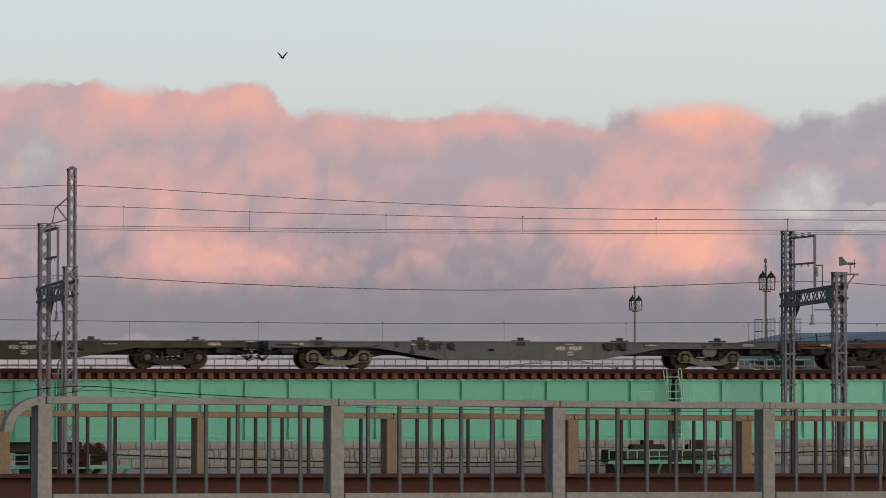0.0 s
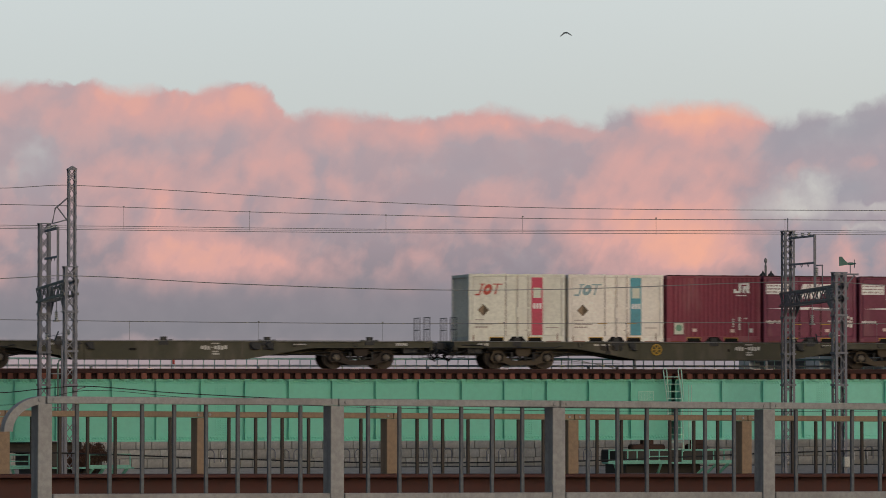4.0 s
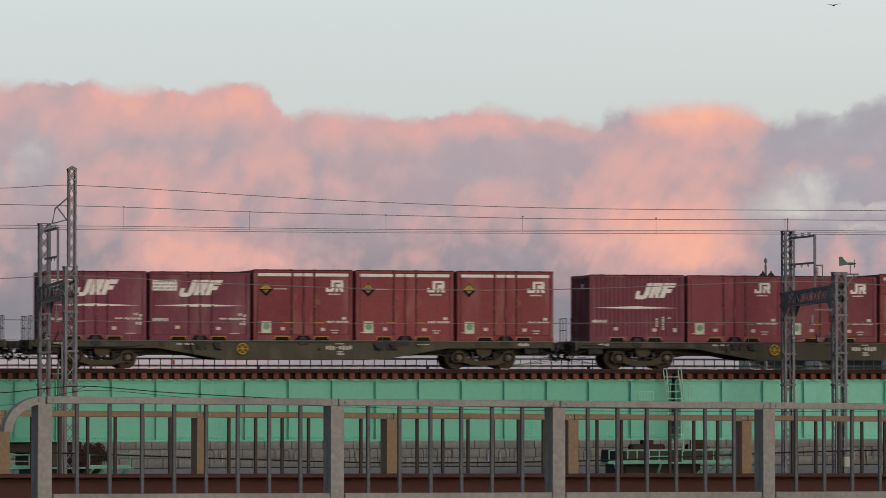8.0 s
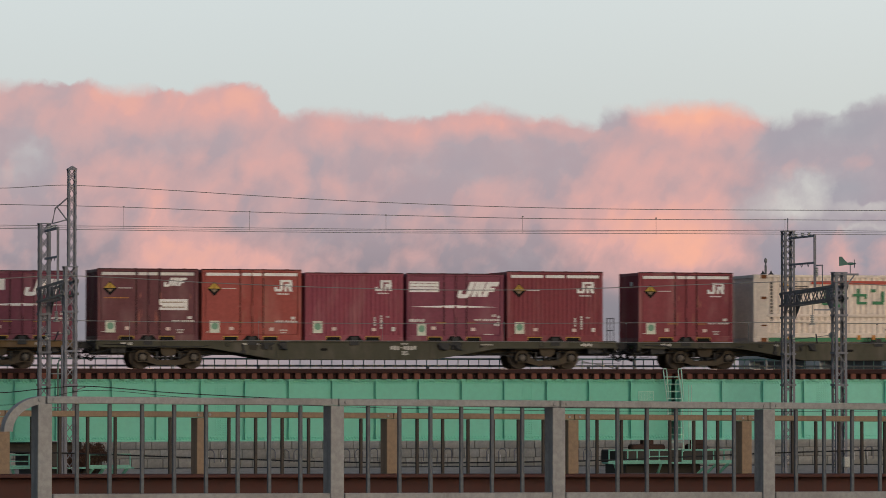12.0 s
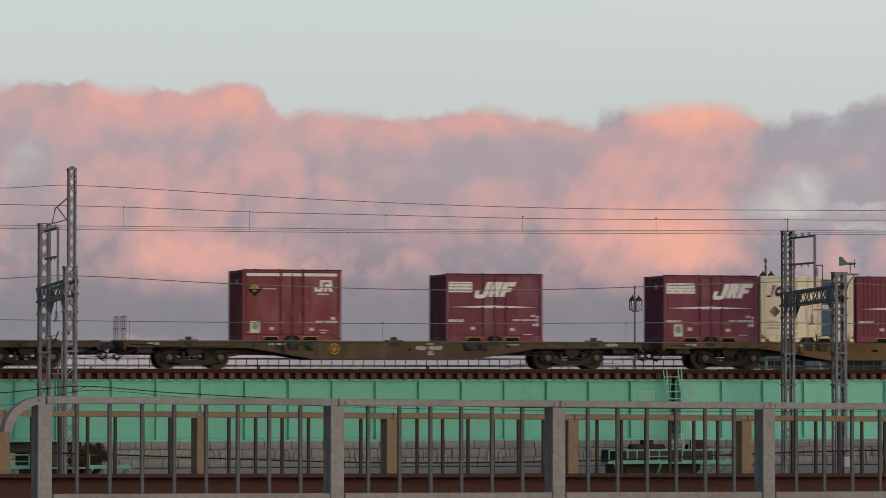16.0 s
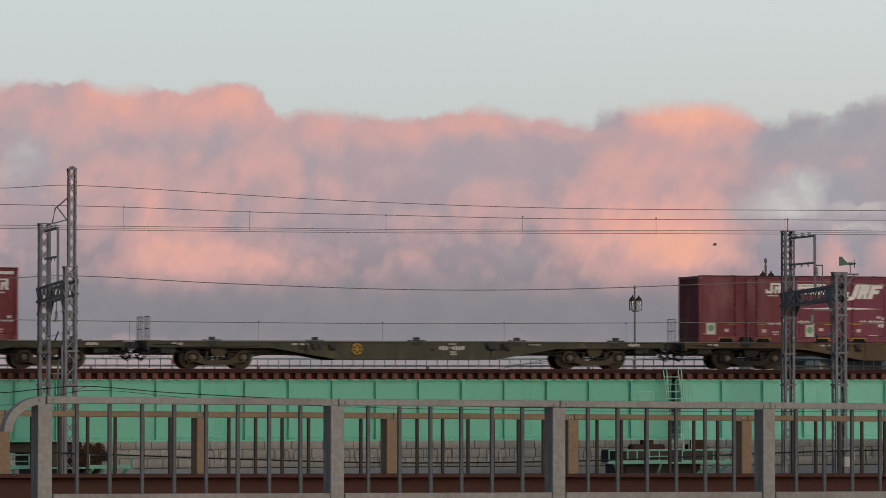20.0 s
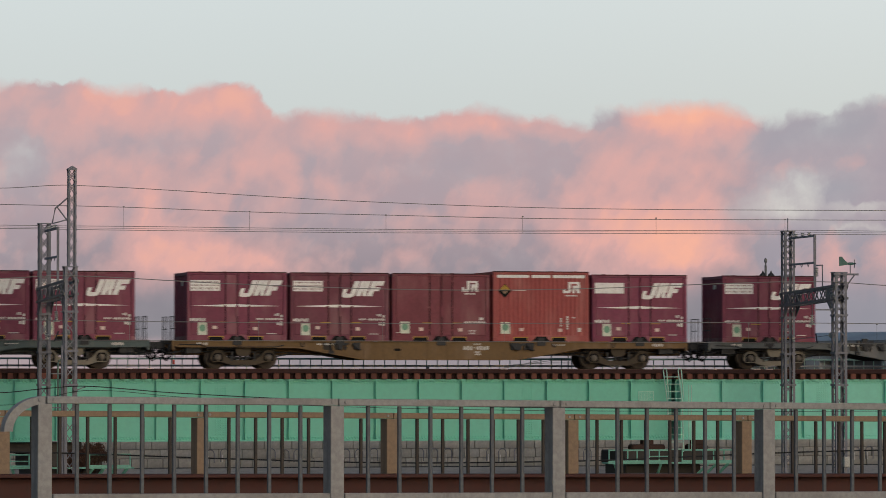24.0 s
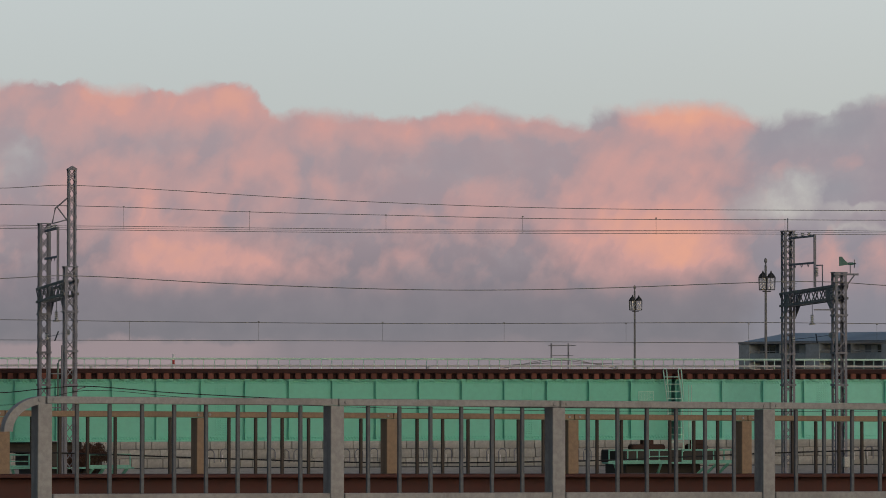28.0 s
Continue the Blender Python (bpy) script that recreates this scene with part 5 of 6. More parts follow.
        part("brake_box", Shape().cbox(min(sx * 8.75, sx * 9.3), max(sx * 8.75, sx * 9.3), -1.1, -0.8, 0.55, 0.79, 0.02), M_DARKSTEEL, t)
        b = part("bogie", bogie_meshes["frame"], None, t, "dusty cast steel bogie", at=pose(sx * BOGIES / 2, 0, 0))
        part("bolster", bogie_meshes["bolster"], None, b)
        for dx in (-0.17, 0.17):
            part("spring", bogie_meshes["spring"], None, b, at=pose(dx * 0.6, -1.0, 0.31))
            part("spring", bogie_meshes["spring"], None, b, at=pose(dx * 0.6, 1.0, 0.31))
        for dx in (-0.42, 0.42):
            part("brake_hanger", bogie_meshes["hanger"], None, b, at=pose(dx, 0, 0))
        for dx in (-0.95, 0.95):
            part("wheelset", bogie_meshes["wheels"], None, b, "dark steel wheels on an axle", at=pose(dx, 0, WHEEL_R))
            part("axle_box", bogie_meshes["axle_box"], None, b, at=pose(dx, 0, WHEEL_R))
            part("pedestal_window", bogie_meshes["window"], None, b, "black plate for the shaded recess round the axle box", at=pose(dx, 0, WHEEL_R))
    end_rail(t, -1 if off > 0 else 1)
    return t



def dome(cx, a0, a1, r=0.275):
    return [(cx + r * math.cos(radians(a)), 0.405 + r * math.sin(radians(a))) for a in np.linspace(a0, a1, 9)]


FRAME = ([(-1.225, 0.34), (-1.12, 0.235), (-0.80, 0.235), (-0.62, 0.18), (-0.45, 0.13), (0.45, 0.13), (0.62, 0.18), (0.80, 0.235), (1.12, 0.235), (1.225, 0.34)]
         + dome(0.95, 0, 150) + [(0.60, 0.42), (0.46, 0.34), (0.30, 0.31), (-0.30, 0.31), (-0.46, 0.34), (-0.60, 0.42)] + dome(-0.95, 30, 180))
RIM = [(-0.62, 0.18), (-0.45, 0.13), (0.45, 0.13), (0.62, 0.18), (0.80, 0.235), (0.78, 0.27), (0.60, 0.215), (0.44, 0.165), (-0.44, 0.165), (-0.60, 0.215), (-0.78, 0.27), (-0.80, 0.235)]
fr = Shape().prism(FRAME, -1.03, -0.95).prism(FRAME, 0.95, 1.03).prism(RIM, -1.075, -1.031).box(-0.16, 0.16, -0.93, 0.93, 0.14, 0.30)
for cx in (-0.95, 0.95):
    up, down = dome(cx, 10, 170), dome(cx, 170, 10, 0.235)
    fr.prism(up + down, -1.075, -1.031)
bogie_meshes = {
    "frame": fr.mesh("bogie", M_BOGIE),
    "bolster": Shape().prism([(-0.17, 0.46), (0.17, 0.46), (0.26, 0.56), (0.30, 0.74), (-0.30, 0.74), (-0.26, 0.56)], -1.09, 1.09).cbox(-0.34, 0.34, -1.04, 1.04, 0.742, 0.80, 0.01).mesh("bolster", M_BOGIE),
    "hanger": Shape().box(-0.03, 0.03, -1.06, -1.035, 0.28, 0.62).mesh("brake_hanger", M_DARKSTEEL),
    "spring": Shape().lathe([(r, z * 0.72) for k in range(4) for r, z in ((0.06, k * 0.055), (0.08, k * 0.055 + 0.014), (0.08, k * 0.055 + 0.028), (0.06, k * 0.055 + 0.042))], 10).mesh("spring", M_DARKSTEEL),
    "wheels": Shape().lathe([(0.2, -0.62), (0.36, -0.605), (WHEEL_R, -0.60), (WHEEL_R, -0.51), (WHEEL_R + 0.026, -0.50), (WHEEL_R + 0.02, -0.475), (0.33, -0.48), (0.16, -0.50), (0.085, -0.5), (0.085, 0.5), (0.16, 0.50), (0.33, 0.48), (WHEEL_R + 0.02, 0.475), (WHEEL_R + 0.026, 0.50), (WHEEL_R, 0.51), (WHEEL_R, 0.60), (0.36, 0.605), (0.2, 0.62)], 24, "y").mesh("wheelset", M_WHEEL),
    "axle_box": Shape().lathe([(0.03, -1.15), (0.07, -1.145), (0.085, -1.12), (0.12, -1.10), (0.13, -1.031)], 12, "y").lathe([(0.13, 1.031), (0.12, 1.10), (0.04, 1.14)], 12, "y").mesh("axle_box", M_AXLE),
    # flat black plate, proud of the casting, painted for a recess in shade
    "window": Shape().prism([(-0.19, -0.13), (0.19, -0.13), (0.19, 0.08), (0.12, 0.17), (-0.12, 0.17), (-0.19, 0.08)], -1.036, -1.0305).mesh("pedestal_window", M_BLACK),
}


def end_rail(t, sx):
    for y0, y1 in ((-1.12, -0.3), (0.3, 1.12)):
        part("end_rail", Shape().tube([(sx * 9.75, y0, 1.0), (sx * 9.75, y0, 1.90), (sx * 9.75, y1, 1.90), (sx * 9.75, y1, 1.0)], 0.021, 5), M_DARKSTEEL, t, "thin dark end handrail")
        part("mid_post", Shape().tube([(sx * 9.75, (y0 + y1) / 2, 1.0), (sx * 9.75, (y0 + y1) / 2, 1.90)], 0.014, 5), M_DARKSTEEL, t)
        part("cross_rail", Shape().tube([(sx * 9.75, y0, 1.45), (sx * 9.75, y1, 1.45)], 0.016, 5), M_DARKSTEEL, t)
    part("end_step", Shape().box(min(sx * 9.3, sx * 9.85), max(sx * 9.3, sx * 9.85), -1.15, 1.15, 1.0, 1.04), M_DARKSTEEL, t)


def hand_wheel(t):
    o = part("hand_wheel", Shape().tube([(-2.02 + 0.19 * math.cos(a), -1.29, 0.72 + 0.19 * math.sin(a)) for a in [i * math.pi / 9 for i in range(19)]], 0.026, 5), M_YELLOW, t, "yellow hand brake wheel")
    for i in range(3):
        a = i * math.pi / 3
        part("spoke", Shape().bar((-2.02 - 0.19 * math.cos(a), -1.29, 0.72 - 0.19 * math.sin(a)), (-2.02 + 0.19 * math.cos(a), -1.29, 0.72 + 0.19 * math.sin(a)), 0.035, 0.02), M_YELLOW, o)


# ---- containers ----
HALF, DEEP = 1.857, 1.225
FRONT = -DEEP


def corrugated(x0, x1, z0, z1, y, depth=0.035, pitch=0.17):
    """A wall with upright folds."""
    xs, ys = [], []
    x = x0
    while x < x1 - 1e-6:
        for d, o in ((0.0, 0.0), (0.32, 0.0), (0.5, depth), (0.82, depth)):
            if x + d * pitch < x1:
                xs.append(x + d * pitch)
                ys.append(y + o)
        x += pitch
    xs.append(x1)
    ys.append(y)
    s = Shape()
    n = len(xs)
    s.put([(a, b, z0) for a, b in zip(xs, ys)] + [(a, b, z1) for a, b in zip(xs, ys)], [(i, i + 1, i + 1 + n, i + n) for i in range(n - 1)])
    return s


def slanted(x, z, l, h, lean):
    return [(x, z), (x + l, z), (x + l + lean, z + h), (x + lean, z + h)]


def italic_logo(t, x, z, k, mat):
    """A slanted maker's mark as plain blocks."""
    s = Shape()
    y0, y1 = FRONT - 0.007, FRONT - 0.001

    def at(a, h):
        return (x + (a + 0.367 * h) * k, z + h * k)

    for blocks in (((0.36, 0.58, 0.10, 0.60), (0.02, 0.18, 0.12, 0.28)), ((0.61, 0.81, 0.0, 0.60), (0.815, 1.03, 0.21, 0.60)), ((1.07, 1.28, 0.0, 0.60), (1.285, 1.57, 0.42, 0.60), (1.285, 1.48, 0.20, 0.36))):
        for a0, a1, h0, h1 in blocks:
            s.prism([at(a0, h0), at(a1, h0), at(a1, h1), at(a0, h1)], y0, y1)
    s.prism([at(0.02, 0.12), at(0.06, -0.02), at(0.16, -0.06), at(0.40, -0.06), at(0.52, -0.01), at(0.56, 0.098), at(0.22, 0.098), at(0.17, 0.118)], y0, y1)
    s.prism([at(0.82, 0.208), at(0.88, 0.0), at(1.05, 0.0), at(0.99, 0.208)], y0, y1)
    return part("logo", s, mat, t, "white slanted maker's mark")


def block_logo(t, x, z, k, mat):
    s = Shape()
    y0, y1 = FRONT - 0.007, FRONT - 0.001
    s.box(x + 0.22 * k, x + 0.34 * k, y0, y1, z + 0.1 * k, z + 0.46 * k)
    s.prism([(x, z), (x + 0.30 * k, z), (x + 0.34 * k, z + 0.1 * k), (x + 0.1 * k, z + 0.1 * k), (x + 0.1 * k, z + 0.18 * k), (x, z + 0.18 * k)], y0, y1)
    s.box(x + 0.342 * k, x + 0.70 * k, y0, y1, z + 0.37 * k, z + 0.46 * k)
    s.box(x + 0.60 * k, x + 0.72 * k, y0, y1, z + 0.17 * k, z + 0.369 * k)
    s.box(x + 0.42 * k, x + 0.599 * k, y0, y1, z + 0.17 * k, z + 0.31 * k)
    s.box(x + 0.40 * k, x + 0.50 * k, y0, y1, z, z + 0.169 * k)
    s.prism(slanted(x + 0.60 * k, z, 0.14 * k, 0.169 * k, -0.06 * k), y0, y1)
    part("logo", s, mat, t, "white block maker's mark")
    marks(t, [(x + 0.1 * k, z - 0.13 * k, 0.5 * k, 0.06 * k)], FRONT, mat)


def diamond(t, x, z, r, dark=False):
    y0, y1 = FRONT - 0.007, FRONT - 0.001
    edge = r * 0.86
    part("hazard_mark", Shape().prism([(x - r, z), (x, z - r), (x + r, z), (x, z + r)], y0 + 0.002, y1), M_UMBER if dark else M_BLACK, t, "brown and dark diamond mark" if dark else "yellow and black diamond mark")
    if dark:
        part("hazard_mark", Shape().prism([(x - edge, z), (x, z - edge), (x, z + edge)], y0 - 0.002, y0 + 0.0015), M_TAN, t)
    else:
        part("hazard_mark", Shape().prism([(x - edge, z + 0.01), (x - 0.01, z + 0.01), (x - 0.01, z + edge)], y0 - 0.002, y0 + 0.0015), M_YELLOW, t)
        part("hazard_mark", Shape().prism([(x + 0.01, z + 0.01), (x + edge, z + 0.01), (x + 0.01, z + edge)], y0 - 0.002, y0 + 0.0015), M_YELLOW, t)
        part("hazard_mark", Shape().prism([(x - edge * 0.5, z - 0.02), (x, z - edge * 0.6), (x + edge * 0.5, z - 0.02)], y0 - 0.002, y0 + 0.0015), M_TAN, t)


def paper_label(t, x, z, w, h):
    part("label", Shape().box(x, x + w, FRONT - 0.005, FRONT - 0.001, z, z + h), M_LABEL, t, "pale paper label with green print")
    part("label_print", Shape().prism([(x + w / 2 + w * 0.36 * math.cos(a), z + h * 0.55 + h * 0.29 * math.sin(a)) for a in [i * math.pi / 5 for i in range(10)]], FRONT - 0.008, FRONT - 0.0055), M_LABELGREEN, t)


# numbers painted one below the other on the ribbed boxes
NUMBERS_UPRIGHT = [(0.74, 0.56 + 0.085 * i, 0.07, 0.06) for i in range(4)] + [(0.98, 0.45 + 0.085 * i, 0.08, 0.065) for i in range(6)] + [(1.20, 0.86, 0.14, 0.06), (1.42, 0.36, 0.13, 0.15)]


def written(words, size, at):
    """Raised lettering as one mesh, facing the near side."""
    cu = bpy.data.curves.new("lettering", "FONT")
    cu.body, cu.size, cu.extrude = words, size, 0.002
    ob = bpy.data.objects.new("lettering", cu)
    scene.collection.objects.link(ob)
    me = bpy.data.meshes.new_from_object(ob.evaluated_get(bpy.context.evaluated_depsgraph_get()))
    bpy.data.objects.remove(ob)
    me.transform(pose(*at, 90, 0, 0))
    me.materials.clear()
    me.materials.append(M_DARKSTEEL)
    return me


def container(kind, label, height=2.5, half=HALF, ribbed=False, banner=False):
    t = thing("freight_container", label, "container", "containers on the train")
    h = height
    for sx in (-1, 1):
        for sy in (-1, 1):
            x, y = sx * half, sy * DEEP
            part("corner_post", Shape().cbox(min(x, x - sx * 0.13), max(x, x - sx * 0.13), min(y, y - sy * 0.10), max(y, y - sy * 0.10), 0.0, h, 0.012), M_PAINT, t)
    for sy in (-1, 1):
        y = sy * DEEP
        part("top_rail", Shape().cbox(-half + 0.13, half - 0.13, min(y, y - sy * 0.09), max(y, y - sy * 0.09), h - 0.10, h, 0.01), M_PAINT, t)
        part("bottom_rail", Shape().cbox(-half + 0.13, half - 0.13, min(y, y - sy * 0.09), max(y, y - sy * 0.09), 0.0, 0.22, 0.01), M_PAINT, t)
    for sx in (-1, 1):
        x = sx * half
        part("end_wall", corrugated(-DEEP + 0.1, DEEP - 0.1, 0.1, h - 0.08, 0.02).box(-DEEP + 0.1, DEEP - 0.1, -0.012, 0.0, h - 0.12, h - 0.02).box(-DEEP + 0.1, DEEP - 0.1, -0.012, 0.0, 0.02, 0.16), M_PAINT, t, at=pose(x - sx * 0.02, 0, 0, 0, 0, -90 if sx < 0 else 90))
    part("roof", Shape().box(-half + 0.02, half - 0.02, -DEEP + 0.02, DEEP - 0.02, h - 0.05, h - 0.012), M_PAINT, t)
    part("floor", Shape().box(-half + 0.14, half - 0.14, -DEEP + 0.1, DEEP - 0.1, 0.03, 0.12), M_PAINT, t)
    part("back_wall", corrugated(-half + 0.13, half - 0.13, 0.22, h - 0.1, 0.03), M_PAINT, t, at=pose(0, DEEP, 0, 0, 0, 180))
    xi = half - 0.135
    if kind == "long":
        part("front_wall", corrugated(-half + 0.56, xi - 0.4, 0.22, h - 0.1, FRONT + 0.012, 0.06, 0.235), M_PAINT, t)
        for x0, x1 in ((-xi, -half + 0.56), (xi - 0.4, xi)):
            part("end_panel", Shape().cbox(x0, x1, FRONT + 0.006, FRONT + 0.07, 0.0, h - 0.1, 0.006), M_PAINT, t)
    elif ribbed:
        part("front_wall", corrugated(-xi, xi, 0.22, h - 0.1, FRONT + 0.018), M_PAINT, t)
    else:
        for x0, x1 in ((-xi, -0.42), (0.42, xi)):
            part("side_panel", Shape().cbox(x0 + 0.012, x1 - 0.012, FRONT + 0.012, FRONT + 0.06, 0.225, h - 0.105, 0.006), M_PAINT, t)
        for x0, x1 in ((-0.42, -0.005), (0.005, 0.42)):
            part("door", Shape().cbox(x0 + 0.008, x1 - 0.008, FRONT + 0.018, FRONT + 0.06, 0.225, h - 0.105, 0.006), M_PAINT, t)
        for x in (-0.40, 0.40):
            part("hinge_seam", Shape().box(x - 0.012, x + 0.012, FRONT - 0.006, FRONT + 0.018, 0.23, h - 0.11), M_PAINT, t)
        rod = part("lock_rod", Shape().tube([(0.0, FRONT - 0.016, 0.12), (0.0, FRONT - 0.016, h - 0.06)], 0.017, 6), M_PAINT, t)
        part("lock_handle", Shape().box(-0.05, 0.05, FRONT - 0.045, FRONT - 0.02, 0.9, 1.28), M_PAINT, rod)
        for x in (-0.72, 0.44):
            part("fastener", Shape().box(x, x + 0.36, FRONT - 0.008, FRONT + 0.012, 0.66, 0.685), M_YELLOW, t)
    if not ribbed:
        for x in (-0.46, 0.46):
            for z in (0.42, 1.25, h - 0.28):
                part("hinge", Shape().box(x - 0.05, x + 0.05, FRONT - 0.022, FRONT + 0.01, z - 0.03, z + 0.03), M_PAINT, t)
    for sx in (-1, 1):
        for z in (0.06, h - 0.07):
            part("corner_casting", Shape().cbox(sx * (half - 0.075) - 0.08, sx * (half - 0.075) + 0.08, FRONT - 0.014, FRONT + 0.12, z - 0.065, z + 0.075, 0.01), M_PAINT, t)
    for i in range(4):
        xr = -half + 0.5 + i * (2 * half - 1.0) / 3
        part("roof_bow", Shape().box(xr - 0.04, xr + 0.04, -DEEP + 0.01, DEEP - 0.01, h - 0.012, h + 0.018), M_PAINT, t)
    # fork pockets with yellow edges, lower lip; roof edge and door gaps with painted shade
    for x0 in (-1.04, 0.44) if kind != "long" else ():
        # flat black panels stand for the shade inside the pockets
        part("fork_pocket", Shape().prism([(x0 - 0.09, 0.0), (x0 + 0.59, 0.0), (x0 + 0.51, 0.03), (x0 + 0.5, 0.135), (x0, 0.135), (x0 - 0.01, 0.03)], FRONT - 0.003, FRONT + 0.01), M_BLACK, t, "black panel for the shade inside a fork pocket")
        part("pocket_edge", Shape().box(x0 - 0.03, x0 + 0.53, FRONT - 0.006, FRONT + 0.012, 0.138, 0.165).box(x0 - 0.03, x0 - 0.004, FRONT - 0.006, FRONT + 0.012, 0.06, 0.137).box(x0 + 0.504, x0 + 0.53, FRONT - 0.006, FRONT + 0.012, 0.06, 0.137), M_YELLOW, t, "worn yellow pocket edge")
    # likewise a black panel for the shaded inside of the lock recess
    part("lock_recess", Shape().prism([(-0.36, 0.0), (0.36, 0.0), (0.24, 0.12), (0.20, 0.18), (-0.20, 0.18), (-0.24, 0.12)], FRONT - 0.004, FRONT + 0.01), M_BLACK, t)
    for x0, x1 in ((-half + 0.01, -1.22), (1.12, half - 0.01)):
        part("bottom_lip", Shape().box(x0, x1, FRONT - 0.008, FRONT - 0.001, -0.004, 0.018), M_RUSTRUN if kind != "long" else M_TAN, t, "thin brown strip along the lower edge")
    # dark strip: the roof rim's weaker light is painted on
    if kind not in ("cream_blue", "white_pink", "white_cyan", "white_oval", "long"):
        part("roof_edge", Shape().box(-half + 0.01, half - 0.01, FRONT - 0.016, FRONT + 0.02, h - 0.028, h + 0.006), M_RUST, t, "dark roof edge with its shade put into the colour")
    if not ribbed:
        # dark strips painted for the shade in the gaps between doors
        for x, w in ((-0.435, 0.026), (0.435, 0.026), (0.035, 0.018)):
            part("gasket", Shape().box(x - w / 2, x + w / 2, FRONT - 0.003, FRONT + 0.02, 0.19, h - 0.03), M_BLACK if kind not in ("cream_blue", "white_pink", "white_cyan") else M_FAINTINK, t, "dark strip for the shade in a door gap")
    if kind in ("title", "plainlogo", "block_top"):
        for z0, z1 in ((h - 0.50, h - 0.34),):
            part("end_mark", Shape().box(-half - 0.006, -half + 0.004, -0.45, -0.15, z0, z1), M_WHITE_FAINT, t, "pale faded lettering patch on the end wall")
    k = kind
    if k in ("title", "blank", "plainlogo", "middle", "bare"):
        lx = 0.03 if k in ("title", "blank") else -0.82 if k in ("middle", "bare") else -0.12
        italic_logo(t, lx, 1.645, 0.93, M_WHITE)
        part("stripe", Shape().prism([(-1.74, 1.265), (-0.05, 1.225), (1.64, 1.265), (-0.05, 1.33)], FRONT - 0.008, FRONT - 0.001), M_WHITE, t, "white spear-shaped stripe")
        if k in ("title", "middle"):
            l = 1.12 if k == "title" else 0.90
            part("title_panel", Shape().box(-1.76, -1.76 + l, FRONT - 0.005, FRONT - 0.001, 1.81, 2.20), M_WHITE, t, "white lettered title panel")
            for z, hz, c in ((2.10, 0.055, 13), (1.985, 0.05, 15), (1.86, 0.07, 10)):
                row = Shape()
                for q in range(c):
                    wq = (0.035, 0.05, 0.025)[(q * 2 + int(z * 20)) % 3]
                    row.box(-1.72 + q * (l - 0.08) / c, -1.72 + q * (l - 0.08) / c + wq, FRONT - 0.007, FRONT - 0.0052, z + 0.012 * (q % 2), z + hz)
                part("text_line", row, M_PLUMINK, t)
        elif k == "blank":
            part("panel_mark", Shape().box(-1.76, -0.62, FRONT - 0.005, FRONT - 0.001, 1.80, 2.2), M_WHITE, t, "blank white panel")
        marks(t, [(-1.76, 0.70, 0.6, 0.12), (0.72, 0.76, 0.28, 0.07), (1.06, 0.75, 0.66, 0.08), (1.40, 0.90, 0.18, 0.10), (1.62, 0.86, 0.08, 0.09), (1.48, 0.56, 0.24, 0.14), (1.1, 0.24, 0.36, 0.03)] if not ribbed else NUMBERS_UPRIGHT + [(-1.76, 0.70, 0.6, 0.12)], FRONT, M_WHITE_DULL)
        for x, z in ((-0.92, 0.42), (0.60, 0.38)):
            part("tag", Shape().box(x, x + 0.17, FRONT - 0.005, FRONT - 0.001, z, z + 0.12), M_TAG, t, "small pale pink tag")
        if k in ("title", "blank"):
            paper_label(t, -1.46, 0.20, 0.34, 0.46)
    elif k in ("block", "block_top", "dark_top"):
        if k == "block":
            block_logo(t, 0.80, 1.84, 0.86, M_WHITE)
        elif k == "block_top":
            block_logo(t, 0.85, 1.80, 0.92, M_WHITE)
        else:
            italic_logo(t, 0.55, 1.98, 0.5, M_WHITE)
            part("panel_mark", Shape().box(0.42, 1.46, FRONT - 0.005, FRONT - 0.001, 1.10, 1.50), M_WHITE, t, "white lettered panel")
            marks(t, [(0.50, 1.36, 0.86, 0.05), (0.50, 1.18, 0.86, 0.05)], FRONT - 0.004, M_TAN)
            marks(t, [(-1.6, 1.52, 0.9, 0.04)], FRONT, M_AMBER)
        if k != "block":
            for x0, x1 in ((-1.70, -0.46), (-0.36, 0.36), (0.46, 1.70)):
                part("top_band", Shape().box(x0, x1, FRONT - 0.006, FRONT - 0.001, h - 0.24, h - 0.13), M_WHITE if k == "block_top" else M_WHITE_DULL, t, "white band under the top rail")
            diamond(t, -1.40, 1.88, 0.26)
            if not ribbed:
                wear = random.Random(9)
                for i in range(9):
                    x, z = wear.choice((-1.5, -0.52, -0.30, 0.32, 0.52, 1.5)) + wear.uniform(-0.08, 0.08), wear.uniform(0.3, 1.7)
                    l, wd = wear.uniform(0.15, 0.6), wear.uniform(0.02, 0.06)
                    part("wear_streak", Shape().prism([(x, z), (x + wd * 0.6, z - 0.04), (x + wd, z + l * 0.4), (x + wd * 0.7, z + l), (x + wd * 0.2, z + l * 0.9), (x - wd * 0.2, z + l * 0.3)], FRONT - 0.0025, FRONT - 0.0005), M_WORN, t, "rubbed paler streak")
            marks(t, [(-1.10, 1.88, 0.5, 0.03)], FRONT, M_WHITE_DULL)
        marks(t, [(0.88, 0.66, 0.30, 0.08), (1.22, 0.66, 0.5, 0.08), (1.46, 0.78, 0.16, 0.10), (1.04, 0.36, 0.3, 0.05), (1.08, 0.27, 0.22, 0.05), (-1.7, 0.3, 0.12, 0.02)] if not ribbed else NUMBERS_UPRIGHT, FRONT, M_WHITE_DULL)
        for x, z in ((-0.84, 0.38), (0.66, 0.36)):
            part("tag", Shape().box(x, x + 0.16, FRONT - 0.005, FRONT - 0.001, z, z + 0.12), M_TAG, t, "small pale pink tag")
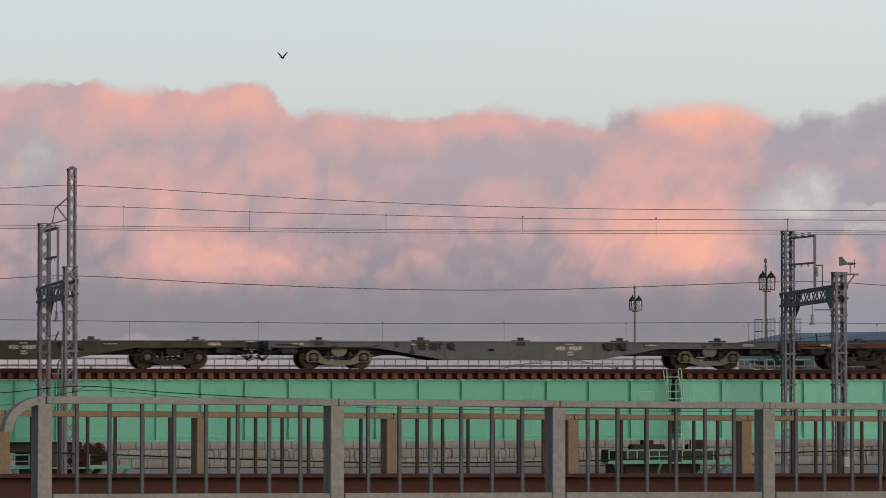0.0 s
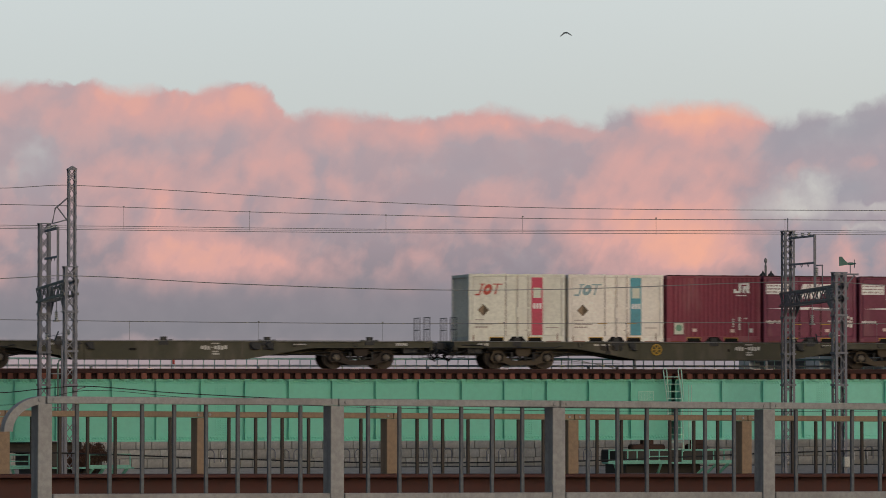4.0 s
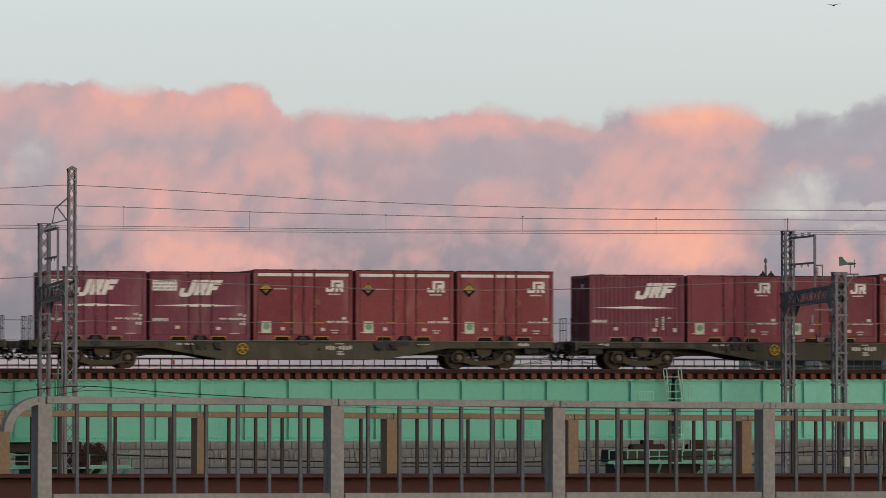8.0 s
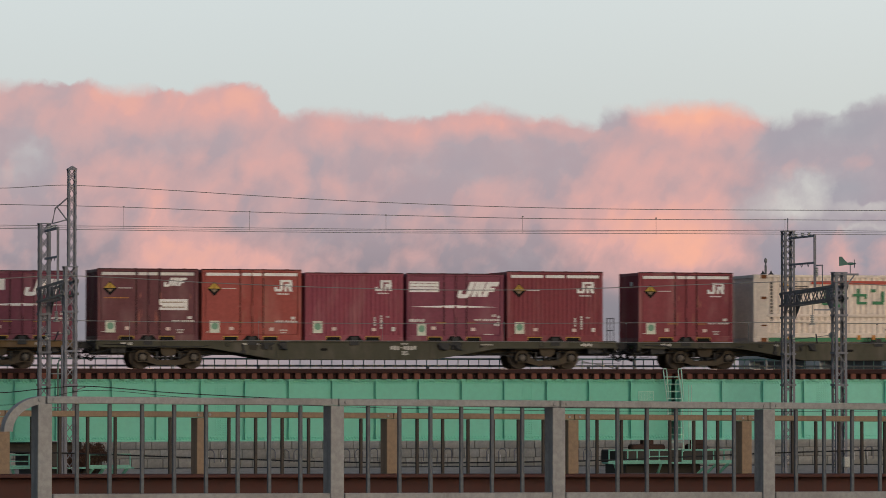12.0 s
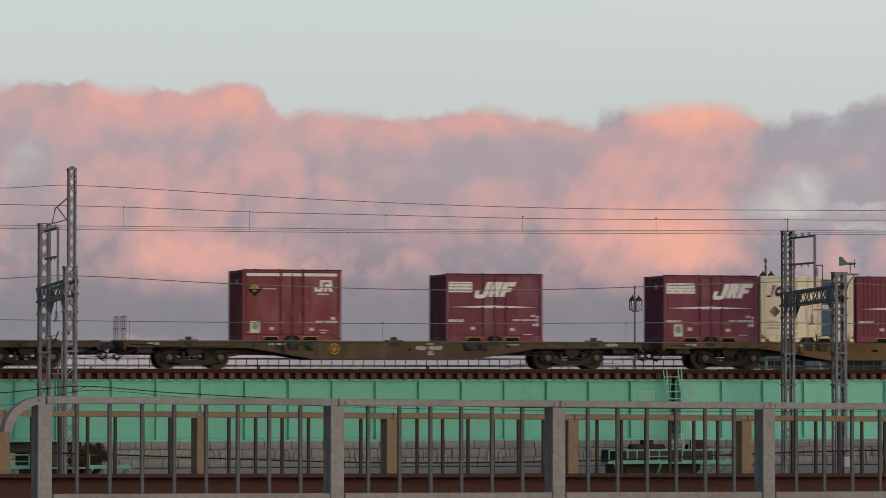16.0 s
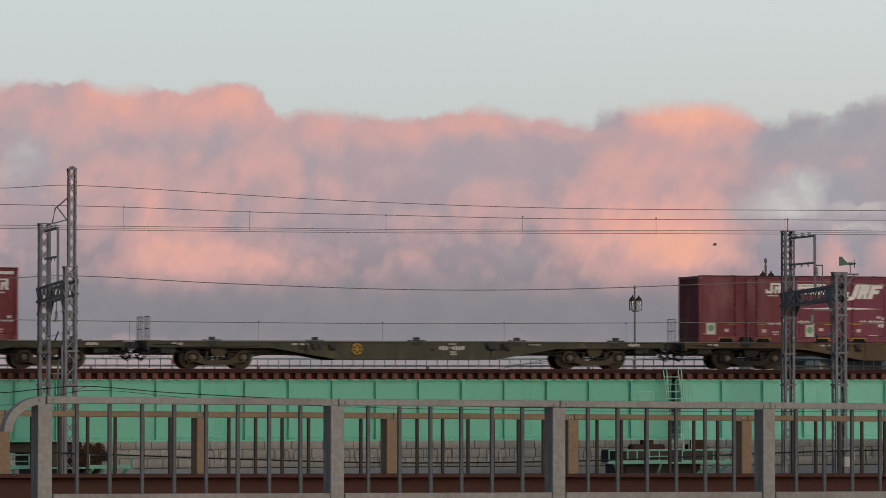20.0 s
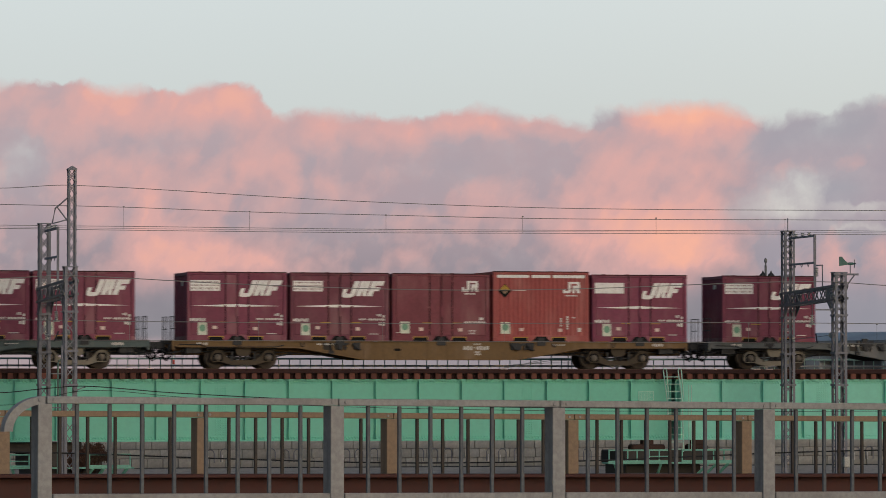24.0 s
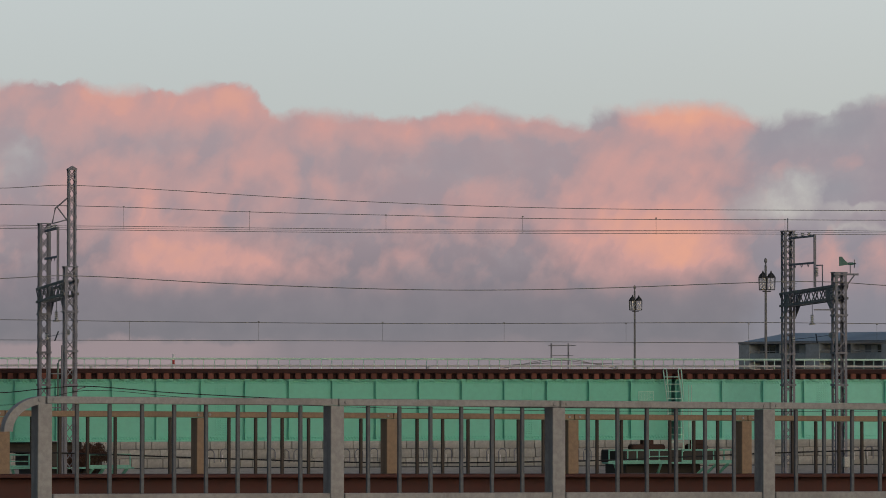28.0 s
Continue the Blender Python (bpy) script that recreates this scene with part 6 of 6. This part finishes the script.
        paper_label(t, -1.56, 0.28, 0.36, 0.44)
    elif k in ("cream_blue", "white_pink", "white_cyan"):
        stripe = {"cream_blue": M_BLUE, "white_pink": M_PINK, "white_cyan": M_CYAN}[k]
        ink = {"cream_blue": M_DARKSTEEL, "white_pink": M_LOGORED, "white_cyan": M_PALEINK}[k]
        s = Shape()
        yl = (FRONT - 0.006, FRONT - 0.001)
        s.prism(slanted(-1.64, 1.70, 0.20, 0.06, 0.02), *yl).prism(slanted(-1.47, 1.762, 0.06, 0.34, 0.10), *yl).prism(slanted(-1.43, 2.103, 0.20, 0.035, 0.01), *yl)
        ring = [i * math.pi / 8 for i in range(17)]
        for a, b in zip(ring, ring[1:]):
            s.prism([(-1.13 + r * math.cos(c) * 0.85 + r * math.sin(c) * 0.28, 1.92 + r * math.sin(c)) for r, c in ((0.20, a), (0.20, b), (0.07, b), (0.07, a))][::-1], *yl)
        s.prism(slanted(-0.88, 1.74, 0.06, 0.36, 0.10), *yl).prism(slanted(-0.95, 2.103, 0.38, 0.04, 0.01), *yl)
        part("logo", s, ink, t, "slanted maker's mark")
        part("stripe", Shape().box(0.56, 0.99, FRONT - 0.006, FRONT - 0.001, 0.24, h - 0.12), stripe, t, "coloured upright stripe")
        part("stripe_mark", Shape().box(0.62, 0.93, FRONT - 0.010, FRONT - 0.0065, 1.62, 2.0), M_LABEL, t)
        marks(t, [(0.62, 1.22, 0.08, 0.2), (0.74, 1.22, 0.08, 0.2), (0.86, 1.22, 0.08, 0.2)], FRONT - 0.006, M_WHITE)
        if banner:
            part("slogan", written("がんばろう日本", 0.165, (-1.62, FRONT - 0.002, 2.22)), M_DARKSTEEL, t, "dark slogan lettering")
        runs = random.Random(5)
        for i in range(16 if k == "cream_blue" else 5):
            x, l, wd = runs.uniform(-1.8, 1.75), runs.uniform(0.05, 0.32), runs.uniform(0.008, 0.03)
            part("rust_run", Shape().prism([(x, 0.02), (x + wd, 0.03), (x + wd * 1.4, 0.08 + l * 0.5), (x + wd * 0.6, 0.1 + l), (x - wd * 0.3, 0.06 + l * 0.4)], FRONT - 0.0035, FRONT - 0.001), M_RUSTRUN, t)
        if k == "cream_blue":
            part("rust_run", Shape().prism([(-1.84, 0.0), (-1.45, 0.0), (-1.55, 0.09), (-1.70, 0.16), (-1.84, 0.34)], FRONT - 0.003, FRONT - 0.0008), M_RUSTRUN, t)
            part("rust_run", Shape().prism([(1.84, 0.0), (1.5, 0.0), (1.62, 0.07), (1.76, 0.14), (1.84, 0.28)][::-1], FRONT - 0.003, FRONT - 0.0008), M_RUSTRUN, t)
        diamond(t, -1.30, 1.16, 0.22, True)
        marks(t, [(-1.62, 0.5, 0.5, 0.06), (-1.62, 0.62, 0.7, 0.05), (-1.62, 0.78, 0.35, 0.03), (0.3, 0.4, 0.2, 0.04), (1.1, 0.5, 0.5, 0.03)], FRONT, M_FAINTINK)
    elif k == "white_oval":
        part("stripe", Shape().box(-1.27, 1.72, FRONT - 0.006, FRONT - 0.001, 0.95, 1.07), M_TAN_WEB, t, "thin brown stripe")
        part("logo", Shape().prism([(0.98 + 0.45 * math.cos(a), 1.78 + 0.22 * math.sin(a)) for a in [i * math.pi / 8 for i in range(16)]], FRONT - 0.0062, FRONT - 0.001), M_OLIVE, t, "green oval mark")
        part("logo", Shape().box(0.46, 1.0, FRONT - 0.005, FRONT - 0.001, 1.64, 1.92), M_LOGOGREEN, t).data.materials[0] = M_LABELGREEN
        part("logo", Shape().box(1.0, 1.50, FRONT - 0.005, FRONT - 0.001, 1.62, 1.94), M_TAN, t)
        marks(t, [(0.70, 1.74, 0.56, 0.09)], FRONT - 0.006, M_LABELGREEN)
        for x0 in (-1.72, -1.58):
            for i in range(22):
                if not 10 <= i <= 13:
                    part("vent_slot", Shape().box(x0, x0 + 0.11, FRONT - 0.017, FRONT - 0.0145, 0.28 + i * 0.093, 0.325 + i * 0.093), M_DARKSTEEL, t)
        part("display", Shape().box(-1.70, -1.50, FRONT - 0.017, FRONT - 0.0145, 1.24, 1.40), M_BLACK, t, "small dark display")
        part("grille_panel", Shape().cbox(-1.80, -1.42, FRONT - 0.014, FRONT + 0.01, 0.16, h - 0.12, 0.006), M_PAINT, t)
        diamond(t, -1.02, 1.82, 0.22)
        marks(t, [(-0.76, 1.84, 0.5, 0.025), (-1.05, 1.22, 0.80, 0.10), (-1.2, 0.98, 0.95, 0.05), (-0.85, 2.18, 0.5, 0.05)], FRONT - 0.002, M_DARKSTEEL)
        marks(t, [(-1.2, 0.76, 0.75, 0.06)], FRONT, M_FAINTINK)
        for x0, z0 in ((-0.66, 0.30), (0.42, 0.30)):
            for a, b, c, d in ((0, 0.4, 0, 0.02), (0, 0.4, 0.28, 0.30), (0, 0.02, 0.021, 0.279), (0.38, 0.4, 0.021, 0.279), (0.1, 0.3, 0.14, 0.16)):
                part("notice_frame", Shape().box(x0 + a, x0 + b, FRONT - 0.005, FRONT - 0.001, z0 + c, z0 + d), M_LOGORED, t)
        for x in (-1.26, 1.60):
            part("seal_line", Shape().box(x - 0.012, x + 0.012, FRONT - 0.012, FRONT - 0.004, 0.20, h - 0.10), M_DARKSTEEL, t, "dark door seal")
        for z in (0.22, h - 0.11):
            part("seal_line", Shape().box(-1.24, 1.58, FRONT - 0.012, FRONT - 0.004, z - 0.012, z + 0.012), M_FAINTINK, t)
        part("seal_line", Shape().box(0.0, 0.03, FRONT - 0.020, FRONT - 0.004, 0.12, h - 0.06), M_DARKSTEEL, t)
        for x in (-0.3, 0.36):
            rod = part("lock_rod", Shape().tube([(x, FRONT - 0.022, 0.10), (x, FRONT - 0.022, h - 0.03)], 0.02, 6), M_WHITE, t)
            for z in (0.2, 1.3, h - 0.15):
                part("keeper", Shape().cbox(x - 0.05, x + 0.05, FRONT - 0.045, FRONT - 0.004, z - 0.06, z + 0.06, 0.008), M_WHITE, rod)
    elif k == "long":
        part("base_band", Shape().box(-half + 0.58, half - 0.14, FRONT - 0.004, FRONT - 0.001, 0.02, 0.17), M_LOGOGREEN, t, "green base band")
        part("stripe", Shape().box(-2.39, half - 0.3, FRONT - 0.004, FRONT + 0.01, 2.20, 2.33), M_LOGORED, t, "red stripe along the top")
        for z0, z1 in ((0.95, 1.06), (0.73, 0.82), (0.19, 0.34)):
            part("belt_rail", Shape().cbox(-half + 0.56, half - 0.14, FRONT - 0.03, FRONT + 0.02, z0, z1, 0.012), M_PAINT, t)
        for x in (-3.35, -1.2, -0.55, 0.05, 0.6, 1.7, 2.8, 3.9):
            part("fitting", Shape().box(x, x + 0.13, FRONT - 0.05, FRONT - 0.02, 0.10, 0.27), M_AMBER, t, "orange tie-down fitting")
        for z0, z1 in ((2.40, 2.54), (1.62, 1.72), (0.60, 0.66), (0.02, 0.16)):
            part("corner_fitting", Shape().box(-half + 0.30, -half + 0.52, FRONT - 0.028, FRONT - 0.006, z0, z1), M_RUSTRUN, t, "rusty corner fitting")
        marks(t, [(-4.02, 0.75 + 0.13 * i, 0.07, 0.09) for i in range(12)] + [(-3.1, 2.10 - 0.07 * i, 0.6, 0.03) for i in range(3)], FRONT - 0.002, M_TAN_BAR)
        # leaf-like mark of curved strokes
        cx, cz = -1.51, 1.74
        def stroke(px, pz, r0, r1, a0, a1, sq=1.0):
            arc = [a0 + (a1 - a0) * i / 6 for i in range(7)]
            ring = [(px + r1 * math.cos(a), pz + sq * r1 * math.sin(a)) for a in arc] + [(px + r0 * math.cos(a), pz + sq * r0 * math.sin(a)) for a in reversed(arc)]
            part("logo", Shape().prism(ring, FRONT - 0.008, FRONT - 0.001), M_LOGOGREEN, t, "green leaf-like mark")
        for r0, r1 in ((0.10, 0.17), (0.22, 0.30), (0.35, 0.44)):
            stroke(cx + 0.05, cz + 0.05, r0, r1, 0.1, 3.0, 0.9)
            stroke(cx - 0.30, cz + 0.10, r0, r1, 4.3, 6.1, 1.0)
            stroke(cx + 0.30, cz - 0.35, r0, r1, 1.6, 3.3, 1.0)
        part("logo", Shape().prism([(cx + 0.02, cz - 0.1), (cx + 0.42, cz - 0.1), (cx + 0.5, cz - 0.42), (cx + 0.3, cz - 0.5), (cx + 0.05, cz - 0.4)], FRONT - 0.007, FRONT - 0.001), M_LOGOGREEN, t)
        s = Shape()
        for x0, bars in ((-0.72, ((0, 0.58, 0.30, 0.40), (0.16, 0.28, 0.0, 0.6), (0.20, 0.58, 0.0, 0.1), (0.48, 0.58, 0.22, 0.4))), (0.02, ((0, 0.2, 0.46, 0.58), (0.05, 0.5, 0.0, 0.12), (0.42, 0.54, 0.1, 0.5))), (0.76, ((0, 0.54, 0.48, 0.59), (0.43, 0.54, 0.08, 0.5), (0, 0.56, 0.0, 0.11))), (1.48, ((0, 0.62, 0.24, 0.36),))):
            for a, b, c, d in bars:
                s.box(x0 + a, x0 + b, FRONT - 0.006, FRONT - 0.001, 1.44 + c, 1.44 + d)
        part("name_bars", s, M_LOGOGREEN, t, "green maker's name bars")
        diamond(t, -3.45, 2.12, 0.2)
        marks(t, [(0.6 + 0.42 * i, 0.45, 0.28, 0.06) for i in range(6)], FRONT, M_DARKSTEEL)
    return t


PURPLE, PURPLE2, DARKBROWN = (0.215, 0.060, 0.098), (0.230, 0.068, 0.100), (0.180, 0.066, 0.076)
RED2, ORANGE, CRIMSON = (0.270, 0.064, 0.080), (0.365, 0.082, 0.072), (0.325, 0.080, 0.115)
CREAM, WHITE, PALE = (0.95, 0.82, 0.67), (0.94, 0.90, 0.85), (0.90, 0.80, 0.71)
KINDS = {
    "T": ("title", "maroon freight container with white maker's mark and title lines", 2.5, False, PURPLE),
    "t": ("title", "weathered brown-maroon freight container with white maker's mark and title lines", 2.5, False, PURPLE2),
    "N": ("middle", "maroon freight container with white maker's mark in the middle", 2.5, False, PURPLE),
    "M": ("bare", "ribbed maroon freight container with white maker's mark in the middle", 2.5, True, PURPLE2),
    "B": ("blank", "maroon freight container with white maker's mark and blank white panel", 2.5, False, PURPLE),
    "P": ("plainlogo", "ribbed maroon freight container with white maker's mark and spear stripe", 2.5, True, PURPLE2),
    "J": ("block", "plain red freight container with small white block mark", 2.5, False, (0.250, 0.068, 0.092)),
    "C": ("block", "ribbed crimson freight container with small white block mark", 2.5, True, CRIMSON),
    "D": ("block_top", "tall red freight container with white top band and hazard diamond", 2.6, False, RED2),
    "O": ("block_top", "faded orange-red freight container with white top band and hazard diamond", 2.6, False, ORANGE),
    "R": ("block_top", "tall ribbed red freight container with white top band and hazard diamond", 2.6, True, RED2),
    "F": ("block_top", "faded ribbed orange freight container with white top band", 2.6, True, (0.40, 0.10, 0.095)),
    "K": ("dark_top", "dark brown freight container with pale top band and hazard diamond", 2.6, False, DARKBROWN),
    "U": ("cream_blue", "cream freight container with blue upright stripe", 2.5, False, CREAM),
    "u": ("cream_blue", "cream freight container with blue upright stripe and dark slogan", 2.5, False, CREAM),
    "V": ("white_pink", "white freight container with pink upright stripe", 2.5, False, WHITE),
    "W": ("white_cyan", "white freight container with pale cyan upright stripe", 2.5, False, WHITE),
    "G": ("white_oval", "white refrigerated freight container with green oval mark", 2.5, False, WHITE),
    "L": ("long", "long pale pink ribbed freight container with green mark", 2.55, True, PALE),
}
OLIVE, OCHRE, DULL, DARKOCHRE, GREY, RUSTY, BLUEGREY = (0.070, 0.068, 0.048), (0.19, 0.115, 0.05), (0.088, 0.062, 0.038), (0.12, 0.080, 0.045), (0.125, 0.138, 0.145), (0.12, 0.052, 0.028), (0.11, 0.15, 0.155)
DUST, DARKDUST, PALEDUST = (0.088, 0.068, 0.048), (0.045, 0.034, 0.028), (0.24, 0.215, 0.175)
# wagon by wagon: paint, bogie dust, hand wheel, which way round it runs, containers by slot
TRAIN = (
    (OLIVE, DARKDUST, 0, 1, "....."), (GREY, PALEDUST, 0, -1, "....."), (RUSTY, DARKDUST, 0, 1, "....."), (OLIVE, DARKDUST, 0, -1, "....."),
    (OLIVE, DUST, 1, 1, "VWCNN"), (OLIVE, DUST, 0, -1, "KNMTN"), (OLIVE, DUST, 1, 1, "NNDDD"), (OLIVE, DUST, 1, 1, "PJJDT"),
    (OCHRE, DUST, 0, 1, "TTTuB"), (OLIVE, DUST, 0, -1, "KOCTR"), (OLIVE, DUST, 0, -1, "DL..J"), (DULL, DARKDUST, 1, 1, "....."),
    (DULL, DARKDUST, 1, 1, ".D.N."), (OCHRE, DARKDUST, 0, -1, "TUPTG"), (OLIVE, DUST, 0, 1, ".MTD."), (OLIVE, DUST, 1, 1, "....."),
    (DARKOCHRE, DARKDUST, 0, 1, "JTTNN"), (BLUEGREY, PALEDUST, 0, -1, "NBDTT"), (OCHRE, DUST, 0, 1, "TtJFB"), (GREY, PALEDUST, 1, 1, "T.J.D"),
)
movers, axles = [], []


def painted(ob, mats, colour):
    for o in (ob, *ob.children_recursive):
        if o.data and o.data.materials and o.data.materials[0] in mats:
            o.color = (*colour, 1.0)


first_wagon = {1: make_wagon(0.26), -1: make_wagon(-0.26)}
made = {}
for n, (paint, dust, wheel, way, load) in enumerate(TRAIN):
    x = FRONT_CAR + (n - 19) * PITCH
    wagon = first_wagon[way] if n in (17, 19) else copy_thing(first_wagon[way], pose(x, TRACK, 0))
    wagon.matrix_basis = pose(x, TRACK, 0)
    shade = random.uniform(0.88, 1.1)
    painted(wagon, (M_CARPAINT,), [c * shade for c in paint])
    painted(wagon, (M_BOGIE,), dust)
    names = {OLIVE: "dark olive", OCHRE: "ochre-brown", DULL: "dull brown", DARKOCHRE: "dark ochre", GREY: "grey", RUSTY: "rust-brown", BLUEGREY: "blue-grey"}
    wagon["label"] = ("empty " if load == "....." else "") + names[paint] + " container flat wagon with fish-belly side sill" + (", hand wheel" if wheel else "")
    if wheel:
        hand_wheel(wagon)
        for o in wagon.children_recursive:
            if o.name.startswith("slot"):
                o.matrix_basis = pose(1.34, 0, 0) @ Matrix.Diagonal((0.35, 1, 1, 1))
                o["label"] = "small dark round hole"
    if n == 19:
        part("tail_bracket", Shape().prism([(9.86, 0.72), (9.98, 0.72), (9.99, 1.05), (9.96, 1.30), (9.91, 1.30), (9.87, 1.05)], -0.95, -0.80), M_BLACK, wagon, "dark upright tail marker bracket")
    movers.append((wagon, x, 0.0))
    axles += [(o, n) for o in wagon.children_recursive if o.name.startswith("wheelset")]
    for slot, c in enumerate(load):
        if c == ".":
            continue
        kind, label, height, ribbed, colour = KINDS[c]
        cx = x + (slot - 2) * 3.85 + 0.26 * way
        if c == "L":
            cx = x - 0.575
        at = pose(cx, TRACK, 1.02)
        if c in made:
            box = copy_thing(made[c], at)
        else:
            box = made[c] = container(kind, label, height, 4.70 if c == "L" else HALF, ribbed, c == "u")
            box.matrix_basis = at
        tone = random.uniform(0.9, 1.14)
        painted(box, (M_PAINT,), [v * tone * random.uniform(0.96, 1.04) for v in colour])
        movers.append((box, cx, 1.02))


# ---- birds ----
def bird(label, size):
    t = thing("bird", label, "bird", "birds")
    part("body", Shape().lathe([(0.0, -0.2), (0.035, -0.12), (0.055, 0.0), (0.05, 0.1), (0.03, 0.17), (0.012, 0.25), (0.0, 0.27)], 8, "x"), M_FEATHER, t, smooth=True)
    part("tail", Shape().prism([(-0.36, -0.004), (-0.15, -0.012), (-0.15, 0.012), (-0.36, 0.004)], -0.06, 0.06), M_FEATHER, t)
    wings = []
    for sy in (-1, 1):
        s = Shape().put([(0.10, 0, 0.01), (0.13, sy * 0.22, 0.02), (0.04, sy * 0.5, 0.0), (-0.06, sy * 0.42, 0.0), (-0.10, sy * 0.2, 0.0), (-0.1, 0, 0.0),
                         (0.10, 0, -0.01), (0.12, sy * 0.22, 0.0), (0.04, sy * 0.5, -0.006), (-0.06, sy * 0.42, -0.008), (-0.10, sy * 0.2, -0.01), (-0.1, 0, -0.01)],
                        [(0, 1, 2, 3, 4, 5), (11, 10, 9, 8, 7, 6)] + [(i, i + 6, (i + 1) % 6 + 6, (i + 1) % 6) for i in range(6)])
        wings.append((part("wing", s, M_FEATHER, t, at=pose(0, sy * 0.03, 0.03)), sy))
    for o in t.children:
        o.data.transform(Matrix.Scale(size, 4))
    return t, wings


bird_one, wings_one = bird("dark bird flying with beating wings", 0.8)
bird_two, wings_two = bird("small far-off bird gliding past the clouds", 1.1)
for o in bird_two.children:
    o.data.materials[0] = M_PALE_FEATHER


def motions():
    for ob, x, z in movers:
        walk(ob, [(t, pose(x - GONE[t], TRACK, z)) for t in range(29)])
    for ob, n in axles:
        mid = FRONT_CAR + (n - 19) * PITCH
        seen = [k / FPS for k in range(28 * FPS + 1) if 8.0 < mid - gone(k / FPS) < 70.0]
        place = ob.matrix_basis.translation.copy()
        turn = [(t, pose(place.x, place.y, place.z, 0, -math.degrees(gone(t) / WHEEL_R) % 360.0, 0)) for t in seen]
        turn = ([(0.0, turn[0][1])] if seen[0] > 0.02 else []) + turn + ([(28.0, turn[-1][1])] if seen[-1] < 27.98 else [])
        walk(ob, turn)
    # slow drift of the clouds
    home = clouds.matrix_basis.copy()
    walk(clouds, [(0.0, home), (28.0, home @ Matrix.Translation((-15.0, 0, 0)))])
    # birds: seconds, x, z
    path = ((0.0, 45.1, 15.85), (0.5, 46.5, 16.3), (1.0, 48.14, 16.68), (1.5, 50.03, 16.72), (2.0, 52.15, 16.65), (2.5, 54.06, 16.47), (3.0, 56.51, 16.4), (3.5, 58.22, 16.87), (5.5, 65.79, 18.76), (6.0, 67.38, 19.21),
            (6.7, 69.9, 19.58), (7.5, 72.59, 19.4), (8.0, 74.56, 19.21), (8.5, 76.6, 19.5), (12.0, 90.0, 22.0), (28.0, 150.0, 26.0))
    walk(bird_one, [(t, pose(x, 200.0, z, 0, 0, 48)) for t, x, z in path])
    for ob, sy in wings_one:
        beat = []
        for k in range(0, 281):
            t = k / 10
            calm = 1.1 < t < 3.25 or t > 6.2
            a = 8.0 if calm else 40.0 * math.cos(2 * math.pi * t / 0.38) + 6
            beat.append((t, pose(0, sy * 0.03, 0.03, sy * a, 0, 0)))
        walk(ob, beat)
    path = ((0.0, 300.0, 20.0), (17.0, 132.0, 13.0), (19.3, 116.0, 12.05), (19.6, 114.4, 11.75), (20.0, 112.2, 11.35), (20.6, 109.0, 10.8), (21.5, 104.4, 10.35), (22.6, 99.5, 6.0), (23.4, 96.0, 1.5), (24.0, 93.0, -2.0), (28.0, 80.0, -2.5))
    walk(bird_two, [(t, pose(x, 330.0, z, 0, 0, 170)) for t, x, z in path])
    for ob, sy in wings_two:
        walk(ob, [(t, pose(0, sy * 0.04, 0.03, sy * (10 + 6 * math.sin(t)), 0, 0)) for t in range(29)])


motions()
